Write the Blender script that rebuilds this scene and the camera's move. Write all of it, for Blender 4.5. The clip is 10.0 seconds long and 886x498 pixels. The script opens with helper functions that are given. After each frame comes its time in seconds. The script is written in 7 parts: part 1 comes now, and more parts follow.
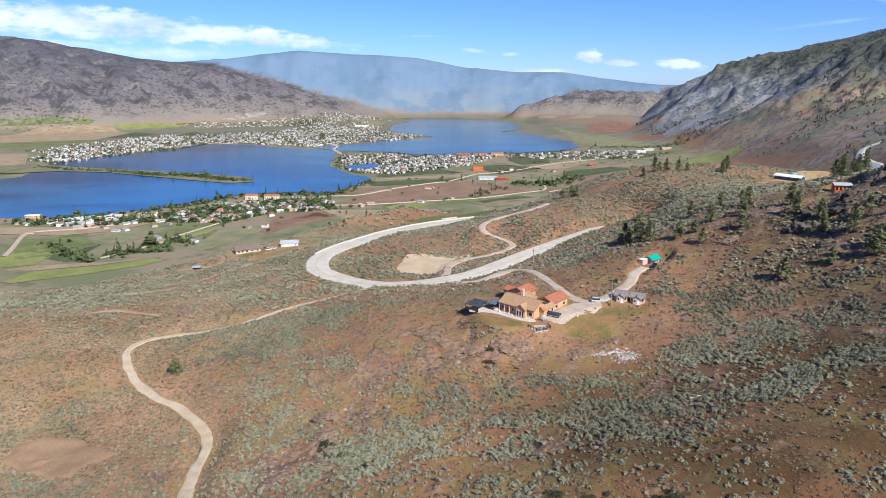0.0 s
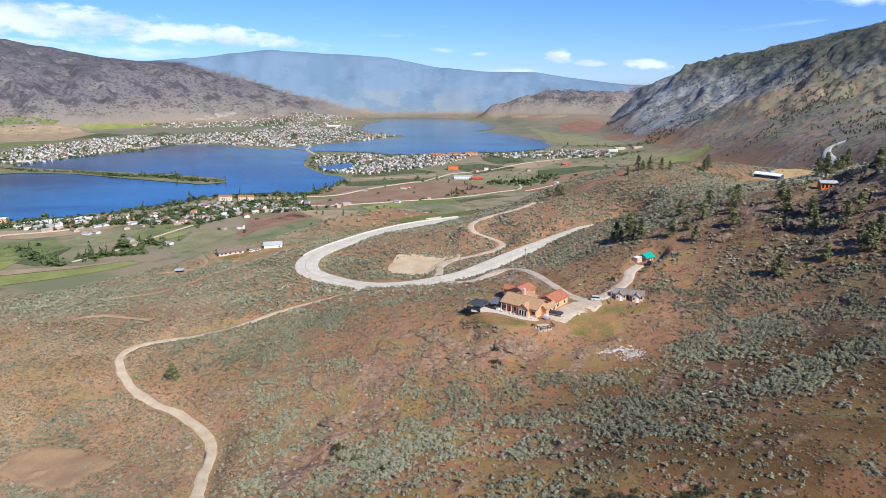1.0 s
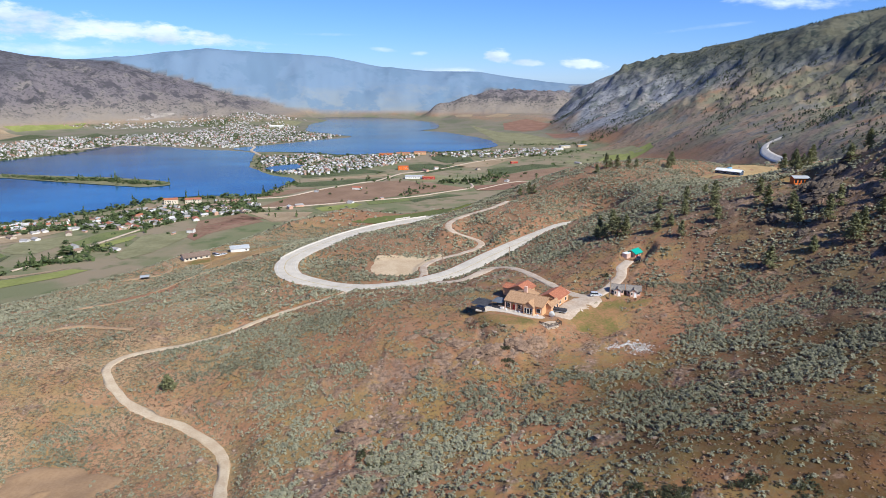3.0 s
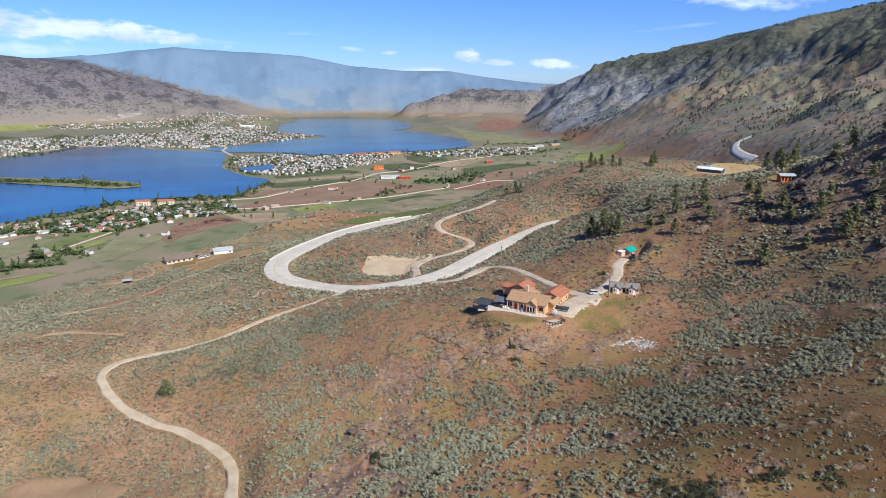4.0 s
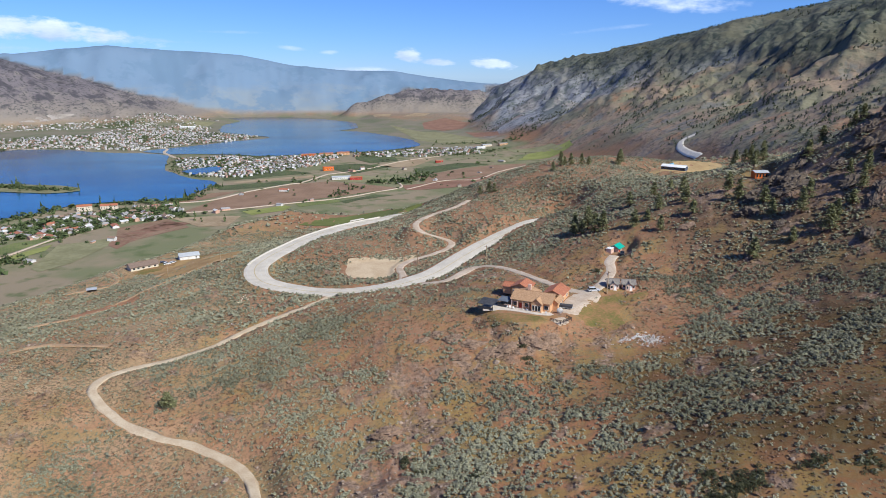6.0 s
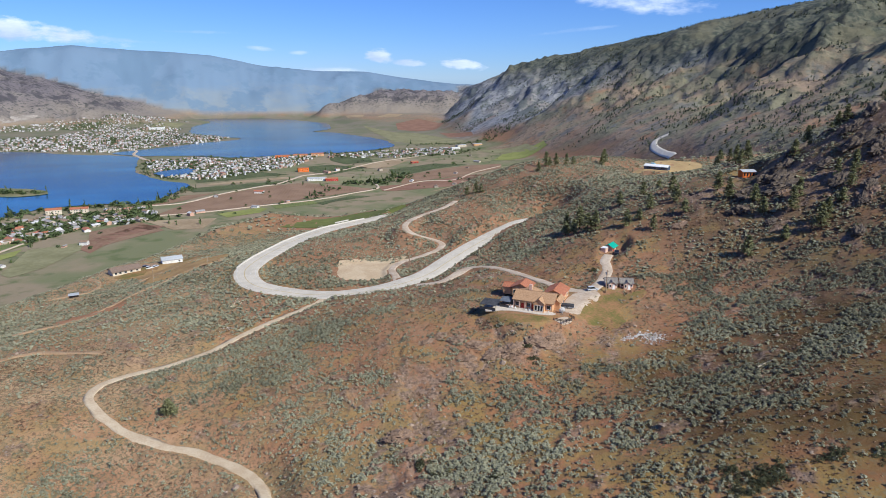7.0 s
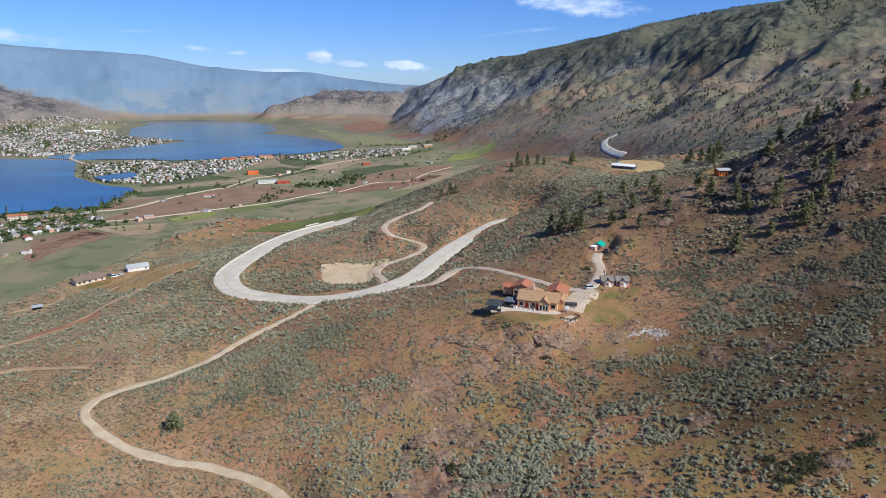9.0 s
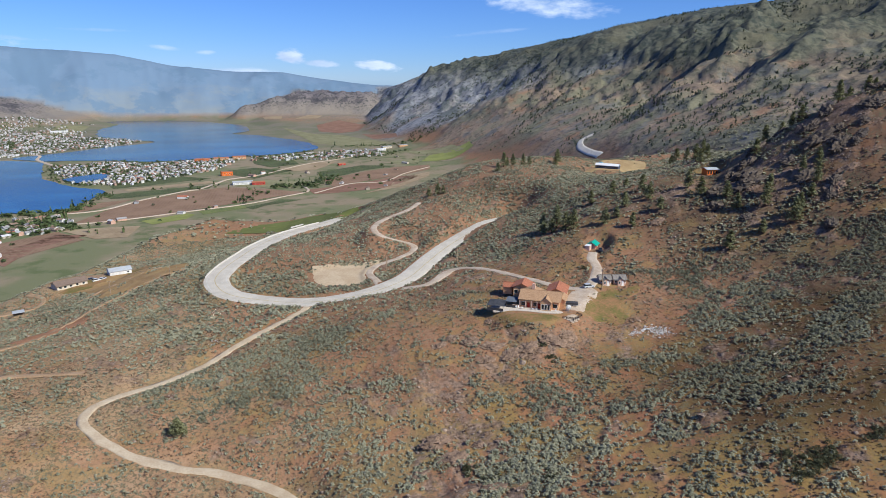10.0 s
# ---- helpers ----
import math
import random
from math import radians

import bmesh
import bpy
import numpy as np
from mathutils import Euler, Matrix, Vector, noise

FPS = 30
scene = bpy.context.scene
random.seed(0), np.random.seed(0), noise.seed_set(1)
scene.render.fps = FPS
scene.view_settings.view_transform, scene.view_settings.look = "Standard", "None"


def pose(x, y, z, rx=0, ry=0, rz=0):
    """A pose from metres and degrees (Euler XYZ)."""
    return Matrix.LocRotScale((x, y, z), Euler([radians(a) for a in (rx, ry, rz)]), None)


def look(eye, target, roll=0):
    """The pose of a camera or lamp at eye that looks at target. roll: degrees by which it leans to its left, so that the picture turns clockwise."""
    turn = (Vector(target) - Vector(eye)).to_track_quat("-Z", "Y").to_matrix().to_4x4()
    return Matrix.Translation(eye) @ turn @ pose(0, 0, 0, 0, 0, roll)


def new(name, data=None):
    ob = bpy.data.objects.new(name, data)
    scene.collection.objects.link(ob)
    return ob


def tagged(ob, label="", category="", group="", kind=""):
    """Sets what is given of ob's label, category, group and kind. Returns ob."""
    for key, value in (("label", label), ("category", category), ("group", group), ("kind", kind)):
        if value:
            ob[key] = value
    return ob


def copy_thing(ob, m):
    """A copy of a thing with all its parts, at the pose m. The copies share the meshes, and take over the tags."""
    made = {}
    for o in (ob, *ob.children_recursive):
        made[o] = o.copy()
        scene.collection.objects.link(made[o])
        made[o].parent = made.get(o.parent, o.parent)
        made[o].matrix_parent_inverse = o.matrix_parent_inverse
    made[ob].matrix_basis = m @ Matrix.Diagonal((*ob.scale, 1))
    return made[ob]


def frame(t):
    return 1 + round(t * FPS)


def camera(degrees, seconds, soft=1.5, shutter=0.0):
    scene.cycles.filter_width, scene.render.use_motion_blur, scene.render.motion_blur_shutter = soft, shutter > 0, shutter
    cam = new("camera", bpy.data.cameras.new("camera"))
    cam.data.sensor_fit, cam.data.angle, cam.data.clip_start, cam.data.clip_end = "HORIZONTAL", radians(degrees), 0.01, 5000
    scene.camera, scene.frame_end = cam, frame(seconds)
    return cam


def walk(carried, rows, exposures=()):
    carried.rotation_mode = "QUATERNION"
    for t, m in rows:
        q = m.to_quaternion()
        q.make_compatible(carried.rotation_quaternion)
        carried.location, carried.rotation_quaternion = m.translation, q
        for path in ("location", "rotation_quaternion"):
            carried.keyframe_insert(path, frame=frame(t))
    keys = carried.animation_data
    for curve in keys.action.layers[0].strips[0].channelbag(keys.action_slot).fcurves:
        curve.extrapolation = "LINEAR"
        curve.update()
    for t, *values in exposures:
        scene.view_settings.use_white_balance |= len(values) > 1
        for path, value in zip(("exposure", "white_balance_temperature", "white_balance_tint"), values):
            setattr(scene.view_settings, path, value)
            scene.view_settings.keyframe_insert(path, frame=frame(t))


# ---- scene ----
cam = camera(67.8, 10.0, 0.75)
METRES, EYE, TILT, LEAN, TURN = 110.0, 100.0, -14.5, 0.0, 0.0
ROWS = [
    (0.0, 0.0, 0.0, 0.0, -0.0, 0.0, -0.0),
    (0.5, -0.0503, 0.0029, 0.0011, -1.24, -0.02, 0.3),
    (1.0, -0.1001, 0.0071, 0.0023, -2.45, -0.04, 0.58),
    (1.5, -0.15, 0.0121, 0.0035, -3.67, -0.07, 0.88),
    (2.0, -0.1998, 0.0181, 0.005, -4.89, -0.1, 1.19),
    (2.5, -0.2498, 0.0252, 0.0068, -6.11, -0.14, 1.48),
    (3.0, -0.2996, 0.0332, 0.0088, -7.33, -0.19, 1.78),
    (4.5, -0.4473, 0.0642, 0.0164, -10.95, -0.37, 2.66),
    (5.0, -0.4964, 0.0762, 0.0197, -12.15, -0.43, 2.95),
    (5.5, -0.5448, 0.0895, 0.0237, -13.36, -0.51, 3.23),
    (7.0, -0.6872, 0.1344, 0.0358, -16.96, -0.68, 4.08),
    (7.5, -0.734, 0.1512, 0.0404, -18.14, -0.75, 4.36),
    (8.0, -0.7796, 0.1693, 0.0453, -19.33, -0.83, 4.63),
    (8.5, -0.8254, 0.1881, 0.0502, -20.49, -0.88, 4.89),
    (9.0, -0.8704, 0.2077, 0.0552, -21.66, -0.98, 5.13),
    (9.5, -0.9147, 0.2282, 0.0601, -22.84, -1.08, 5.36),
    (10.0, -0.9585, 0.2494, 0.0652, -24.01, -1.18, 5.59),
]
walk(cam, [(t, pose(0, 0, EYE, TILT, LEAN, TURN) @ pose(METRES * x, METRES * y, METRES * z, 90 + pitch, roll, yaw)) for t, x, y, z, yaw, pitch, roll in ROWS], [(0.0, 0.47, 5800, 9), (10.0, 0.2, 5750, 7)])

# ---- world and sun ----
SUN_AZIMUTH, SUN_HEIGHT = 147.0, 42.0  # degrees clockwise from the first view's heading; above the horizon
sun_way = Vector((math.sin(radians(SUN_AZIMUTH)) * math.cos(radians(SUN_HEIGHT)), math.cos(radians(SUN_AZIMUTH)) * math.cos(radians(SUN_HEIGHT)), math.sin(radians(SUN_HEIGHT))))
sun = new("sun", bpy.data.lights.new("sun", "SUN"))
sun.data.energy, sun.data.angle, sun.data.color = 5.0, radians(0.53), (1.0, 0.92, 0.76)
sun.matrix_world = look((0, 0, 500), Vector((0, 0, 500)) - sun_way)
world = bpy.data.worlds.new("sky")
scene.world = world
world.use_nodes = True


def build_sky():
    """A clear sky with a long bank of cloud over the western range and a few small heaps of cloud over the valley's end."""
    t = world.node_tree
    t.nodes.clear()

    def op(kind, a, b=0.0, c=None):
        n = t.nodes.new("ShaderNodeMath")
        n.operation = kind
        for socket, v in zip(n.inputs, (a, b) if c is None else (a, b, c)):
            if isinstance(v, (int, float)):
                socket.default_value = v
            else:
                t.links.new(v, socket)
        return n.outputs[0]

    sky = t.nodes.new("ShaderNodeTexSky")
    sky.sky_type, sky.sun_disc = "NISHITA", False
    sky.sun_elevation, sky.sun_rotation = radians(SUN_HEIGHT), radians(SUN_AZIMUTH)
    sky.altitude, sky.air_density, sky.dust_density, sky.ozone_density = 900, 1.0, 0.0, 4.0
    way = t.nodes.new("ShaderNodeTexCoord").outputs["Generated"]
    split = t.nodes.new("ShaderNodeSeparateXYZ")
    t.links.new(way, split.inputs[0])
    az = op("MULTIPLY", op("ARCTAN2", split.outputs[0], split.outputs[1]), 57.2958)
    el = op("MULTIPLY", op("ARCSINE", split.outputs[2]), 57.2958)
    flat = t.nodes.new("ShaderNodeCombineXYZ")
    t.links.new(az, flat.inputs[0])
    t.links.new(op("MULTIPLY", el, 2.6), flat.inputs[1])

    def puff(size, detail, rough):
        n = t.nodes.new("ShaderNodeTexNoise")
        n.inputs["Scale"].default_value, n.inputs["Detail"].default_value, n.inputs["Roughness"].default_value = 1 / size, detail, rough
        t.links.new(flat.outputs[0], n.inputs["Vector"])
        return n.outputs["Fac"]

    fine, broad = puff(1.7, 7, 0.6), puff(6.0, 5, 0.6)
    total = 0.0
    # heading, height, half width, half height, tilt, softness, density
    for a, e, wa, we, tilt, soft, dense in ((-37, 4.4, 15, 1.7, -0.05, 0.5, 1.0), (-27, 3.95, 12, 1.35, -0.06, 0.5, 1.0), (-17, 3.3, 10, 0.85, -0.07, 0.5, 1.0), (-31, 2.6, 7, 0.3, -0.05, 0.7, 0.8), (-22, 1.9, 8, 0.5, -0.03, 0.8, 0.7), (-10, 2.8, 6, 0.22, -0.05, 0.9, 0.6),
                                            (12.2, 1.75, 1.35, 0.72, -0.1, 0.4, 1.0), (14.5, 1.25, 1.6, 0.33, -0.03, 0.5, 0.9), (19.0, 1.15, 1.9, 0.55, -0.12, 0.45, 1.0),
                                            (2.6, 2.25, 1.8, 0.2, -0.1, 0.8, 0.55), (5.5, 1.95, 0.9, 0.2, 0.0, 0.8, 0.6), (33, 5.9, 5.5, 0.95, -0.1, 0.7, 0.9), (28.5, 3.8, 4.0, 0.2, 0.1, 0.9, 0.35), (-2, 3.4, 3, 0.15, 0.0, 1.0, 0.35), (8.0, 0.6, 3, 0.3, 0.0, 0.7, 0.8),
                                            (46, 8.5, 9, 1.0, 0.0, 1.0, 0.4), (70, 14, 14, 3, 0.0, 1.0, 0.6), (-60, 6, 12, 1.6, 0.0, 0.9, 0.7), (-110, 12, 25, 4, 0.0, 1.0, 0.6), (150, 16, 30, 5, 0.0, 1.0, 0.6)):
        da = op("SUBTRACT", az, a)
        de = op("SUBTRACT", op("SUBTRACT", el, e), op("MULTIPLY", da, tilt))
        far = op("ADD", op("POWER", op("ABSOLUTE", op("DIVIDE", da, wa)), 2.0), op("POWER", op("ABSOLUTE", op("DIVIDE", de, we)), 2.0))
        body = op("ADD", op("SUBTRACT", 1.0, far), op("MULTIPLY", op("SUBTRACT", fine, 0.5), 2.6))
        body = op("ADD", body, op("MULTIPLY", op("SUBTRACT", broad, 0.5), 1.0))
        n = t.nodes.new("ShaderNodeMapRange")
        n.interpolation_type = "SMOOTHSTEP"
        n.inputs["From Min"].default_value, n.inputs["From Max"].default_value, n.inputs["To Max"].default_value = 0.0, 2 * soft, dense
        t.links.new(body, n.inputs["Value"])
        total = op("MAXIMUM", total, n.outputs["Result"])
    shade = t.nodes.new("ShaderNodeMix")
    shade.data_type = "RGBA"
    shade.inputs[6].default_value, shade.inputs[7].default_value = (5.2, 6.3, 8.4, 1), (9.4, 9.9, 10.9, 1)
    lit = t.nodes.new("ShaderNodeMapRange")
    lit.inputs["From Min"].default_value, lit.inputs["From Max"].default_value = 0.35, 0.7
    t.links.new(broad, lit.inputs["Value"])
    t.links.new(lit.outputs["Result"], shade.inputs[0])
    both = t.nodes.new("ShaderNodeMix")
    both.data_type = "RGBA"
    t.links.new(total, both.inputs[0])
    tint = t.nodes.new("ShaderNodeMix")
    tint.data_type, tint.blend_type = "RGBA", "MULTIPLY"
    tint.inputs[0].default_value, tint.inputs[7].default_value = 1.0, (0.53, 0.70, 1.12, 1)
    t.links.new(sky.outputs[0], tint.inputs[6])
    t.links.new(tint.outputs[2], both.inputs[6])
    t.links.new(shade.outputs[2], both.inputs[7])
    back, out = t.nodes.new("ShaderNodeBackground"), t.nodes.new("ShaderNodeOutputWorld")
    back.inputs["Strength"].default_value = 0.088
    t.links.new(both.outputs[2], back.inputs["Color"])
    t.links.new(back.outputs[0], out.inputs["Surface"])


build_sky()

# ---- materials ----
def material(name):
    m = bpy.data.materials.new(name)
    m.use_nodes = True
    return m, m.node_tree, m.node_tree.nodes["Principled BSDF"]


def node(tree, kind, **inputs):
    n = tree.nodes.new(kind)
    for key, value in inputs.items():
        n.inputs[key.replace("_", " ")].default_value = value
    return n


def noise_of(tree, vector, size, detail=4.0, rough=0.55):
    """A noise whose features are about that many metres across, from 0 to 1."""
    n = node(tree, "ShaderNodeTexNoise", Scale=1.0 / size, Detail=detail, Roughness=rough)
    tree.links.new(vector, n.inputs["Vector"])
    return n.outputs["Fac"]


def ramp(tree, value, low, high, a=0.0, b=1.0):
    n = tree.nodes.new("ShaderNodeMapRange")
    n.interpolation_type = "SMOOTHSTEP"
    for key, v in (("From Min", low), ("From Max", high), ("To Min", a), ("To Max", b)):
        n.inputs[key].default_value = v
    tree.links.new(value, n.inputs["Value"])
    return n.outputs["Result"]


def mix(tree, factor, a, b, blend="MIX"):
    n = tree.nodes.new("ShaderNodeMix")
    n.data_type, n.blend_type = "RGBA", blend
    for socket, v in ((n.inputs[0], factor), (n.inputs[6], a), (n.inputs[7], b)):
        if isinstance(v, (int, float)):
            socket.default_value = v
        elif isinstance(v, tuple):
            socket.default_value = (*v, 1.0)
        else:
            tree.links.new(v, socket)
    return n.outputs[2]


def calc(tree, op, a, b=0.0):
    n = tree.nodes.new("ShaderNodeMath")
    n.operation = op
    for socket, v in ((n.inputs[0], a), (n.inputs[1], b)):
        if isinstance(v, (int, float)):
            socket.default_value = v
        else:
            tree.links.new(v, socket)
    return n.outputs[0]


def bump(tree, shader, height, distance, strength=0.6):
    n = node(tree, "ShaderNodeBump", Strength=strength, Distance=distance)
    tree.links.new(height, n.inputs["Height"])
    tree.links.new(n.outputs[0], shader.inputs["Normal"])


def place_of(tree):
    return tree.nodes.new("ShaderNodeTexCoord").outputs["Object"]


def ground_material():
    m, t, s = material("ground")
    p = place_of(t)
    cover = t.nodes.new("ShaderNodeAttribute")
    cover.attribute_name = "cover"
    parts = t.nodes.new("ShaderNodeSeparateColor")
    t.links.new(cover.outputs["Color"], parts.inputs[0])
    mountain, valley, rock = parts.outputs[0], parts.outputs[1], parts.outputs[2]
    big, mid, fine, grit = noise_of(t, p, 60, 5), noise_of(t, p, 11, 5, 0.6), noise_of(t, p, 2.2, 5, 0.65), noise_of(t, p, 0.5, 3, 0.7)
    # open slope: red-brown earth, ochre and tan dry grass, olive patches; near right darkened for dim light
    where = t.nodes.new("ShaderNodeSeparateXYZ")
    t.links.new(p, where.inputs[0])
    west = ramp(t, calc(t, "ADD", where.outputs[0], calc(t, "MULTIPLY", big, 90.0)), 40, -90)
    earth = mix(t, ramp(t, mid, 0.35, 0.65), (0.275, 0.104, 0.05), (0.365, 0.168, 0.088))
    ochre = mix(t, ramp(t, big, 0.3, 0.7), (0.265, 0.168, 0.056), (0.335, 0.22, 0.082))
    tan = mix(t, ramp(t, mid, 0.3, 0.7), (0.33, 0.215, 0.12), (0.42, 0.285, 0.165))
    near = mix(t, ramp(t, calc(t, "ADD", calc(t, "MULTIPLY", mid, 0.55), calc(t, "MULTIPLY", big, 0.45)), 0.43, 0.57), ochre, earth)
    near = mix(t, calc(t, "MULTIPLY", west, ramp(t, noise_of(t, p, 24, 4), 0.35, 0.6, 0.35, 0.95)), near, tan)
    # dark olive-brown earth, painted darker than its own tone for the dim light
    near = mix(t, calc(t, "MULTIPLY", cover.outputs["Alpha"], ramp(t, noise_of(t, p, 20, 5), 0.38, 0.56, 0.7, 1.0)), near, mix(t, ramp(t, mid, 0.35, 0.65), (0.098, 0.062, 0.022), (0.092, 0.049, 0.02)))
    rough_slope = calc(t, "MULTIPLY", ramp(t, where.outputs[0], 95, 135), ramp(t, where.outputs[1], 340, 300))
    knoll = calc(t, "MULTIPLY", calc(t, "MULTIPLY", ramp(t, where.outputs[1], 185, 215), ramp(t, where.outputs[0], -75, -20)), calc(t, "SUBTRACT", 1.0, calc(t, "MULTIPLY", rough_slope, 0.75)))
    near = mix(t, calc(t, "MULTIPLY", knoll, ramp(t, calc(t, "ADD", mid, ramp(t, where.outputs[1], 290, 360, 0.0, 0.2)), 0.36, 0.6, 0.25, 1.0)), near, mix(t, ramp(t, fine, 0.35, 0.65), (0.25, 0.122, 0.066), (0.34, 0.195, 0.112)))
    near = mix(t, calc(t, "MULTIPLY", rough_slope, ramp(t, mid, 0.35, 0.6, 0.3, 0.85)), near, (0.115, 0.08, 0.052))
    brush = mix(t, ramp(t, mid, 0.35, 0.65), (0.17, 0.15, 0.085), (0.12, 0.11, 0.06))
    speck = noise_of(t, p, 1.1, 3, 0.75)
    dense = ramp(t, calc(t, "ADD", noise_of(t, p, 16, 4), calc(t, "MULTIPLY", west, 0.10)), 0.38, 0.64, 0.08, 0.8)
    near = mix(t, calc(t, "MULTIPLY", ramp(t, speck, 0.47, 0.58), dense), near, brush)
    near = mix(t, ramp(t, fine, 0.50, 0.76, 0.0, 0.5), near, (0.12, 0.088, 0.06))
    near = mix(t, ramp(t, grit, 0.60, 0.78, 0.0, 0.3), near, (0.36, 0.22, 0.125))
    # mountains: grey-brown rock with dry grass and dark scrub in the folds, tones lifted for haze
    bulk, fold, spot = noise_of(t, p, 420, 6, 0.6), noise_of(t, p, 90, 6, 0.65), noise_of(t, p, 16, 3, 0.6)
    height = t.nodes.new("ShaderNodeSeparateXYZ")
    t.links.new(p, height.inputs[0])
    level = calc(t, "ADD", height.outputs[2], calc(t, "MULTIPLY", calc(t, "SUBTRACT", bulk, 0.5), 260.0))
    grain = noise_of(t, p, 7, 4, 0.7)
    # grassy lower flank: brown and olive grass, red earth, dark knobs of rock
    flank = mix(t, ramp(t, noise_of(t, p, 130, 5), 0.42, 0.60), (0.29, 0.215, 0.152), (0.215, 0.20, 0.132))
    flank = mix(t, ramp(t, noise_of(t, p, 75, 5, 0.6), 0.56, 0.68, 0, 0.8), flank, (0.32, 0.185, 0.11))
    flank = mix(t, ramp(t, fold, 0.53, 0.62, 0, 0.8), flank, (0.165, 0.162, 0.15))
    flank = mix(t, ramp(t, spot, 0.54, 0.66, 0, 0.7), flank, (0.062, 0.066, 0.045))
    flank = mix(t, ramp(t, grain, 0.55, 0.7, 0, 0.5), flank, (0.075, 0.072, 0.05))
    # flank and valley floor grow greyer with distance ahead
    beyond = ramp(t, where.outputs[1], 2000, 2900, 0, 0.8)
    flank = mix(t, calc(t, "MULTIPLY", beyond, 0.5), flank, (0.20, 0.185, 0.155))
    # craggy upper face: grey-brown rock, a few pale bare slabs, dark cracks
    tall = t.nodes.new("ShaderNodeMapping")
    tall.inputs["Scale"].default_value = (0.55, 1.0, 0.5)
    tall.inputs["Rotation"].default_value = (0.5, 0.0, 0.3)
    t.links.new(p, tall.inputs["Vector"])
    streak = noise_of(t, tall.outputs[0], 42, 7, 0.72)
    # rock tones blued and lightened, with the air's haze painted in
    face = mix(t, ramp(t, streak, 0.36, 0.64), (0.185, 0.196, 0.218), (0.33, 0.322, 0.32))
    face = mix(t, ramp(t, noise_of(t, p, 260, 4), 0.46, 0.6, 0, 0.7), face, mix(t, ramp(t, streak, 0.4, 0.6), (0.165, 0.148, 0.135), (0.27, 0.232, 0.195)))
    face = mix(t, ramp(t, noise_of(t, tall.outputs[0], 110, 5, 0.6), 0.62, 0.71, 0, 0.85), face, mix(t, ramp(t, streak, 0.4, 0.6), (0.28, 0.25, 0.22), (0.44, 0.395, 0.34)))
    face = mix(t, ramp(t, fold, 0.50, 0.60, 0, 0.8), face, (0.115, 0.128, 0.12))
    face = mix(t, ramp(t, spot, 0.53, 0.64, 0, 0.75), face, (0.072, 0.083, 0.085))
    face = mix(t, ramp(t, grain, 0.54, 0.70, 0, 0.6), face, (0.09, 0.098, 0.104))
    wood = mix(t, ramp(t, spot, 0.40, 0.6), (0.11, 0.112, 0.08), (0.045, 0.055, 0.045))
    wood = mix(t, ramp(t, noise_of(t, p, 190, 5, 0.6), 0.5, 0.62, 0, 0.8), wood, (0.115, 0.108, 0.07))
    craggy = t.nodes.new("ShaderNodeAttribute")
    craggy.attribute_name = "craggy"
    high = mix(t, craggy.outputs["Fac"], flank, face)
    high = mix(t, ramp(t, level, 40, 200, 0, 0.92), high, wood)
    burnt_hazed = t.nodes.new("ShaderNodeAttribute")
    burnt_hazed.attribute_name = "burnt_hazed"
    # the dry western mountain: pale grass foothills, then burnt slopes with bare ribs, paled to imitate haze
    ribs = t.nodes.new("ShaderNodeMapping")
    ribs.inputs["Rotation"].default_value = (0.0, 0.0, 0.4)
    ribs.inputs["Scale"].default_value = (1.0, 0.5, 1.5)
    t.links.new(p, ribs.inputs["Vector"])
    rib = noise_of(t, ribs.outputs[0], 90, 6, 0.66)
    slope = mix(t, ramp(t, level, -110, 40), (0.24, 0.205, 0.168), (0.155, 0.135, 0.142))
    slope = mix(t, ramp(t, level, 60, 230), slope, (0.10, 0.096, 0.11))
    slope = mix(t, ramp(t, rib, 0.52, 0.62, 0, 0.7), slope, (0.21, 0.185, 0.165))
    slope = mix(t, calc(t, "MULTIPLY", ramp(t, fold, 0.5, 0.6, 0, 0.85), ramp(t, level, -110, 0)), slope, (0.062, 0.058, 0.066))
    slope = mix(t, calc(t, "MULTIPLY", ramp(t, spot, 0.5, 0.64, 0, 0.8), ramp(t, level, -120, -40)), slope, (0.058, 0.06, 0.058))
    high = mix(t, burnt_hazed.outputs["Fac"], high, slope)
    # the closing range: conifer forest above pale dry grass, both painted haze blue
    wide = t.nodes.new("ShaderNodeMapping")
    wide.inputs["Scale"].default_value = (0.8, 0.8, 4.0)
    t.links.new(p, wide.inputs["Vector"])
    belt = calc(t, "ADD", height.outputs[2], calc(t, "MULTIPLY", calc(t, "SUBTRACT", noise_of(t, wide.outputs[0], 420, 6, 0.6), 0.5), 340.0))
    hazed_forest = mix(t, ramp(t, belt, -150, 60), (0.215, 0.245, 0.262), (0.15, 0.215, 0.30))
    hazed_forest = mix(t, ramp(t, noise_of(t, p, 260, 6, 0.62), 0.47, 0.56, 0, 0.75), hazed_forest, (0.125, 0.19, 0.27))
    hazed_forest = mix(t, calc(t, "MULTIPLY", ramp(t, noise_of(t, p, 110, 6, 0.68), 0.52, 0.64, 0, 0.35), ramp(t, belt, 120, -80)), hazed_forest, (0.235, 0.258, 0.262))
    hazed_forest_mask = t.nodes.new("ShaderNodeAttribute")
    hazed_forest_mask.attribute_name = "hazed_forest"
    high = mix(t, hazed_forest_mask.outputs["Fac"], high, hazed_forest)
    # valley floor: dry fields and earth
    low = mix(t, ramp(t, noise_of(t, p, 140, 4), 0.4, 0.6), (0.25, 0.20, 0.132), (0.165, 0.168, 0.088))
    low = mix(t, ramp(t, noise_of(t, p, 45, 5), 0.52, 0.66, 0, 0.8), low, (0.10, 0.122, 0.05))
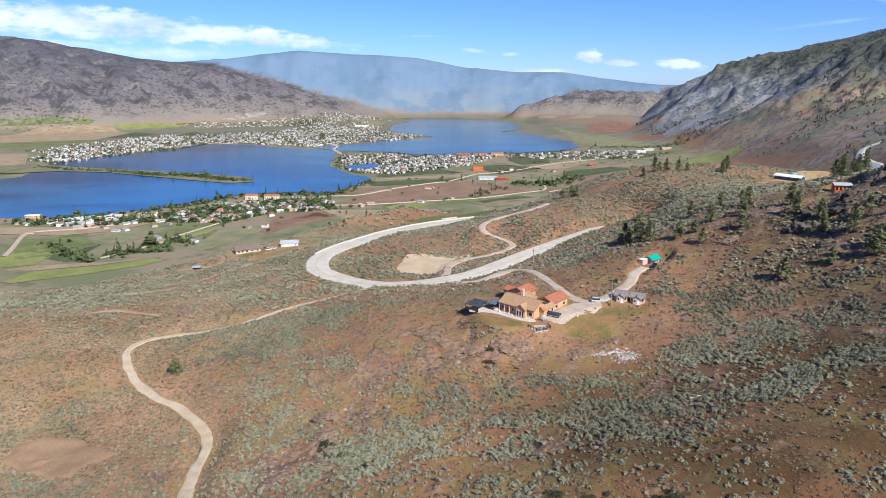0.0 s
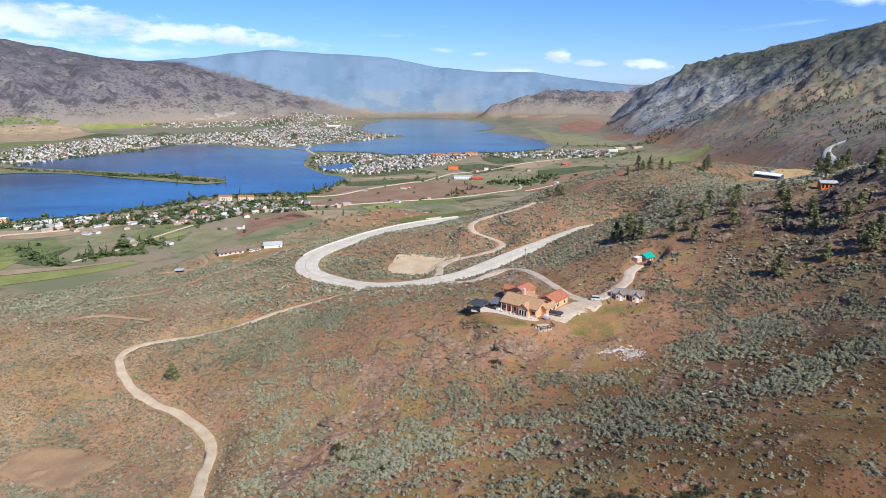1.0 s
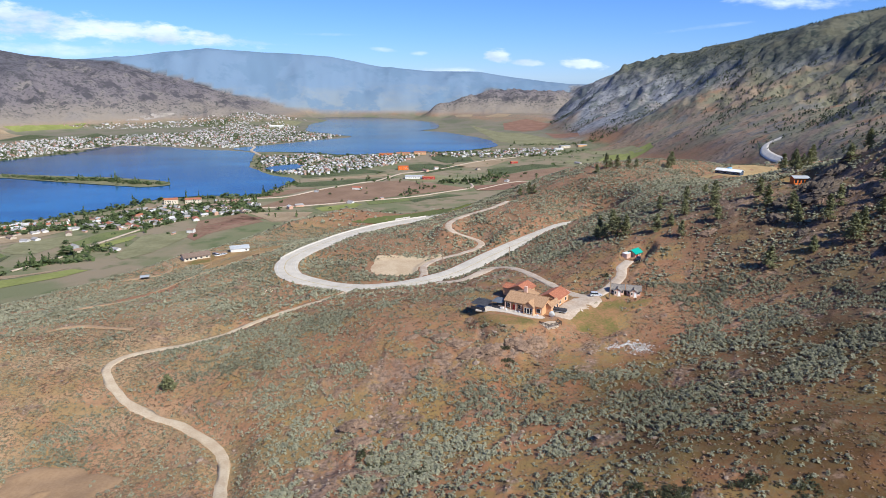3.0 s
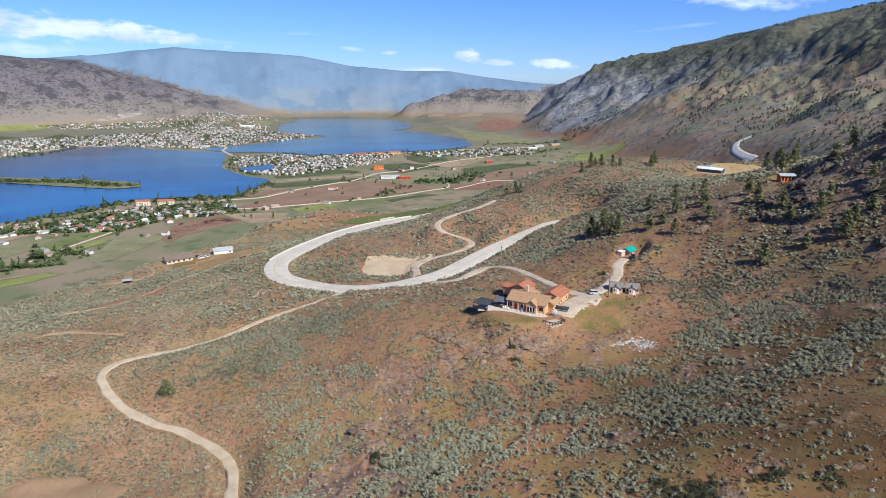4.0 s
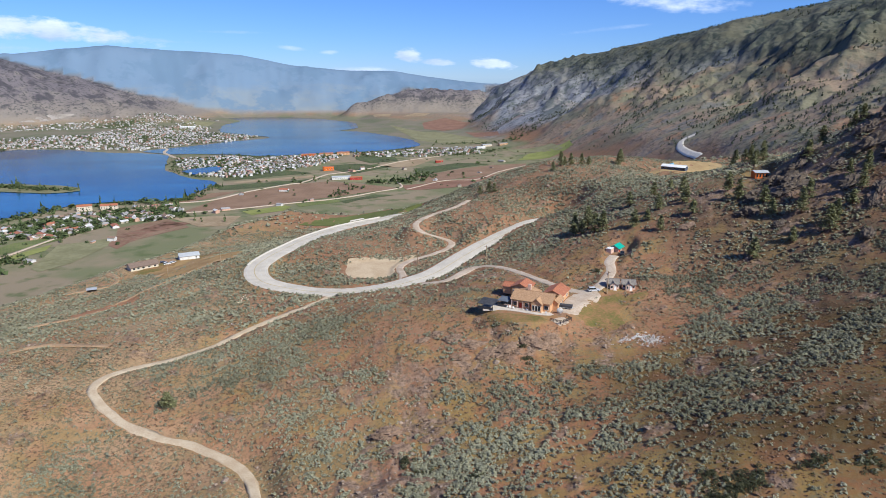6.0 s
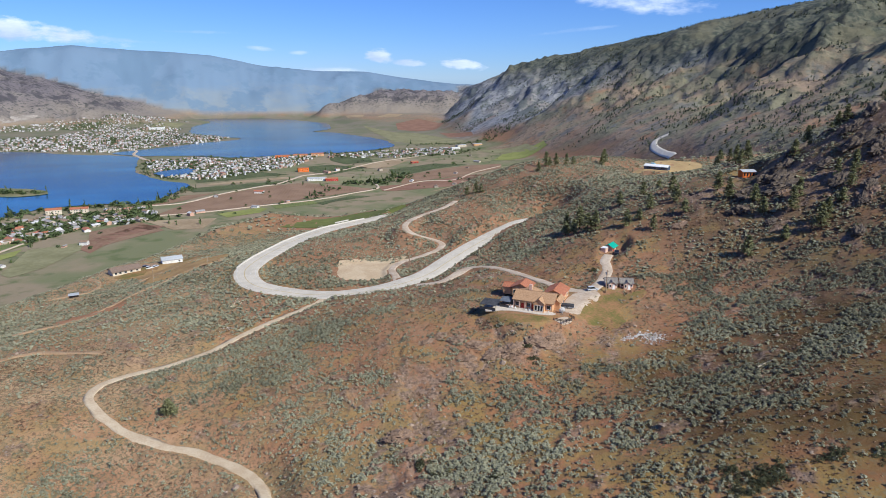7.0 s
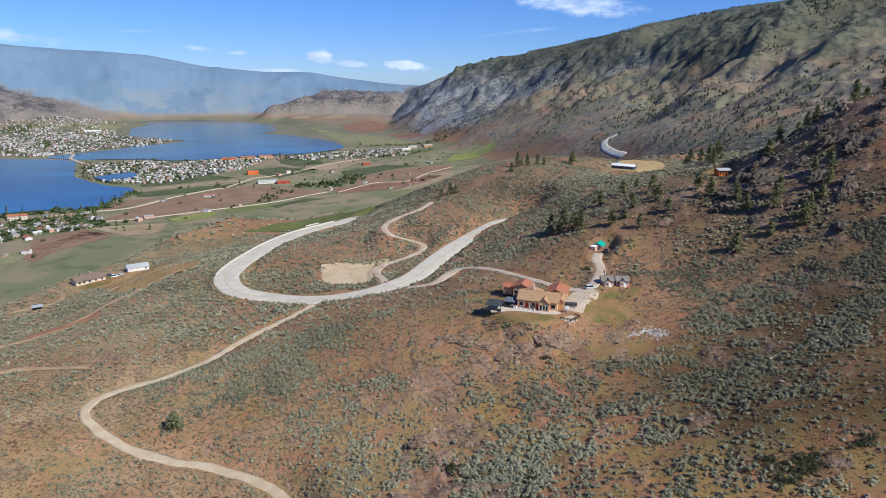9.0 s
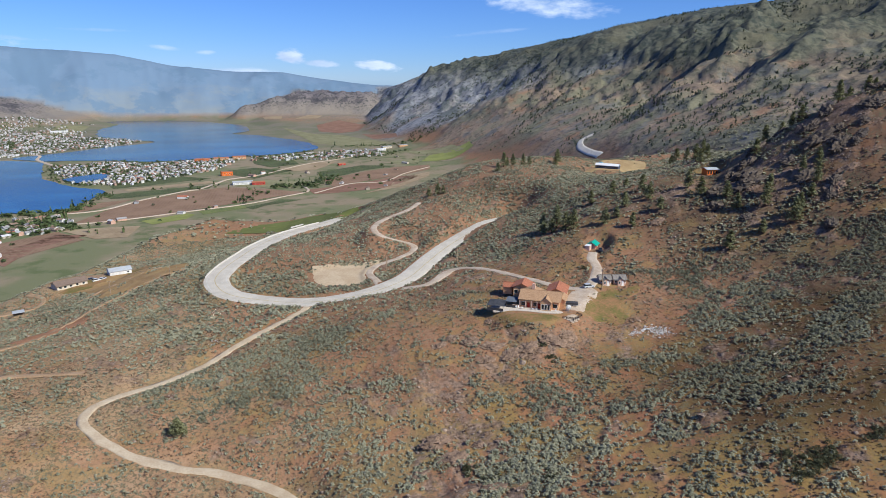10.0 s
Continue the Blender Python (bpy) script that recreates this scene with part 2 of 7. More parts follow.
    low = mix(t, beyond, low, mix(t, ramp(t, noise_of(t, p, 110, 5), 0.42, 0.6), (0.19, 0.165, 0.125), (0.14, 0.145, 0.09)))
    stone = mix(t, ramp(t, noise_of(t, p, 1.4, 6, 0.7), 0.38, 0.62), (0.115, 0.08, 0.057), (0.30, 0.205, 0.145))
    stone = mix(t, ramp(t, mid, 0.5, 0.7, 0, 0.6), stone, (0.24, 0.13, 0.08))
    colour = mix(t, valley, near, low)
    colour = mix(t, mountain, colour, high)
    colour = mix(t, calc(t, "MULTIPLY", rock, ramp(t, noise_of(t, p, 3.5, 5, 0.7), 0.38, 0.56, 0.1, 1.0)), colour, stone)
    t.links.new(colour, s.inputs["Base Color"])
    s.inputs["Roughness"].default_value = 0.95
    s.inputs["Specular IOR Level"].default_value = 0.15
    relief = calc(t, "ADD", calc(t, "MULTIPLY", fine, 0.35), calc(t, "MULTIPLY", grit, 0.15))
    crags = calc(t, "MULTIPLY", calc(t, "SUBTRACT", mountain, hazed_forest_mask.outputs["Fac"]), calc(t, "ADD", calc(t, "MULTIPLY", noise_of(t, p, 34, 6, 0.65), 9.0), calc(t, "MULTIPLY", spot, 3.0)))
    bump(t, s, calc(t, "ADD", relief, crags), 1.0, 0.75)
    return m


def grainy(name, light, dark, size, rough=0.9, relief=0.02, spots=None):
    """A plain weathered surface: two tones at two sizes, fine relief, and stains where given."""
    m, t, s = material(name)
    p = place_of(t)
    a, b = noise_of(t, p, size * 8, 4), noise_of(t, p, size, 5, 0.65)
    c = mix(t, ramp(t, calc(t, "ADD", calc(t, "MULTIPLY", a, 0.55), calc(t, "MULTIPLY", b, 0.45)), 0.36, 0.64), dark, light)
    if spots:
        c = mix(t, ramp(t, noise_of(t, p, size * 3, 5, 0.7), 0.58, 0.72, 0, 0.7), c, spots)
    t.links.new(c, s.inputs["Base Color"])
    s.inputs["Roughness"].default_value = rough
    s.inputs["Specular IOR Level"].default_value = 0.25
    if relief:
        bump(t, s, b, relief)
    return m


def water_material():
    m, t, s = material("lake_water")
    p = place_of(t)
    drift = t.nodes.new("ShaderNodeMapping")
    drift.inputs["Scale"].default_value = (0.5, 1.3, 1.0)
    t.links.new(p, drift.inputs["Vector"])
    c = mix(t, ramp(t, calc(t, "ADD", calc(t, "MULTIPLY", noise_of(t, drift.outputs[0], 230, 4), 0.75), calc(t, "MULTIPLY", noise_of(t, drift.outputs[0], 40, 3), 0.25)), 0.42, 0.60), (0.011, 0.05, 0.12), (0.024, 0.112, 0.235))
    t.links.new(c, s.inputs["Base Color"])
    s.inputs["Roughness"].default_value, s.inputs["IOR"].default_value = 0.12, 1.33
    bump(t, s, noise_of(t, p, 5, 3, 0.6), 0.35, 0.5)
    return m


GROUND = ground_material()
WATER = water_material()
ASPHALT = grainy("sun_bleached_asphalt", (0.58, 0.52, 0.43), (0.46, 0.41, 0.335), 0.8, 0.9, 0.01)
GRAVEL = grainy("pale_gravel", (0.50, 0.41, 0.32), (0.38, 0.29, 0.21), 0.7, 0.95, 0.03)
DIRT = grainy("sandy_dirt", (0.53, 0.43, 0.30), (0.43, 0.325, 0.215), 0.6, 0.95, 0.04, (0.42, 0.28, 0.165))

# ---- the lie of the land ----
LAKE = -145.0
SOUTH_LAKE = [(-1500, 1130), (-1000, 1150), (-798, 1163), (-731, 1160), (-658, 1188), (-559, 1247), (-516, 1306), (-457, 1370), (-435, 1419), (-330, 1441), (-245, 1440), (-190, 1600), (-196, 1690), (-236, 1723), (-284, 1799), (-328, 1920), (-349, 2104), (-366, 2269), (-451, 2340), (-586, 2421), (-739, 2527), (-851, 2565), (-946, 2505), (-940, 2362), (-1018, 2234), (-1153, 2029), (-1158, 1933), (-1130, 1820), (-1110, 1643), (-1600, 1560)]
NORTH_LAKE = [(-362, 2306), (-201, 2269), (-63, 2183), (87, 2217), (221, 2234), (341, 2269), (455, 2362), (499, 2463), (494, 2691), (417, 2964), (369, 3089), (283, 3156), (384, 3335), (411, 3714), (321, 3963), (169, 4200), (62, 4290), (-175, 4330), (-323, 4270), (-275, 4080), (-197, 3963), (-263, 3714), (-257, 3225), (-164, 3025), (-59, 2905), (-62, 2821), (-194, 2716), (-315, 2572), (-462, 2421)]


def inside(x, y, outline):
    hit = np.zeros(len(x), bool)
    for (ax, ay), (bx, by) in zip(outline, outline[1:] + outline[:1]):
        cross = (ay > y) != (by > y)
        hit ^= cross & (x < (bx - ax) * (y - ay) / (by - ay + 1e-9) + ax)
    return hit


def smooth(a, b, v):
    t = np.clip((v - a) / (b - a), 0.0, 1.0)
    return t * t * (3 - 2 * t)


def lattice(ix, iy, seed):
    n = (ix * 374761393 + iy * 668265263 + seed * 974634551) & 0x7fffffff
    n = ((n ^ (n >> 13)) * 1274126177) & 0x7fffffff
    return ((n ^ (n >> 16)) & 0xffff) / 32767.5 - 1.0


def value_noise(x, y, seed):
    ix, iy = np.floor(x).astype(np.int64), np.floor(y).astype(np.int64)
    fx, fy = x - ix, y - iy
    fx, fy = fx * fx * (3 - 2 * fx), fy * fy * (3 - 2 * fy)
    a = lattice(ix, iy, seed) * (1 - fx) + lattice(ix + 1, iy, seed) * fx
    b = lattice(ix, iy + 1, seed) * (1 - fx) + lattice(ix + 1, iy + 1, seed) * fx
    return a * (1 - fy) + b * fy


def fractal(x, y, size, octaves=4, seed=0, gain=0.5):
    total, amp = 0.0, 1.0
    for k in range(octaves):
        c, s = math.cos(0.6 * k + 0.3), math.sin(0.6 * k + 0.3)
        total = total + amp * value_noise((c * x - s * y) / size + 17.3 * k, (s * x + c * y) / size - 9.1 * k, seed + k)
        size, amp = size / 2.03, amp * gain
    return total


def ridged(x, y, size, octaves=4, seed=0):
    total, amp = 0.0, 1.0
    for k in range(octaves):
        c, s = math.cos(0.7 * k + 0.2), math.sin(0.7 * k + 0.2)
        n = value_noise((c * x - s * y) / size + 5.7 * k, (s * x + c * y) / size + 3.3 * k, seed + k)
        total = total + amp * (0.6 - 1.6 * np.abs(n))
        size, amp = size / 2.1, amp * 0.5
    return total


def bench(x, y):
    """The sloping shelf on which the road and the houses lie, and its fall to the valley floor."""
    shelf = np.interp(x, [-500, -250, -100, 0, 100, 250, 450, 800], [-55, -30, -14, -6, 8, 28, 22, 26])
    lip = np.interp(x, [-600, -400, -250, -150, -100, -45, 50, 110, 190, 260, 400, 800], [240, 330, 410, 545, 640, 700, 640, 530, 505, 512, 520, 620])
    floor = np.interp(y, [300, 900, 1500, 2200, 4400], [-118, -128, -134, -140, -144.5]) + np.clip(x - 250, 0, 700) * 0.03 + 30 * smooth(3000, 4100, y) * smooth(430, 620, x)
    return shelf + (floor - shelf) * smooth(0, 210, y - lip) - 12 * smooth(-250, 0, y - lip)


def east_mountain(x, y):
    """The rocky mountain along the valley's far side, from its foot to its crest."""
    foot = np.interp(y, [-1500, 300, 700, 1200, 1900, 2950, 4400, 5200], [900, 640, 580, 700, 830, 850, 1270, 1400])
    base = np.interp(y, [-1500, 300, 700, 1200, 1900, 2950, 4400, 5200], [20, 5, -20, -62, -115, -138, -142, -142])
    crest = np.interp(y, [-1500, 500, 1245, 1836, 2800, 3600, 4460, 5200], [2200, 1900, 1845, 1762, 1673, 1600, 1500, 1480])
    top = np.interp(y, [-1500, 500, 1245, 1836, 2800, 3600, 4460, 5200], [350, 380, 365, 352, 268, 170, 45, 0])
    t = (x - foot) / (crest - foot)
    # spurs and gullies that run down the slope, then ledges and knobs of rock
    bend = 90 * fractal(x, y, 420, 2, 23)
    rough = ridged(0.42 * x + bend, y + 0.5 * bend, 430, 4, 21) * 58 + ridged(0.6 * x, y + 0.3 * x, 150, 4, 27) * 22 + ridged(x, y, 58, 3, 28) * 9 + 9 * smooth(0.1, 0.5, fractal(x, y, 110, 3, 30))
    climb = np.where(t < 1, smooth(-0.12, 1.05, t) ** 0.85, 1 - 0.1 * (t - 1))
    return base + (top - base) * climb + rough * smooth(0.06, 0.34, t + 0.1 * fractal(x, y, 300, 2, 29)) * (1 - 0.93 * smooth(0.6, 0.97, t)) * smooth(0, 1200, y), t


def west_mountain(x, y):
    """The long dry mountain beyond the town: broad foothills and spurs below an even crest."""
    az, r = np.degrees(np.arctan2(x, y)), np.hypot(x, y)
    top = np.interp(az, [-60, -45, -32.7, -30.6, -27.5, -24.1, -21.8, -18.9, -16.8, -14.6, -12.4, -10.6, -6, -2], [330, 335, 317, 315, 278, 227, 206, 194, 139, 90, 54, 7, -80, -145])
    rough = ridged(70 * az + 0.12 * r, 0.45 * r, 460, 4, 41) * 50 + ridged(70 * az, 0.55 * r + 9 * az, 150, 4, 47) * 24
    t = (r - 3560 - 90 * fractal(x, y, 500, 2, 43)) / 1000
    climb = 0.3 * smooth(-0.02, 0.4, t) + 0.7 * smooth(0.15, 1.0, t)
    return LAKE - 1 + (top - LAKE) * climb + rough * smooth(0.04, 0.35, t) * (1 - 0.85 * smooth(0.75, 1, t)) * smooth(-4, -12, az)


def far_range(x, y):
    """The forested range that closes the valley, with grassy spurs at its foot."""
    az, r = np.degrees(np.arctan2(x, y)), np.hypot(x, y)
    top = np.interp(az, [-60, -30, -22, -17.6, -14.5, -11.8, -6.8, -2.1, 2.2, 6.4, 10.1, 12.9, 15.6, 17.8, 24, 60], [190, 200, 205, 228, 263, 288, 268, 242, 168, 144, 144, 105, 74, 56, 50, 50])
    rough = ridged(x + 0.3 * y, 0.8 * y, 560, 4, 61) * 34 + ridged(x - 0.4 * y, y, 190, 3, 67) * 10
    t = (r - 4280) / 620
    climb = 0.35 * smooth(0, 0.45, t) + 0.65 * smooth(0.25, 1.0, t)
    return LAKE - 1 + (top - LAKE) * climb + rough * smooth(0.05, 0.4, t) * (1 - 0.9 * smooth(0.75, 1, t))


def crag(x, y):
    """The low rocky hill at the lake's far end."""
    az, r = np.degrees(np.arctan2(x, y)), np.hypot(x, y)
    top = np.interp(az, [4, 6, 9, 13, 17, 20, 26], [-145, -100, -40, 0, -10, -40, -145])
    t = (r - 4020) / 260
    return LAKE + (top - LAKE + ridged(x, y, 260, 4, 71) * 40) * smooth(0, 1, t) * smooth(4, 7, az) * (1 - smooth(20, 26, az))


# rises and hollows of the slope: across, ahead, radius, height
HILLS = []
# foreground
for cx, rise in ((-122, 5.4), (-62, 9.5), (-2, 13.4), (58, 10.0), (118, 10.6),):
    HILLS.append((cx, 110, 51, rise))
# gully
for cx, rise in ((-164, 1.4), (-104, -7.4), (-44, -4.2), (16, -11.5), (76, 5.3), (136, 9.5), (196, 8.7),):
    HILLS.append((cx, 165, 51, rise))
# outcrop slope
for cx, rise in ((-205, 5.9), (-145, 0.7), (-85, -2.7), (-25, 11.8), (35, 8.6), (95, -12.5), (155, -5.7), (215, 37.7),):
    HILLS.append((cx, 220, 51, rise))
# house bench
for cx, rise in ((-250, 9.2), (-185, 3.2), (-120, 4.2), (-55, 2.6), (10, 7.6), (75, 9.5), (140, 19.6), (205, -3.4), (270, 6.1),):
    HILLS.append((cx, 280, 55, rise))
# road bench
for cx, rise in ((-302, 9.2), (-222, 6.6), (-142, -2.9), (18, -10.7), (98, -13.2), (178, 14.2), (258, 15.4), (338, 18.4),):
    HILLS.append((cx, 350, 68, rise))
# road spur
for cx, rise in ((-362, 1.7), (-272, 1.3), (-182, -6.7), (-92, 8.8), (-2, 15.5), (178, 12.8), (268, -26.4), (358, 7.4), (448, 4.4),):
    HILLS.append((cx, 430, 76, rise))
# knoll
for cx, rise in ((-320, 0.7), (-210, 0.4), (-100, -3.2), (10, -16.8), (120, 27.5), (230, 11.4), (340, 2.6), (450, 6.5),):
    HILLS.append((cx, 520, 94, rise))
# lip
for cx, rise in ((-380, 1.9), (-240, 9.3), (-100, -2.2), (40, -22.1), (180, 5.9), (320, 9.3), (460, 4.5),):
    HILLS.append((cx, 640, 119, rise))
# hollow of the long shed, sunk so that the camera sees the shed
for cx, cy, rise in ((258, 480, -6.5), (300, 525, -2.0), (212, 418, -5.5)):
    HILLS.append((cx, cy, 42, rise))

# hollow before the orange shed, sunk to clear the camera's line of sight
for cx, cy, rise in ((168, 287, -3.5), (174, 279, -2.5)):
    HILLS.append((cx, cy, 11, rise))
# the road's cutting through the knoll
for cx, cy, rise in ((110, 415, -5.5), (126, 424, -5.0)):
    HILLS.append((cx, cy, 14, rise))
# rocky brow of the slope, raised to fit the skyline from the camera
for cx, cy, radius, rise in ((224, 256, 26, 8.0), (252, 236, 34, 17.0), (290, 215, 45, 15.0)):
    HILLS.append((cx, cy, radius, rise))


def ground_height(x, y):
    x, y = np.asarray(x, float), np.asarray(y, float)
    near = bench(x, y)
    for cx, cy, radius, rise in HILLS:
        near = near + rise * np.exp(-((x - cx) ** 2 + (y - cy) ** 2) / (2 * radius * radius))
    east, t = east_mountain(x, y)
    h = near + (np.maximum(east, near) - near) * smooth(-0.15, 0.1, t)
    h = np.maximum(np.maximum(h, west_mountain(x, y)), np.maximum(far_range(x, y), crag(x, y)))
    return h

# ---- roads: centre lines ----
def curve_through(points, step):
    """A smooth line through the points, about one place every step metres."""
    pts = [Vector(p) for p in points]
    pts = [2 * pts[0] - pts[1]] + pts + [2 * pts[-1] - pts[-2]]
    line = []
    for a, b, c, d in zip(pts, pts[1:], pts[2:], pts[3:]):
        n = max(2, int((c - b).length / step))
        for k in range(n):
            u = k / n
            line.append(0.5 * (2 * b + (c - a) * u + (2 * a - 5 * b + 4 * c - d) * u * u + (3 * b - a - 3 * c + d) * u ** 3))
    line.append(pts[-2])
    return np.array([tuple(v) for v in line])


HIGHWAY = curve_through([(60, 596, -21), (34, 566, -18.3), (13, 543, -15.9), (-14, 508, -12.1), (-38, 468, -8.7), (-52, 440, -7.0), (-66, 411, -5.8), (-74, 386, -5.5), (-70, 361, -5.7), (-53, 343, -5.8), (-40, 334, -5.3), (-27, 329, -4.5), (-9, 328, -3.0), (9, 335, -2.0), (21, 344, -1.5), (34, 358, -0.8), (56, 379, 1.3), (75, 391, 4.6), (88, 397, 7.4), (97, 401, 9.0), (107, 405, 9.4), (118, 410, 9.0)], 2.0)
DIRT_LINE = curve_through([(-64, 136, -6), (-70, 156, -10), (-72, 165.5, -11.2), (-73.5, 174, -12.2), (-74.3, 182.5, -12.9), (-76, 190.5, -13.2), (-81, 199, -13.3), (-94, 213, -13.1), (-104, 219, -12.6), (-119, 233, -11.3), (-130, 251, -9.4), (-129, 262, -9.0), (-122, 268, -9.0), (-108, 272, -8.6), (-95, 277, -7.6), (-87, 281, -6.3), (-79, 287, -5.0), (-67, 298, -4.6), (-53, 311, -5.0), (-44, 320, -5.2), (-38, 328, -5.4)], 1.5)
DRIVE_LINE = curve_through([(6, 319, 0), (14, 313, 2.2), (21, 313, 3.6), (28, 318, 4.7), (36, 321, 6.0), (42, 313, 8.2), (45, 296, 11.0), (48, 271, 13.6), (50, 257, 14.9), (53, 246, 15.8), (58, 241.5, 16.5), (63, 244.5, 17.0), (68.4, 248.7, 17.6), (76.4, 258, 18.9), (81.6, 268.5, 19.9), (88, 276, 20.4)], 1.5)
TRACK_LINE = curve_through([(-1, 331, -2.4), (2, 344, -2.9), (4, 363, -3.9), (12, 376, -4.2), (20, 379, -3.2), (28, 380, -1.7), (38, 385, -0.2), (43, 394, 0.8), (38, 402, 2.3), (28, 406, 5.3), (25, 416, 7.3), (31, 430, 8.0), (43, 441, 9.3), (60, 448, 12), (75, 462, 14)], 1.5)
HALF = {"highway": 6.3, "dirt": 1.6, "drive": 2.0, "track": 1.9}
LINES = {"highway": HIGHWAY, "dirt": DIRT_LINE, "drive": DRIVE_LINE, "track": TRACK_LINE}


def graded(x, y, h):
    """The ground cut and filled to meet the roads."""
    for name in ("track", "drive", "dirt", "highway"):
        line, half = LINES[name], HALF[name]
        lo, hi = line[:, :2].min(0) - 30, line[:, :2].max(0) + 30
        inside = np.nonzero((x > lo[0]) & (x < hi[0]) & (y > lo[1]) & (y < hi[1]))[0]
        for part in np.array_split(inside, max(1, len(inside) // 20000)):
            if not len(part):
                continue
            d = (x[part, None] - line[None, :, 0]) ** 2 + (y[part, None] - line[None, :, 1]) ** 2
            k = d.argmin(1)
            d = np.sqrt(d[np.arange(len(part)), k])
            rise = line[k, 2] - 0.12 - h[part]
            reach = half + 2.5 + (1.05 if name == "highway" else 1.5) * np.abs(rise)
            h[part] += (1 - smooth(half + 0.8, reach, d)) * rise
    return h


ROCKS = [(205, 250, 30, 24), (150, 285, 14, 10), (-18, 208, 24, 9), (12, 206, 15, 8), (-40, 164, 16, 9), (-28, 186, 10, 7), (178, 262, 34, 26), (152, 240, 16, 14), (160, 236, 14, 9), (186, 226, 22, 12), (24, 288, 10, 4)]
PADS = [(28, 230, 17, 15.9), (44, 236, 10, 16.3), (72, 243, 8, 16.6), (57, 240, 6, 16.4), (94, 281, 6.5, 20.6), (-10, 368, 20, -5.2), (-150, 510, 24, -33.2), (-127, 524, 12, -33.0), (-177, 456, 5, -33.2), (182, 300, 8, 49.8), (247, 469, 14, 29.6)]  # level places: x, y, radius, height

BANKS = [(77, 384, 3.0, 1.0), (84, 387.5, 3.0, 1.9), (91, 391, 3.2, 2.6), (100, 393, 3.4, 3.2), (110, 397, 3.6, 3.6), (120, 402, 4.0, 4.2)]  # bank before the road's last stretch, heaped to hide its edge from the camera


def rockiness(x, y):
    r = np.zeros_like(x)
    for cx, cy, wx, wy in ROCKS:
        r = np.maximum(r, np.exp(-((x - cx) / wx) ** 2 - ((y - cy) / wy) ** 2))
    return smooth(0.35, 0.75, r + 0.7 * fractal(x, y, 8, 4, 91, 0.6))


def land(x, y):
    """Height of the finished ground at arrays of places."""
    x, y = np.atleast_1d(np.asarray(x, float)), np.atleast_1d(np.asarray(y, float))
    h = ground_height(x, y)
    near = (1 - smooth(500, 900, np.hypot(x, y))) * smooth(70, 118, np.hypot(x + 40, y + 5))
    h = h + near * (fractal(x, y, 26, 4, 81) * 0.9 + fractal(x, y, 5, 3, 85) * 0.16)
    h = h + near * rockiness(x, y) * (ridged(x, y, 11, 4, 95) * 1.0 + 0.1)
    for cx, cy, radius, level in PADS:
        d = np.hypot(x - cx, y - cy)
        h = h + (1 - smooth(radius * 0.75, radius * 1.35, d)) * (level - h)
    h = graded(x, y, h)
    for shore in (SOUTH_LAKE, NORTH_LAKE):
        h = np.where(inside(x, y, shore), np.minimum(h, LAKE + 0.4), h)
    for cx, cy, radius, rise in BANKS:
        h = h + rise * np.exp(-((x - cx) ** 2 + (y - cy) ** 2) / (2 * radius * radius))
    return h


def ground_at(x, y):
    return float(land([x], [y])[0])


def mesh_from(name, verts, faces, mat, smooth_faces=True):
    """A mesh object from arrays of places and of quads or triangles."""
    me = bpy.data.meshes.new(name)
    verts, faces = np.asarray(verts, np.float32), np.asarray(faces, np.int32)
    me.vertices.add(len(verts))
    me.vertices.foreach_set("co", verts.ravel())
    me.loops.add(faces.size)
    me.loops.foreach_set("vertex_index", faces.ravel())
    me.polygons.add(len(faces))
    me.polygons.foreach_set("loop_start", np.arange(len(faces), dtype=np.int32) * faces.shape[1])
    me.polygons.foreach_set("use_smooth", np.full(len(faces), smooth_faces))
    me.update(calc_edges=True)
    me.materials.append(mat)
    return new(name, me)


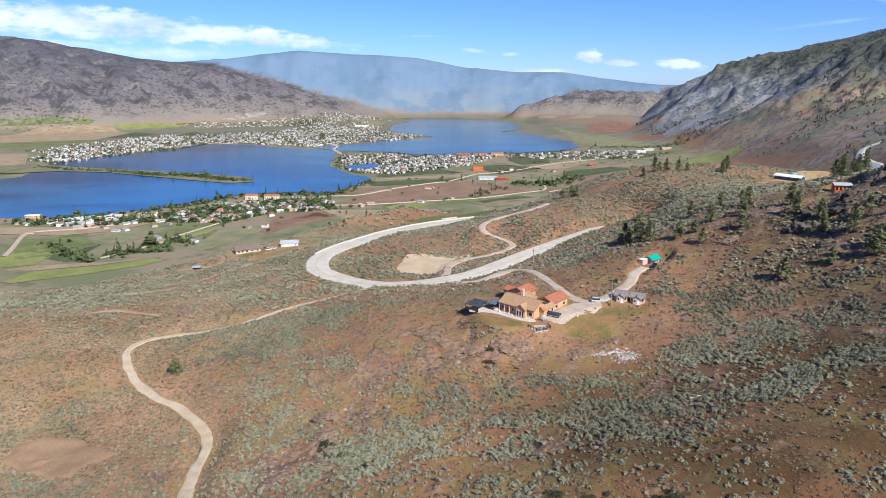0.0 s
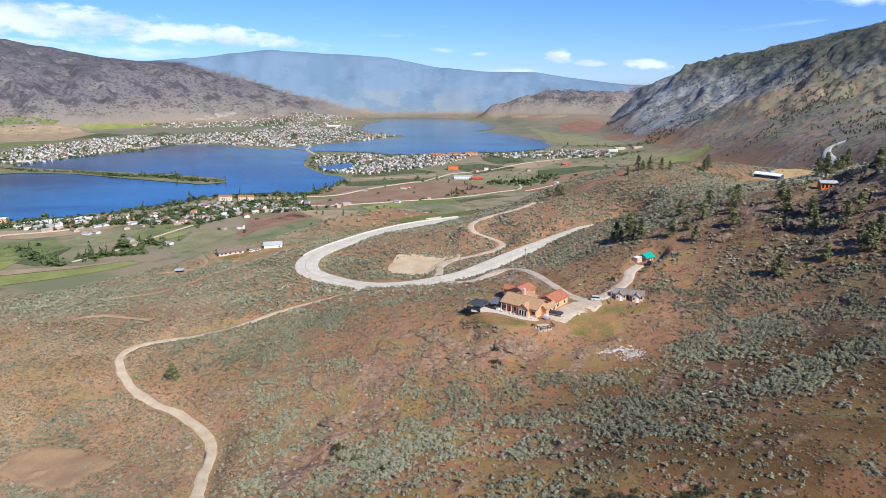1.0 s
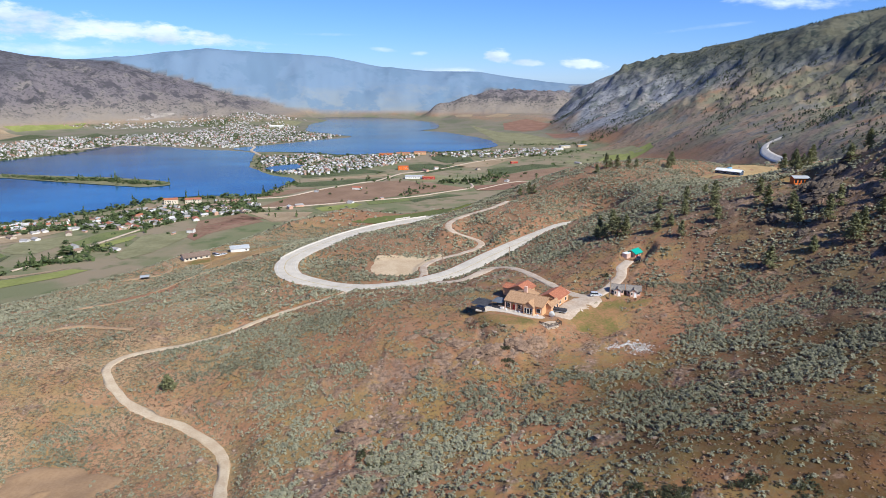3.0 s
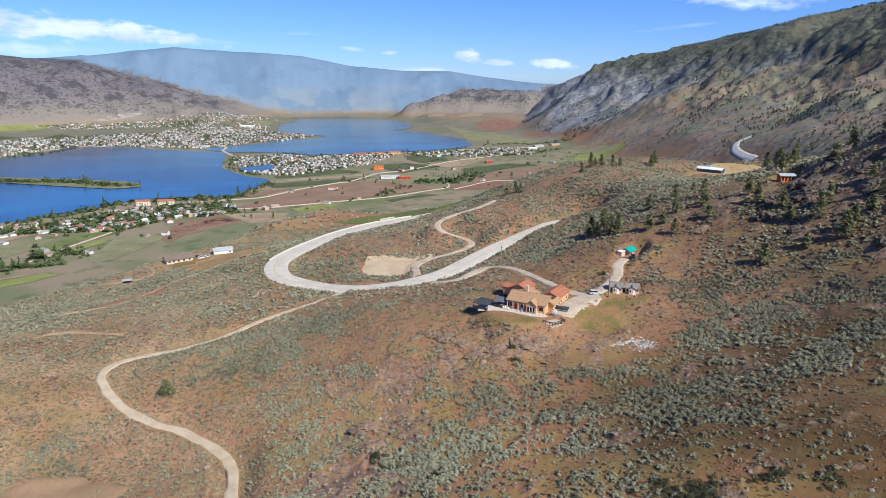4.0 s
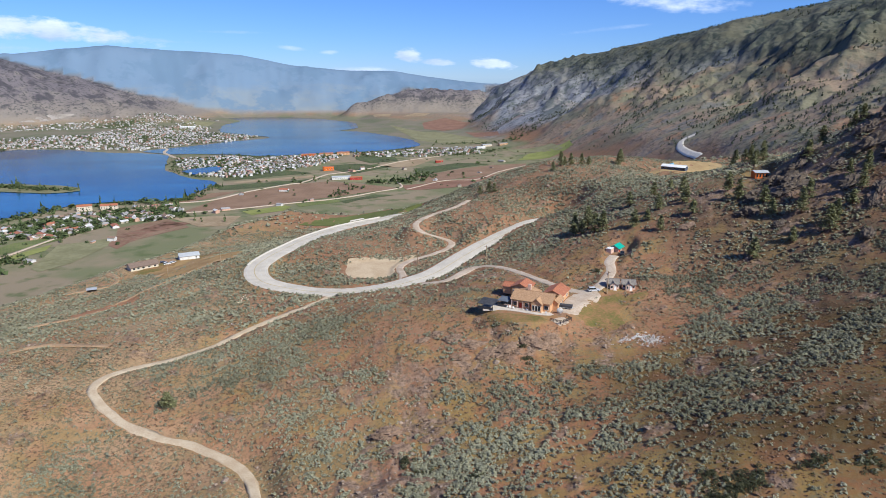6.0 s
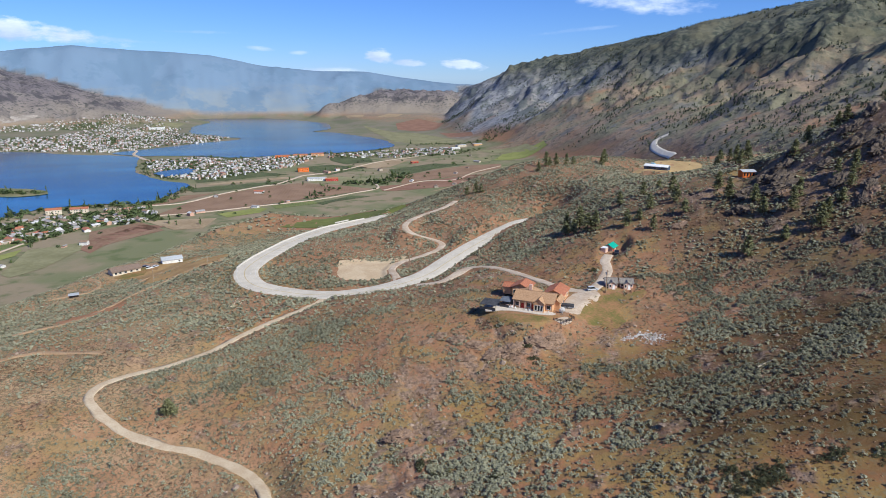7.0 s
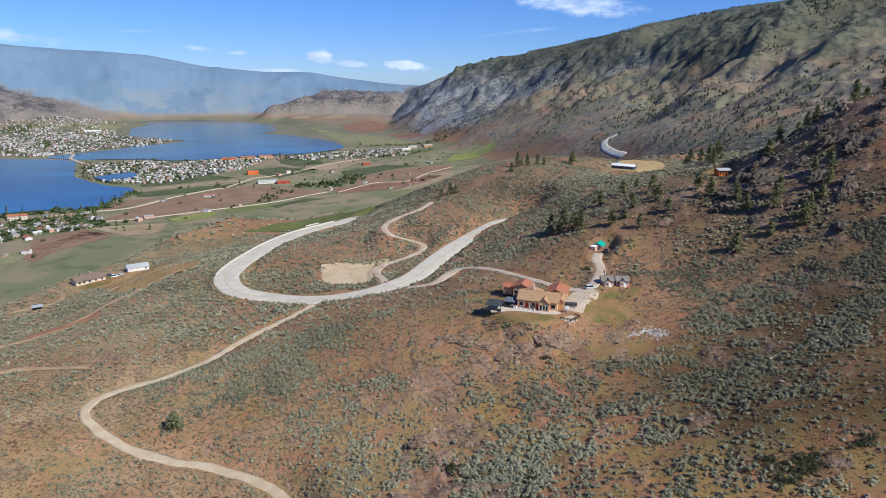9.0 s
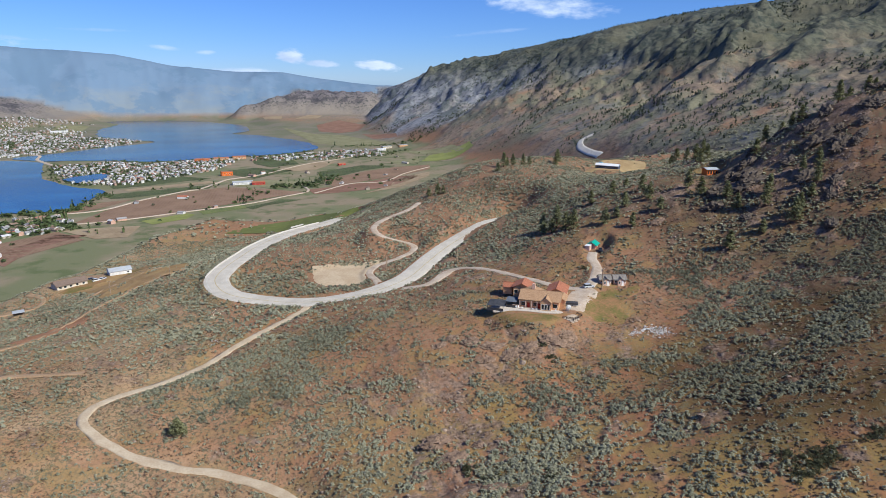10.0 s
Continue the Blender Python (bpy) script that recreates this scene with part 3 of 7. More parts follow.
def build_ground():
    centre = (-40.0, -5.0)
    az = np.radians(np.concatenate([np.arange(-180, -42, 3.0), np.arange(-42, 64, 0.16), np.arange(64, 180, 3.0)]))
    r = np.concatenate([[0.02, 5, 10, 15, 20, 25, 30], np.exp(np.concatenate([np.linspace(math.log(34), math.log(95), 14)[:-1], np.linspace(math.log(95), math.log(700), 192), np.linspace(math.log(705), math.log(3600), 230), np.linspace(math.log(3625), math.log(5300), 42)]))])
    a, rr = np.meshgrid(az, r)
    x, y = (centre[0] + rr * np.sin(a)).ravel(), (centre[1] + rr * np.cos(a)).ravel()
    h = land(x, y)
    n = len(az)
    i, j = np.meshgrid(np.arange(n), np.arange(len(r) - 1))
    i, j = i.ravel(), j.ravel()
    k = (i + 1) % n
    ob = mesh_from("ground", np.stack([x, y, h], 1), np.stack([j * n + i, j * n + k, (j + 1) * n + k, (j + 1) * n + i], 1), GROUND)
    dist, ang = np.hypot(x, y), np.degrees(np.arctan2(x, y))
    east, t = east_mountain(x, y)
    high = np.maximum(smooth(-0.05, 0.12, t + 0.08 * fractal(x, y, 150, 3, 33)) * smooth(300, 700, dist), smooth(LAKE + 12, LAKE + 45, h) * smooth(2900, 3300, dist))
    cover = np.ones((len(x), 4), np.float32)
    cover[:, 0] = high
    cover[:, 1] = smooth(-112, -126, h + 8 * fractal(x, y, 60, 3, 35)) * (1 - high)
    cover[:, 2] = np.maximum(rockiness(x, y) * (1 - smooth(400, 700, dist)), 0.0)
    # where the near right earth is painted darker
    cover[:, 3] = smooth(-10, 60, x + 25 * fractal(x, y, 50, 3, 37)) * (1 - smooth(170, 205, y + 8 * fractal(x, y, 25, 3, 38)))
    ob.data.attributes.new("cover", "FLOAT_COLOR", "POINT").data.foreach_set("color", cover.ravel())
    ob.data.attributes.new("burnt_hazed", "FLOAT", "POINT").data.foreach_set("value", ((1 - smooth(0, 12, far_range(x, y) - np.maximum(np.maximum(west_mountain(x, y), crag(x, y)), east)) * smooth(4150, 4350, dist)) * (1 - smooth(4, 7, ang) * (1 - smooth(0, 10, crag(x, y) - np.maximum(far_range(x, y), east)) * smooth(3950, 4100, dist))) * smooth(3000, 3300, dist)).astype(np.float32))
    start = np.interp(y, [900, 1300, 1800, 2200, 2600], [0.66, 0.58, 0.34, 0.12, 0.0])
    craggy = smooth(-0.05, 0.1, t - start + 0.16 * fractal(x, y, 260, 4, 39))
    craggy = np.maximum(craggy, 0.75 * smooth(0, 10, crag(x, y) - np.maximum(far_range(x, y), east)) * smooth(3950, 4100, dist))
    ob.data.attributes.new("craggy", "FLOAT", "POINT").data.foreach_set("value", craggy.astype(np.float32))
    # how far each place takes the haze-blue colour of the closing range
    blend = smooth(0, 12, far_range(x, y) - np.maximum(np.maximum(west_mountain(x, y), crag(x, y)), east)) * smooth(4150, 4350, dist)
    ob.data.attributes.new("hazed_forest", "FLOAT", "POINT").data.foreach_set("value", blend.astype(np.float32))
    return tagged(ob, "sagebrush hillside of red earth falling to a wide dry valley", "ground", kind="structure")


build_ground()


def sheet(name, outline, z, mat, label, category):
    bm = bmesh.new()
    bm.faces.new([bm.verts.new((x, y, z)) for x, y in outline])
    bmesh.ops.triangulate(bm, faces=bm.faces[:])
    bmesh.ops.recalc_face_normals(bm, faces=bm.faces[:])
    if sum(f.normal.z for f in bm.faces) < 0:
        bmesh.ops.reverse_faces(bm, faces=bm.faces[:])
    me = bpy.data.meshes.new(name)
    bm.to_mesh(me)
    bm.free()
    me.materials.append(mat)
    return tagged(new(name, me), label, category, kind="structure")


def shoreline(points):
    """A shore drawn through the points, with small irregular bays."""
    line = curve_through([(x, y, 0) for x, y in points] + [(*points[0], 0)], 25)[:-1]
    wob = 7 * fractal(line[:, 0], line[:, 1], 60, 3, 12)
    return [(p[0] + w, p[1] + w * 0.8) for p, w in zip(line, wob)]


sheet("water_south", shoreline(SOUTH_LAKE), LAKE + 1.4, WATER, "deep blue lake with a rippled surface", "lake")
sheet("ground_spit", [(-1230, 1900), (-1158, 1925), (-1049, 1868), (-825, 1797), (-651, 1742), (-520, 1682), (-474, 1640), (-462, 1596), (-490, 1578), (-523, 1574), (-697, 1657), (-892, 1758), (-1042, 1783), (-1150, 1735), (-1230, 1760)], LAKE + 2.2, grainy("spit_grass", (0.22, 0.20, 0.11), (0.13, 0.13, 0.06), 6.0, 0.95, 0.1), "low grassy spit of land reaching into the lake", "spit")
sheet("water_north", shoreline(NORTH_LAKE), LAKE + 1.2, WATER, "deep blue lake with a rippled surface", "lake")
MARINA = [(-282, 1862), (-262, 1905), (-200, 1945), (-176, 1900), (-190, 1828), (-246, 1790)]
sheet("water_marina", MARINA, LAKE + 3.5, WATER, "blue marina basin among houses", "water")


def ribbon(name, line, half, lift, mat, label, category="road", edge=0.35, seed=0, drape=False):
    """A road surface along a line: level across, with slightly wandering worn edges and a fall at the sides."""
    d = np.gradient(line[:, :2], axis=0)
    d /= np.linalg.norm(d, axis=1)[:, None]
    side = np.stack([d[:, 1], -d[:, 0]], 1)
    verts, n = [], len(line)
    lanes = (-1.18, -0.97, -0.5, 0.0, 0.5, 0.97, 1.18)
    for k, u in enumerate(lanes):
        wob = edge * fractal(line[:, 0] * 1.0, line[:, 1] * 1.0, 6, 3, seed + k) * (abs(u) > 0.9)
        off = u * half + wob * np.sign(u)
        z = line[:, 2] + lift - (0.26 if abs(u) > 1.0 else 0) + (0.03 if abs(u) < 0.6 else 0)
        verts.append(np.stack([line[:, 0] + side[:, 0] * off, line[:, 1] + side[:, 1] * off, z], 1))
    verts = np.concatenate(verts)
    if drape:
        verts[:, 2] = land(verts[:, 0], verts[:, 1]) + lift * np.repeat([0.2, 1, 1, 1, 1, 1, 0.2], n)
    faces = [(k * n + i, (k + 1) * n + i, (k + 1) * n + i + 1, k * n + i + 1) for k in range(len(lanes) - 1) for i in range(n - 1)]
    ob = mesh_from(name, verts, [f[::-1] for f in faces], mat)
    return tagged(ob, label, category, kind="structure")


tangent = np.gradient(HIGHWAY[:, :2], axis=0)
tangent /= np.linalg.norm(tangent, axis=1)[:, None]
PAVED = HIGHWAY + 0.4 * np.stack([tangent[:, 1], -tangent[:, 0], 0 * tangent[:, 0]], 1)
ribbon("road_highway", PAVED, 5.6, 0.14, ASPHALT, "sun-bleached grey asphalt road in a hairpin bend", "road", 0.15)
ribbon("road_dirt", DIRT_LINE, 1.6, 0.06, DIRT, "winding sandy dirt track with worn wheel ruts", "dirt track", 0.5, 5)
ribbon("road_drive", DRIVE_LINE, 2.0, 0.09, GRAVEL, "pale gravel driveway curving up to the house", "driveway", 0.4, 7)
ribbon("road_track", TRACK_LINE, 1.8, 0.07, GRAVEL, "narrow gravel track winding up the knoll", "track", 0.4, 9)

# ---- plants ----
def part(name, bm, mat, parent, label=""):
    """One mesh object from a bmesh, under a thing or a part."""
    me = bpy.data.meshes.new(name)
    bm.to_mesh(me)
    bm.free()
    me.materials.append(mat)
    ob = new(name, me)
    ob.parent = parent
    return tagged(ob, label)


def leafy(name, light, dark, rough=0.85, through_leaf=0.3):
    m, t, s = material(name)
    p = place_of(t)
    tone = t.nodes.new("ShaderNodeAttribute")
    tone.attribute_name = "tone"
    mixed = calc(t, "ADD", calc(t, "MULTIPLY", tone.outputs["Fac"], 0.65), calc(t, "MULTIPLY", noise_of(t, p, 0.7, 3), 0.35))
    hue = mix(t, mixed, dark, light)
    t.links.new(hue, s.inputs["Base Color"])
    s.inputs["Roughness"].default_value = rough
    s.inputs["Specular IOR Level"].default_value = 0.2
    # light that comes through the leaves
    thin, both = t.nodes.new("ShaderNodeBsdfTranslucent"), t.nodes.new("ShaderNodeMixShader")
    both.inputs[0].default_value = through_leaf
    t.links.new(hue, thin.inputs["Color"])
    t.links.new(s.outputs[0], both.inputs[1])
    t.links.new(thin.outputs[0], both.inputs[2])
    t.links.new(both.outputs[0], t.nodes["Material Output"].inputs["Surface"])
    return m


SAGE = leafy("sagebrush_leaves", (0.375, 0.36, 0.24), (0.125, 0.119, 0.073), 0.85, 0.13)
PINE = leafy("pine_needles", (0.31, 0.305, 0.155), (0.12, 0.127, 0.06))
MOUNTAIN_PINE = leafy("far_pine_needles", (0.11, 0.125, 0.075), (0.045, 0.055, 0.038))
BROADLEAF = leafy("broad_leaves", (0.16, 0.20, 0.08), (0.06, 0.085, 0.035))
BARK = grainy("pine_bark", (0.22, 0.13, 0.08), (0.10, 0.06, 0.04), 0.12, 0.95, 0.02)
ROCK = grainy("lichened_rock", (0.36, 0.27, 0.20), (0.17, 0.125, 0.095), 0.5, 0.95, 0.05, (0.30, 0.18, 0.11))
PALE_ROCK = grainy("pale_broken_rock", (0.56, 0.53, 0.49), (0.33, 0.30, 0.27), 0.4, 0.95, 0.03)
rng = np.random.default_rng(7)


def leaf_clump(count, size, flat, squash):
    """A clump of small tilted leaf sprays over a low dome: quads as an array of corners, in a unit of one metre across."""
    a, u = rng.uniform(0, 2 * np.pi, count), rng.uniform(0.05, 1, count)
    r = 0.5 * np.sqrt(1 - u * u) * rng.uniform(0.55, 1.08, count)
    c = np.stack([r * np.cos(a), r * np.sin(a), squash * u * rng.uniform(0.6, 1.05, count)], 1)
    n = c * (1, 1, 1.3) / squash + rng.normal(0, flat, (count, 3)) + (0, 0, 0.6)
    n /= np.linalg.norm(n, axis=1)[:, None]
    s = np.cross(n, rng.normal(0, 1, (count, 3)))
    s /= np.linalg.norm(s, axis=1)[:, None]
    b = np.cross(n, s)
    w = size * rng.uniform(0.6, 1.3, (count, 1))
    k = rng.uniform(0.7, 1.25, (count, 3, 1))
    return np.stack([c - w * (0.8 * s + 0.5 * b) * k[:, 0], c + w * (0.8 * s - 0.5 * b) * k[:, 1], c + w * b * k[:, 2]], 1)


def strewn(name, forms, x, y, z, sizes, heights, tone, mat, label, category, smooth_faces=False, tilt=0.0):
    """Very many alike plants or stones as one mesh of kind stuff; each takes one of the forms, a size, a height and a tone."""
    which, turn = rng.integers(0, len(forms), len(x)), rng.uniform(0, 2 * np.pi, len(x))
    verts, tones = [], []
    for k, form in enumerate(forms):
        pick = np.nonzero(which == k)[0]
        if not len(pick):
            continue
        c, s = np.cos(turn[pick])[:, None, None], np.sin(turn[pick])[:, None, None]
        f = form[None]
        px = (f[..., 0] * c - f[..., 1] * s) * sizes[pick, None, None] + x[pick, None, None]
        py = (f[..., 0] * s + f[..., 1] * c) * sizes[pick, None, None] + y[pick, None, None]
        pz = f[..., 2] * heights[pick, None, None] + z[pick, None, None]
        verts.append(np.stack([px, py, pz], -1).reshape(-1, 3))
        tones.append(np.repeat(tone[pick], form.shape[0] * form.shape[1]))
    verts, tones = np.concatenate(verts), np.concatenate(tones)
    corners = forms[0].shape[1]
    ob = mesh_from(name, verts, np.arange(len(verts)).reshape(-1, corners), mat, smooth_faces)
    ob.data.attributes.new("tone", "FLOAT", "POINT").data.foreach_set("value", tones.astype(np.float32))
    return tagged(ob, label, category, kind="stuff")


OPEN_GROUND = [[(-149, 490), (-140, 470), (-132, 430), (-118, 424), (-96, 431), (-84, 446), (-92, 480), (-110, 512), (-125, 526), (-140, 508)],
               [(-46, 658), (-11, 673), (25, 664), (62, 632), (78, 588), (84, 545), (68, 572), (50, 587), (20, 634), (-10, 644)],
               [(-171, 378), (-158, 384), (-140, 392), (-136, 378), (-150, 370), (-166, 370)], [(-140, 186), (-139, 197), (-124, 197), (-104, 187), (-108, 176), (-118, 172)],
               [(225, 470), (262, 452), (300, 480), (318, 505), (292, 525), (255, 500)], [(-162, 492), (-150, 488), (-125, 500), (-100, 512), (-92, 528), (-112, 534), (-135, 520), (-150, 514)]]


def clear_of(x, y):
    """Where wild plants can grow: off the roads, yards and pads."""
    free = np.ones(len(x), bool)
    for name, line in LINES.items():
        for part_of in np.array_split(np.arange(len(x)), max(1, len(x) // 20000)):
            d = ((x[part_of, None] - line[None, ::2, 0]) ** 2 + (y[part_of, None] - line[None, ::2, 1]) ** 2).min(1)
            free[part_of] &= d > (HALF[name] + 1.1) ** 2
    for cx, cy, radius, level in PADS:
        free &= np.hypot(x - cx, y - cy) > radius * 0.92
    for outline in OPEN_GROUND:
        free &= ~inside(x + 3 * fractal(x, y, 12, 2, 61), y, outline) | (fractal(x, y, 9, 3, 63) > 0.75)
    free &= ~((np.abs(x - 50) < 13) & (np.abs(y - 224) < 9) & (fractal(x, y, 8, 2, 3) > -0.45))
    return free


def scatter(count, near, far, west, east):
    """Random places in a sector about the first view, evenly over the ground."""
    r, a = np.sqrt(rng.uniform(near ** 2, far ** 2, count)), np.radians(rng.uniform(west, east, count))
    return -40 + r * np.sin(a), -5 + r * np.cos(a)


# denser stands along the gullies, and open ground between them: x, y, half width
THICK = [(108, 420, 9), (96, 413, 7), (122, 428, 9), (85, 406, 5), (165, 252, 26), (140, 225, 16), (190, 280, 20), (59, 313, 9), (28, 326, 4), (38, 330, 5), (57, 288, 9), (79, 337, 8), (95, 306, 7), (85, 261, 4), (85, 249, 4), (23, 284, 8), (20, 266, 6), (66, 322, 8), (26, 221, 2.5), (-28, 211, 3.0), (-12, 204, 3.0), (3, 198, 3.0), (17, 190, 3.0), (29, 189, 6.0), (37, 184, 6.0), (47, 181, 6.0), (55, 182, 6.0), (-15, 192, 3.5), (-4, 190, 3.5), (8, 184, 3.5), (64, 189, 6.0), (78, 200, 6.0), (90, 206, 6.0), (53, 163, 6.0), (66, 150, 6.0), (76, 148, 6.0), (85, 147, 6.0), (95, 155, 6.0), (105, 158, 6.0), (114, 160, 6.0), (72, 169, 7.0), (88, 189, 7.0), (101, 203, 7.0)]
BARE = [(49, 200, 10), (33, 200, 9), (-19, 251, 9), (82, 217, 7), (80, 145, 8), (73, 127, 9), (-25, 201, 7)]


def sagebrush():
    near_forms = [leaf_clump(20, 0.25, 0.5, 0.78) for k in range(8)]
    far_forms = [leaf_clump(6, 0.50, 0.45, 0.78) for k in range(6)]
    for name, forms, count, lo, hi in (("sagebrush_open", far_forms, 16000, 2, 98), ("sagebrush", near_forms, 112000, 98, 282), ("sagebrush_far", far_forms, 225000, 282, 640), ("scrub", far_forms, 26000, 640, 1150)):
        x, y = scatter(count, lo, hi, *((-180, 180) if lo < 50 else (-46, 66)))
        patch = fractal(x, y, 38, 4, 101) * 0.5 + fractal(x, y, 9, 3, 105) * 0.6
        patch = patch * (1 - 0.45 * (1 - smooth(150, 185, y)) * smooth(0, 30, x))
        lean = 0.1 * smooth(-30, -110, x) + 0.25 * smooth(300, 380, y) - 0.35 * np.exp(-((x - 30) / 42) ** 2 - ((y - 215) / 14) ** 2)
        for cx, cy, half in THICK:
            lean = lean + 0.34 * np.exp(-((x - cx) / (2.4 * half)) ** 2 - ((y - cy) / half) ** 2)
        for cx, cy, half in BARE:
            lean = lean - 0.45 * np.exp(-((x - cx) / (1.5 * half)) ** 2 - ((y - cy) / half) ** 2)
        odds = smooth(-0.18, 0.72, patch + lean)
        keep = clear_of(x, y) & (rng.uniform(0, 1, count) < 0.85 * odds - 0.10 * smooth(0, 60, x) * (1 - smooth(200, 260, y)) + 0.14 + 0.22 * smooth(280, 350, y) + 0.12 * smooth(0, -60, x)) & (rockiness(x, y) < 0.8)
        odds = odds[keep] + 0.3 * smooth(0.3, 0.6, lean[keep])
        x, y = x[keep], y[keep]
        z = land(x, y)
        keep = z > -122
        x, y, z, odds = x[keep], y[keep], z[keep], odds[keep]
        big = (0.75 + 0.3 * (1 - smooth(140, 175, y)) + 0.28 * odds + 0.25 * smooth(270, 330, y)) * np.where(lo > 600, 2.6, 1.0) * (1 - 0.25 * smooth(-40, -130, x)) * rng.lognormal(-0.1, 0.4, len(x)) * (1.0 + 0.25 * fractal(x, y, 30, 2, 107))
        big = np.minimum(big, 2.9 if lo > 600 else 1.3)
        # tone drops toward the near right, dimmer light painted into the bushes
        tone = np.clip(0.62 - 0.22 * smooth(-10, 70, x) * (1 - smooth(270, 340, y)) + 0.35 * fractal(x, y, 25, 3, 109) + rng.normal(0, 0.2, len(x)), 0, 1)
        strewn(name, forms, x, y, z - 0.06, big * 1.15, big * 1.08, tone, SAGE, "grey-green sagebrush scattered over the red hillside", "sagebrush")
    # low dry scrub and tufts between the bushes
    x, y = scatter(120000, 70, 330, -46, 66)
    keep = clear_of(x, y) & (fractal(x, y, 20, 4, 121) + rng.uniform(-0.6, 0.6, len(x)) > -0.25)
    x, y = x[keep], y[keep]
    tuft = [leaf_clump(5, 0.36, 0.9, 0.6) for k in range(6)]
    size = rng.lognormal(-0.65, 0.35, len(x))
    tone = np.clip(0.5 + 0.5 * fractal(x, y, 14, 3, 123) + rng.normal(0, 0.25, len(x)), 0, 1)
    strewn("dry_tufts", tuft, x, y, land(x, y) - 0.03, size, size * 0.7, tone, leafy("dry_grass_tufts", (0.31, 0.20, 0.125), (0.11, 0.065, 0.04), 0.9, 0.1), "dry grey-brown tufts and low scrub between the sagebrush", "dry scrub")


def stone_form(seed):
    """An angular boulder, as triangles."""
    bm = bmesh.new()
    bmesh.ops.create_icosphere(bm, subdivisions=1, radius=0.5)
    for v in bm.verts:
        v.co *= 0.8 + 0.45 * noise.noise(v.co * 2.3 + Vector((seed * 3.1, 0, seed)))
        v.co.z = max(v.co.z * 0.8, -0.15)
    out = np.array([[tuple(v.co) for v in f.verts] for f in bm.faces])
    bm.free()
    return out


def stones():
    forms = [stone_form(k) for k in range(6)]
    x, y = scatter(42000, 90, 480, -44, 64)
    keep = ((rockiness(x, y) > 0.45) | (rng.uniform(0, 1, len(x)) < 0.035)) & clear_of(x, y)
    x, y = x[keep], y[keep]
    big = rng.lognormal(-0.35, 0.5, len(x))
    strewn("rocks", forms, x, y, land(x, y), big, big * 0.8, rng.uniform(0, 1, len(x)), ROCK, "weathered brown-grey boulders of a rocky outcrop", "rocks")
    # tipped pale rubble below the lawn and beside the driveway
    x = np.concatenate([rng.normal(60, 2.0, 360), rng.normal(53, 2.8, 160), rng.normal(28, 4.0, 80), rng.normal(23, 6, 60), rng.normal(-84, 2.2, 34), rng.normal(-80, 2.0, 20)])
    y = np.concatenate([rng.normal(199.5, 2.2, 360), rng.normal(203.5, 1.0, 160), rng.normal(325, 1.2, 80), rng.normal(395, 1.2, 60), rng.normal(298, 1.2, 34), rng.normal(339, 3.0, 20)])
    keep = clear_of(x, y)
    x, y = x[keep], y[keep]
    big = rng.lognormal(-0.75, 0.45, len(x))
    strewn("rubble", forms, x, y, land(x, y), big, big * 0.8, rng.uniform(0, 1, len(x)), PALE_ROCK, "tipped heap of pale broken rock on the slope", "rubble")


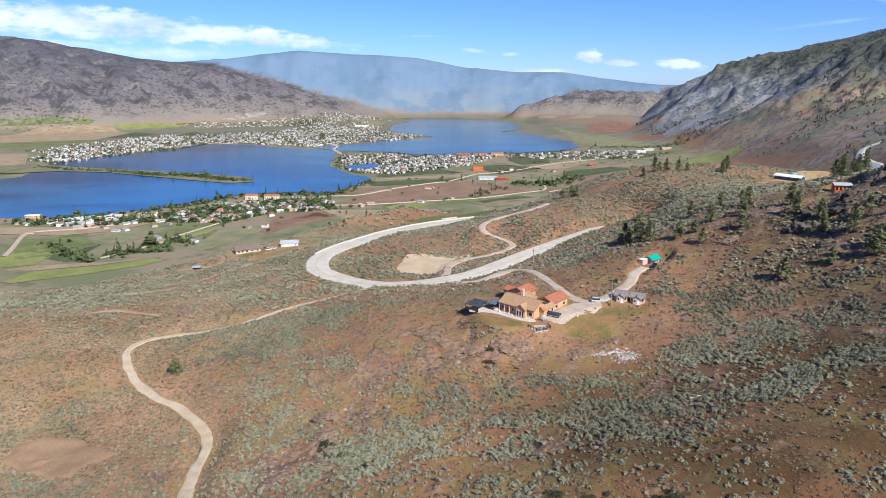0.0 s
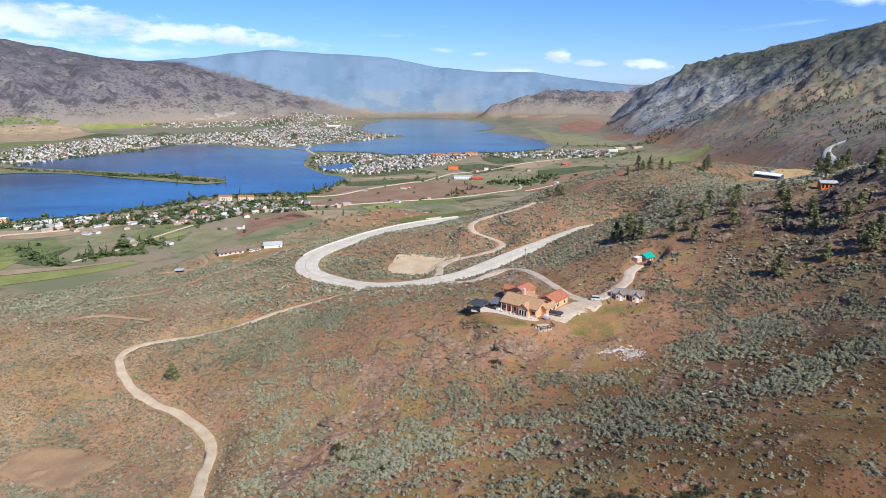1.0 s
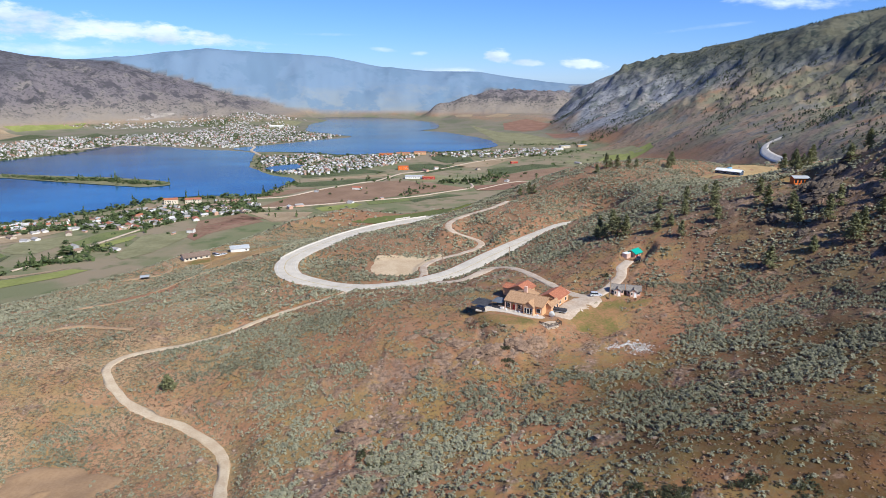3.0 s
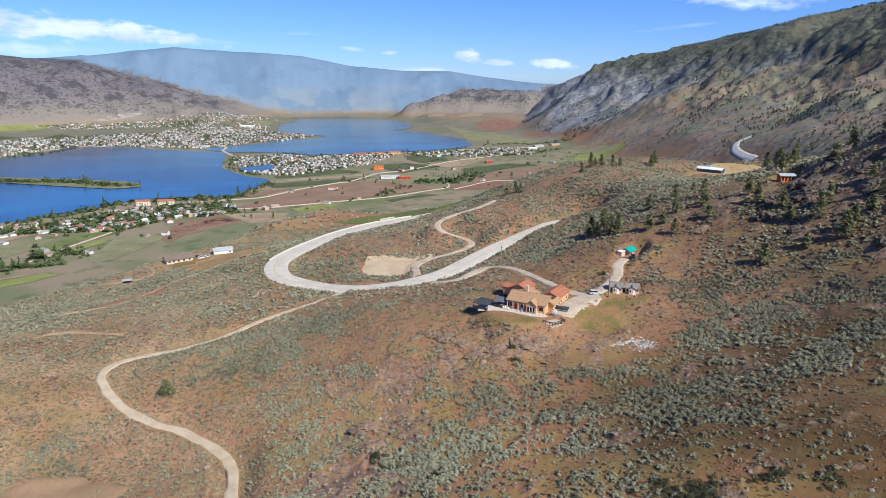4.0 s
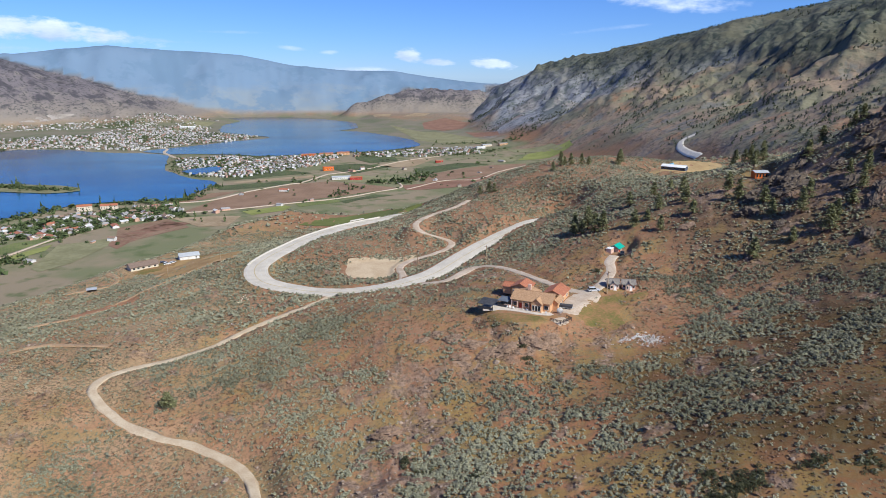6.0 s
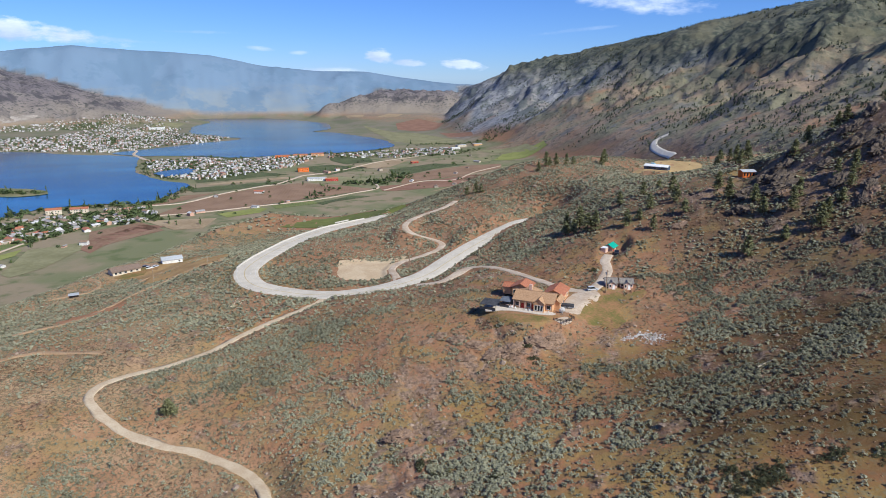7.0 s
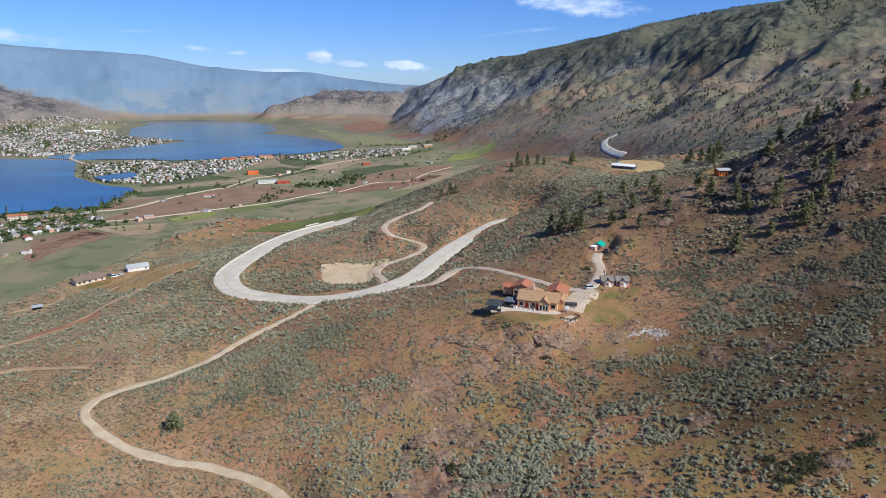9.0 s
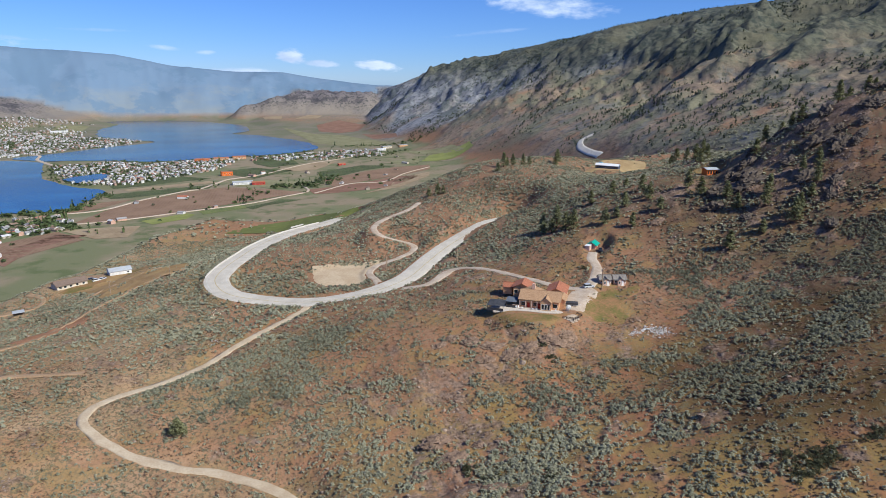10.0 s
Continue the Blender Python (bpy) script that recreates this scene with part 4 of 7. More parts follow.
def pine_tree(height, spread, seed, fullness=9.0):
    """A pine: tapered trunk with bare limbs below, and a ragged crown of needle clumps on drooping boughs."""
    r = random.Random(seed)
    tree = new("pine_tree")
    bm = bmesh.new()
    rings, sides = 6, 7
    rows = []
    lean = (r.uniform(-0.3, 0.3), r.uniform(-0.3, 0.3))
    for k in range(rings):
        u = k / (rings - 1)
        w = 0.022 * height * (1 - 0.93 * u) * (1.35 if k == 0 else 1)
        rows.append([bm.verts.new((lean[0] * u * u + w * math.cos(a), lean[1] * u * u + w * math.sin(a), u * height - 0.3)) for a in (2 * math.pi * i / sides for i in range(sides))])
    for a, b in zip(rows, rows[1:]):
        for i in range(sides):
            bm.faces.new((a[i], a[(i + 1) % sides], b[(i + 1) % sides], b[i]))
    boughs = []
    for k in range(int(height * fullness)):
        u = r.uniform(0.14, 0.99)
        reach = spread * (1.02 - u) ** 0.72 * (0.55 + 0.45 * min(1, u / 0.3)) * r.uniform(0.55, 1.1)
        boughs.append((u * height, reach, r.uniform(0, 2 * math.pi)))
    for z, reach, a in boughs[:: 3]:
        c, s = math.cos(a), math.sin(a)
        tip = Vector((reach * 0.9 * c, reach * 0.9 * s, z - 0.1 * reach))
        w = 0.035 + 0.01 * reach
        base = [bm.verts.new((-s * w, c * w, z)), bm.verts.new((s * w, -c * w, z)), bm.verts.new((0, 0, z + 1.6 * w))]
        top = bm.verts.new(tip)
        for i in range(3):
            bm.faces.new((base[i], base[(i + 1) % 3], top))
    part("trunk", bm, BARK, tree, "brown bark trunk with short limbs")
    verts, tones = [], []
    for z, reach, a in boughs:
        for step in (0.38, 0.7, 1.0):
            d = reach * step
            c = Vector((d * math.cos(a) + r.gauss(0, 0.12), d * math.sin(a) + r.gauss(0, 0.12), z - 0.16 * d + r.gauss(0, 0.15)))
            tone = r.uniform(0.0, 1.0)
            for leaf in range(4):
                n = Vector((r.gauss(0, 0.6), r.gauss(0, 0.6), 0.6)).normalized()
                s = n.cross(Vector((r.gauss(0, 1), r.gauss(0, 1), r.gauss(0, 1)))).normalized()
                b = n.cross(s)
                w = r.uniform(0.22, 0.55)
                q = c + Vector((r.gauss(0, 0.22), r.gauss(0, 0.22), r.gauss(0, 0.16)))
                verts += [q - s * w, q - b * w * 0.6, q + s * w, q + b * w * 0.6]
                tones += [tone] * 4
    crown = mesh_from("crown", [tuple(v) for v in verts], np.arange(len(verts)).reshape(-1, 4), PINE, False)
    crown.data.attributes.new("tone", "FLOAT", "POINT").data.foreach_set("value", np.array(tones, np.float32))
    crown.parent = tree
    tagged(crown, "ragged dark green needle crown")
    return tree


def pines():
    kinds = [pine_tree(12.0, 3.4, 3), pine_tree(10.0, 3.0, 5), pine_tree(13.5, 3.5, 8), pine_tree(7.5, 2.6, 13), pine_tree(6.6, 3.7, 21, 24)]
    spots = {
        "clump beside the upper road": [(93, 328, 0), (92, 318, 1), (96, 311, 0), (99, 308, 0), (97, 321, 2), (108, 294, 1), (113, 279, 1), (90, 323, 3), (101, 314, 3)],
        "pines on the rocky slope": [(127, 331, 1), (124, 299, 1), (136, 294, 1), (152, 284, 1), (145, 246, 1), (150, 235, 2), (147, 217, 2), (152, 219, 0), (169, 225, 2), (137, 224, 3), (148, 271, 1), (129, 278, 3), (115, 294, 3), (150, 257, 1), (123, 228, 1), (139, 300, 3), (146, 311, 1), (158, 240, 0), (173, 236, 0), (161, 221, 3), (178, 232, 2), (141, 330, 1), (153, 333, 3)],
        "pines along the skyline of the slope": [(189, 276, 0), (203, 322, 0), (198, 326, 2), (211, 346, 0), (204, 284, 2), (212, 270, 0), (222, 258, 2), (228, 262, 0), (232, 250, 1), (240, 244, 2), (245, 255, 0), (252, 238, 2), (258, 232, 0), (233, 297, 1), (216, 278, 1), (207, 332, 1), (218, 340, 2), (194, 318, 1), (227, 376, 1), (214, 358, 0), (248, 246, 1), (236, 262, 3), (264, 228, 2)],
        "pines on top of the knoll": [(92, 467, 1), (95, 464, 1), (143, 469, 1), (154, 479, 0), (158, 481, 1), (163, 480, 1), (171, 478, 0), (178, 480, 1), (210, 488, 2), (205, 482, 0), (86, 470, 3)],
        "": [(-103, 234, 4)],
    }
    used = set()
    for group, places in spots.items():
        for x, y, k in places:
            m = Matrix.Translation((x, y, ground_at(x, y))) @ Matrix.Rotation(random.uniform(0, 6.28), 4, "Z")
            if k in used:
                tree = copy_thing(kinds[k], m)
            else:
                tree = kinds[k]
                tree.matrix_basis = m
                used.add(k)
            s = random.uniform(0.68, 0.95)
            tree.scale = (s * random.uniform(1.1, 1.45), s * random.uniform(1.1, 1.45), s)
            label = {0: "tall dark green pine with bare lower trunk", 1: "dark green pine on the sagebrush slope", 2: "tall ragged pine among rocks and scrub", 3: "small young pine among the sagebrush", 4: "short bushy pine standing alone by the track"}[k]
            tagged(tree, label, "pine tree", group)


def thickets():
    """Dark leafy bushes that stand out among the sagebrush in the gullies."""
    spots = [(22, 117, 4), (26, 113, 4), (30, 112, 3), (52, 106, 3.5), (84, 156, 2.5), (77, 154, 2), (15, 209, 2), (16, 202, 2), (43, 110, 3), (27, 113, 4), (20, 111, 3.5), (-30, 160, 3), (-34, 167, 2.5), (-20, 150, 3), (72, 262, 1.3)]
    xs, ys = [], []
    for x, y, wide in spots:
        n = int(wide * 6)
        xs.append(x + rng.normal(0, wide * 0.55, n))
        ys.append(y + rng.normal(0, wide * 0.4, n))
    x, y = np.concatenate(xs), np.concatenate(ys)
    size = rng.uniform(0.9, 1.9, len(x))
    strewn("thicket", [leaf_clump(70, 0.12, 0.6, 0.8) for k in range(5)], x, y, land(x, y) - 0.1, size, size * 0.9, rng.uniform(0, 1, len(x)), leafy("dark_bush_leaves", (0.12, 0.12, 0.06), (0.04, 0.042, 0.022)), "dark green leafy bushes in the gully", "bushes")


sagebrush()
thickets()
stones()
pines()

# ---- buildings ----
def paint(name, colour, size=0.6, rough=0.8):
    return grainy(name, tuple(min(1, c * 1.08) for c in colour), tuple(c * 0.82 for c in colour), size, rough, 0.004)


def tiled(name, light, dark, course=0.33):
    """Roof tiles: courses across the slope, with tile-to-tile variation."""
    m, t, s = material(name)
    p = place_of(t)
    wave = t.nodes.new("ShaderNodeTexWave")
    wave.wave_type, wave.bands_direction, wave.wave_profile = "BANDS", "Y", "SAW"
    wave.inputs["Scale"].default_value, wave.inputs["Distortion"].default_value = 0.314 / course, 0.4
    t.links.new(p, wave.inputs["Vector"])
    c = mix(t, ramp(t, noise_of(t, p, 0.5, 4, 0.7), 0.35, 0.65), dark, light)
    c = mix(t, ramp(t, noise_of(t, p, 3, 4), 0.5, 0.75, 0, 0.5), c, tuple(0.75 * v for v in dark))
    t.links.new(c, s.inputs["Base Color"])
    s.inputs["Roughness"].default_value = 0.85
    bump(t, s, wave.outputs["Fac"], 0.05, 0.8)
    return m


STUCCO = paint("orange_stucco", (0.60, 0.35, 0.19))
PALE_STUCCO = paint("pale_pink_stucco", (0.62, 0.42, 0.33))
WHITE_WALL = paint("white_siding", (0.74, 0.72, 0.68))
CREAM_WALL = paint("cream_siding", (0.62, 0.54, 0.42))
TAN_TILE = tiled("tan_roof_tiles", (0.46, 0.285, 0.155), (0.33, 0.19, 0.10))
RED_TILE = tiled("red_roof_tiles", (0.43, 0.165, 0.085), (0.29, 0.10, 0.052))
GREY_SHINGLE = tiled("grey_shingles", (0.27, 0.235, 0.20), (0.16, 0.14, 0.125), 0.2)
BROWN_SHINGLE = tiled("brown_shingles", (0.24, 0.17, 0.125), (0.15, 0.105, 0.08), 0.2)
TEAL_METAL = paint("teal_metal_roofing", (0.02, 0.36, 0.27), 1.0, 0.45)
WHITE_METAL = paint("white_metal_roofing", (0.80, 0.80, 0.78), 1.0, 0.5)
GREY_METAL = paint("grey_metal_roofing", (0.42, 0.43, 0.44), 1.0, 0.5)
ORANGE_WALL = paint("orange_boarding", (0.72, 0.17, 0.03))
RED_PAINT = paint("red_paint", (0.42, 0.05, 0.035))
DARK_CLOTH = grainy("black_shade_cloth", (0.075, 0.075, 0.08), (0.035, 0.035, 0.04), 0.3, 0.9, 0.01)
BLUE_CLOTH = grainy("slate_blue_awning", (0.15, 0.17, 0.20), (0.09, 0.10, 0.125), 0.3, 0.9, 0.01)
TIMBER = grainy("weathered_timber", (0.22, 0.16, 0.11), (0.11, 0.08, 0.055), 0.1, 0.9, 0.01)
POLE_WOOD = grainy("sun_bleached_pole", (0.42, 0.31, 0.21), (0.26, 0.18, 0.115), 0.15, 0.9, 0.01)
DARK_TIMBER = grainy("dark_stained_timber", (0.07, 0.055, 0.045), (0.035, 0.028, 0.025), 0.1, 0.85, 0.01)
CONCRETE = grainy("pale_concrete", (0.60, 0.53, 0.45), (0.46, 0.39, 0.32), 0.5, 0.9, 0.01)
LAWN = grainy("patchy_lawn", (0.29, 0.155, 0.072), (0.135, 0.12, 0.035), 0.9, 0.95, 0.05, (0.095, 0.108, 0.026))
TYRE = grainy("tyre_rubber", (0.03, 0.03, 0.03), (0.02, 0.02, 0.02), 0.05, 0.9, 0.0)
STEEL = paint("galvanised_steel", (0.5, 0.5, 0.5), 0.4, 0.4)


def glass_material():
    m, t, s = material("window_glass")
    s.inputs["Base Color"].default_value = (0.02, 0.025, 0.03, 1)
    s.inputs["Roughness"].default_value = 0.06
    return m


GLASS = glass_material()


def car_paint(name, colour):
    m, t, s = material(name)
    s.inputs["Base Color"].default_value = (*colour, 1)
    s.inputs["Roughness"].default_value = 0.3
    s.inputs["Coat Weight"].default_value = 0.6
    return m


def block(bm, x0, x1, y0, y1, z0, z1):
    v = [bm.verts.new((x, y, z)) for z in (z0, z1) for y in (y0, y1) for x in (x0, x1)]
    for f in ((0, 2, 3, 1), (4, 5, 7, 6), (0, 1, 5, 4), (2, 6, 7, 3), (0, 4, 6, 2), (1, 3, 7, 5)):
        bm.faces.new([v[i] for i in f])


def box_part(name, dims, mat, parent, label=""):
    bm = bmesh.new()
    block(bm, *dims)
    bmesh.ops.bevel(bm, geom=bm.edges[:], offset=min(0.03, 0.2 * min(dims[1] - dims[0], dims[3] - dims[2], dims[5] - dims[4])), segments=1, affect="EDGES")
    return part(name, bm, mat, parent, label)


def prism(bm, outline, along, lo, hi):
    """A solid from an outline in (across, up), drawn out along x or y."""
    place = (lambda a, u, w: (w, a, u)) if along == "x" else (lambda a, u, w: (a, w, u))
    ends = [[bm.verts.new(place(a, u, w)) for a, u in outline] for w in (lo, hi)]
    n = len(outline)
    for i in range(n):
        bm.faces.new((ends[0][i], ends[0][(i + 1) % n], ends[1][(i + 1) % n], ends[1][i]))
    bm.faces.new(ends[0][::-1])
    bm.faces.new(ends[1])


def gabled(parent, x0, x1, y0, y1, eave, ridge, along, wall_mat, roof_mat, over=0.5, wall_label="", roof_label="", base=-0.5):
    """Walls with gables and a two-sided roof with overhanging eaves and thickness."""
    a0, a1, l0, l1 = (y0, y1, x0, x1) if along == "x" else (x0, x1, y0, y1)
    mid, slope = (a0 + a1) / 2, (ridge - eave) / ((a1 - a0) / 2)
    bm = bmesh.new()
    prism(bm, [(a0, base), (a1, base), (a1, eave), (mid, ridge), (a0, eave)], along, l0, l1)
    bmesh.ops.recalc_face_normals(bm, faces=bm.faces[:])
    wall = part("wall", bm, wall_mat, parent, wall_label)
    bm = bmesh.new()
    drop, t = over * slope, 0.2
    prism(bm, [(a0 - over, eave - drop + 0.03), (mid, ridge + 0.03), (a1 + over, eave - drop + 0.03), (a1 + over, eave - drop + t), (mid, ridge + t), (a0 - over, eave - drop + t)], along, l0 - over, l1 + over)
    bmesh.ops.recalc_face_normals(bm, faces=bm.faces[:])
    roof = part("roof", bm, roof_mat, parent, roof_label)
    box = (l0 - over, l1 + over, mid - 0.12, mid + 0.12, ridge + 0.1, ridge + 0.3) if along == "x" else (mid - 0.12, mid + 0.12, l0 - over, l1 + over, ridge + 0.1, ridge + 0.3)
    box_part("ridge_cap", box, roof_mat, roof)
    return wall, roof


def window(parent, face, at, level, wide, high, where, frame_mat=None):
    """A framed pane on a wall. face: -y, +y, -x or +x; at: place along the wall; where: the wall's own plane."""
    sign = -1 if face[0] == "-" else 1
    holder = new("window")
    holder.parent = parent

    def put(name, a, b, c, d, depth0, depth1, mat):
        lo, hi = sorted((where + sign * depth0, where + sign * depth1))
        dims = (a, b, lo, hi, c, d) if face[1] == "y" else (lo, hi, a, b, c, d)
        bm = bmesh.new()
        block(bm, *dims)
        return part(name, bm, mat, holder)
    f = frame_mat or WHITE_WALL
    put("pane", at - wide / 2, at + wide / 2, level, level + high, -0.02, 0.025, GLASS)
    for a, b, c, d in ((at - wide / 2 - 0.08, at + wide / 2 + 0.08, level + high, level + high + 0.09), (at - wide / 2 - 0.08, at + wide / 2 + 0.08, level - 0.09, level),
                       (at - wide / 2 - 0.08, at - wide / 2, level, level + high), (at + wide / 2, at + wide / 2 + 0.08, level, level + high)):
        put("frame", a, b, c, d, -0.02, 0.06, f)
    return holder


def thing_at(name, x, y, turn, label, category, group="", z=None):
    ob = new(name)
    ob.matrix_basis = Matrix.Translation((x, y, ground_at(x, y) if z is None else z)) @ Matrix.Rotation(radians(turn), 4, "Z")
    return tagged(ob, label, category, group)


def main_house():
    h = thing_at("house", 28, 231, -41, "large orange stucco house with tan and red tiled roofs", "house", z=15.95)
    wall, roof = gabled(h, -6.2, 8.2, -2.4, 6.4, 3.7, 5.8, "x", STUCCO, TAN_TILE, 0.9, "orange stucco wall", "tan tiled roof")
    gabled(h, 1.6, 5.6, -4.2, 1.0, 3.3, 4.9, "y", STUCCO, TAN_TILE, 0.35, "front gable wall", "tan tiled gable roof")
    gabled(h, 2.3, 9.4, 8.8, 19.0, 3.4, 5.0, "y", STUCCO, RED_TILE, 0.6, "orange stucco wing", "red tiled roof")
    gabled(h, -11.6, -4.8, 11.0, 18.6, 3.6, 5.1, "y", STUCCO, RED_TILE, 0.6, "orange stucco rear wing", "red tiled roof")
    gabled(h, -16.0, -12.4, 13.0, 18.4, 2.6, 3.7, "x", STUCCO, RED_TILE, 0.4, "low side wing", "red tiled roof")
    gabled(h, -7.5, 0.5, 6.2, 11.4, 3.3, 4.5, "y", STUCCO, TAN_TILE, 0.3, "linking wing", "tan tiled roof")
    gabled(h, 7.6, 10.2, 1.2, 8.4, 2.9, 3.8, "y", STUCCO, TAN_TILE, 0.4, "end bay", "tan tiled roof")
    box_part("chimney", (-3.2, -2.1, 5.9, 6.9, 3.0, 7.0), PALE_STUCCO, h, "pale stucco chimney")
    for x in (-6.4, -4.2, -2.0, 0.2):
        box_part("porch_post", (x - 0.16, x + 0.16, -3.3, -2.98, -0.3, 3.1), PALE_STUCCO, h)
    box_part("porch_beam", (-6.7, 0.6, -3.32, -2.96, 3.0, 3.24), TIMBER, h)
    box_part("porch_wall", (-9.5, -6.6, -3.4, -3.15, -0.3, 1.0), PALE_STUCCO, h, "low pale stucco garden wall")
    for x, w in ((-5.2, 1.5), (-0.6, 1.5)):
        window(wall, "-y", x, 0.9, w, 1.4, -2.4)
    for x in (-3.2, 1.0):
        door = box_part("door", (x - 0.5, x + 0.5, -2.47, -2.38, 0.0, 2.1), RED_PAINT, wall, "red front door")
    for x in (2.5, 3.6, 4.7):
        window(wall, "-y", x, 0.5, 0.8, 2.0, -4.2)
    window(wall, "-y", 6.9, 0.9, 1.5, 1.4, -2.4)
    window(wall, "+x", 4.2, 1.0, 1.3, 1.2, 10.2)
    window(wall, "+x", 6.9, 1.0, 1.2, 1.2, 10.2)
    for y in (11.2, 16.4):
        window(wall, "+x", y, 1.0, 1.4, 1.2, 9.4)
    window(wall, "-y", 4.4, 0.9, 1.2, 1.5, 8.8)
    window(wall, "-y", 6.9, 0.9, 1.6, 1.5, 8.8)
    window(wall, "-y", -10.4, 1.0, 1.3, 1.3, 11.0)
    window(wall, "+x", 14.0, 1.2, 1.4, 1.3, -4.8)
    # the yard's paving
    turn = Matrix.Translation((28, 231, 0)) @ Matrix.Rotation(radians(-41), 4, "Z")

    def paved(name, outline, mat, lift, label, category="patio"):
        line = curve_through([(*turn.to_4x4() @ Vector((x, y, 0)),) for x, y in outline + [outline[0]]], 1.2)[:-1]
        z = land(line[:, 0], line[:, 1])
        bm = bmesh.new()
        top = bm.faces.new([bm.verts.new((p[0], p[1], max(15.95, float(h_)) + lift)) for p, h_ in zip(line, z)])
        if top.normal.z < 0:
            top.normal_flip()
        side = bmesh.ops.extrude_face_region(bm, geom=[top])
        for v in [e for e in side["geom"] if isinstance(e, bmesh.types.BMVert)]:
            v.co.z -= 0.5
        bmesh.ops.recalc_face_normals(bm, faces=bm.faces[:])
        bmesh.ops.triangulate(bm, faces=bm.faces[:])
        me = bpy.data.meshes.new(name)
        bm.to_mesh(me)
        bm.free()
        me.materials.append(mat)
        tagged(new(name, me), label, category, kind="structure")

    paved("patio", [(-15, -10.5), (-17, -5), (-9, -1.5), (-6.5, -2.3), (8.3, -2.3), (9.5, -5), (4, -6.6), (-6, -6.8)], CONCRETE, 0.08, "pale concrete patio along the front of the house")
    flat = [turn @ Vector((x, y, 0)) for x, y in ((10, 9.5), (10.2, 2), (13, -1), (17, 1), (19.5, 8), (21, 17), (21, 26), (15, 30), (10.5, 22))]
    draped("pavement_yard", [(v.x, v.y) for v in flat], GRAVEL, 0.1, "pale gravel yard beside the house", "yard", wobble=0.7)
    # things of the yard, in the house's own directions
    def spot(x, y):
        return turn @ Vector((x, y, 0))

    def yard_thing(name, x, y, angle, label, category, z=16.05, group=""):
        p = spot(x, y)
        return thing_at(name, p.x, p.y, -41 + angle, label, category, group, z)
    for x, y, w, d, hgt, mat, label in ((-14.6, -6.4, 6.4, 6.6, 1.9, DARK_CLOTH, "black shade-cloth pergola on timber posts"), (-9.6, -2.0, 4.2, 5.0, 2.3, BLUE_CLOTH, "slate blue canvas canopy beside the porch")):
        g = yard_thing("pergola", x, y, 0, label, "pergola")
        bm = bmesh.new()
        prism(bm, [(-d / 2, hgt), (d / 2, hgt + 0.35), (d / 2, hgt + 0.45), (-d / 2, hgt + 0.1)], "x", -w / 2, w / 2)
        bmesh.ops.recalc_face_normals(bm, faces=bm.faces[:])
        part("canopy", bm, mat, g)
        for sx in (-1, 1):
            for sy in (-1, 1):
                box_part("post", (sx * (w / 2 - 0.2) - 0.08, sx * (w / 2 - 0.2) + 0.08, sy * (d / 2 - 0.2) - 0.08, sy * (d / 2 - 0.2) + 0.08, -0.3, hgt + 0.1 + 0.17 * (1 + sy)), DARK_TIMBER, g)
        box_part("rail", (-w / 2 + 0.2, w / 2 - 0.2, -d / 2 + 0.14, -d / 2 + 0.26, 0.8, 0.95), DARK_TIMBER, g)
        bm = bmesh.new()
        block(bm, -w / 2 + 0.2, w / 2 - 0.2, -d / 2 + 0.16, -d / 2 + 0.22, -0.2, 0.8)
        part("screen", bm, DARK_CLOTH, g)
    t = yard_thing("trailer", 12.4, 4.6, 8, "dark covered flat trailer parked on the gravel", "trailer", 16.2)
    box_part("deck", (-2.4, 2.4, -1.1, 1.1, 0.55, 1.35), DARK_CLOTH, t, "black tarpaulin cover")
    box_part("frame", (-2.5, 2.5, -1.15, 1.15, 0.42, 0.54), STEEL, t)
    box_part("drawbar", (2.4, 3.6, -0.06, 0.06, 0.42, 0.52), STEEL, t)
    for y in (-1.0, 1.0):
        bm = bmesh.new()
        bmesh.ops.create_cone(bm, cap_ends=True, segments=14, radius1=0.34, radius2=0.34, depth=0.2, matrix=pose(0.2, y, 0.3, 90))
        part("wheel", bm, TYRE, t)
    d = yard_thing("satellite_dish", 11.9, -1.6, 30, "white satellite dish on a short mast", "satellite dish", 15.8)
    bm = bmesh.new()
    rings = [[bm.verts.new((r * math.cos(a), -0.35 + 0.3 * r * r + 0.1, 1.35 + r * math.sin(a))) for a in (2 * math.pi * i / 18 for i in range(18))] for r in (0.15, 0.5, 0.85, 1.15)]
    bm.faces.new(rings[0])
    for a, b in zip(rings, rings[1:]):
        for i in range(18):
            bm.faces.new((a[i], a[(i + 1) % 18], b[(i + 1) % 18], b[i]))
    bmesh.ops.solidify(bm, geom=bm.faces[:], thickness=0.05)
    part("reflector", bm, WHITE_METAL, d)
    box_part("mast", (-0.06, 0.06, -0.26, -0.14, -0.3, 1.3), STEEL, d)
    box_part("feed_arm", (-0.03, 0.03, -0.2, 0.95, 1.3, 1.36), STEEL, d)
    bed = spot(13.5, -7.0)
    fence = yard_thing("fence", 13.5, -7.0, 0, "low dark timber fence round a white gravel bed", "fence", ground_at(bed.x, bed.y))
    corners = [Vector(p) for p in ((-2.9, -2.6), (1.2, -3.4), (3.8, 1.6), (1.4, 3.4))]
    for a, b in zip(corners, corners[1:]):
        n = max(2, int((b - a).length / 1.3))
        ang = math.atan2((b - a).y, (b - a).x)
        for k in range(n):
            p = a + (b - a) * k / n
            box_part("post", (p.x - 0.07, p.x + 0.07, p.y - 0.07, p.y + 0.07, -0.4, 1.05), DARK_TIMBER, fence)
        for level in (0.3, 0.62, 0.9):
            bm = bmesh.new()
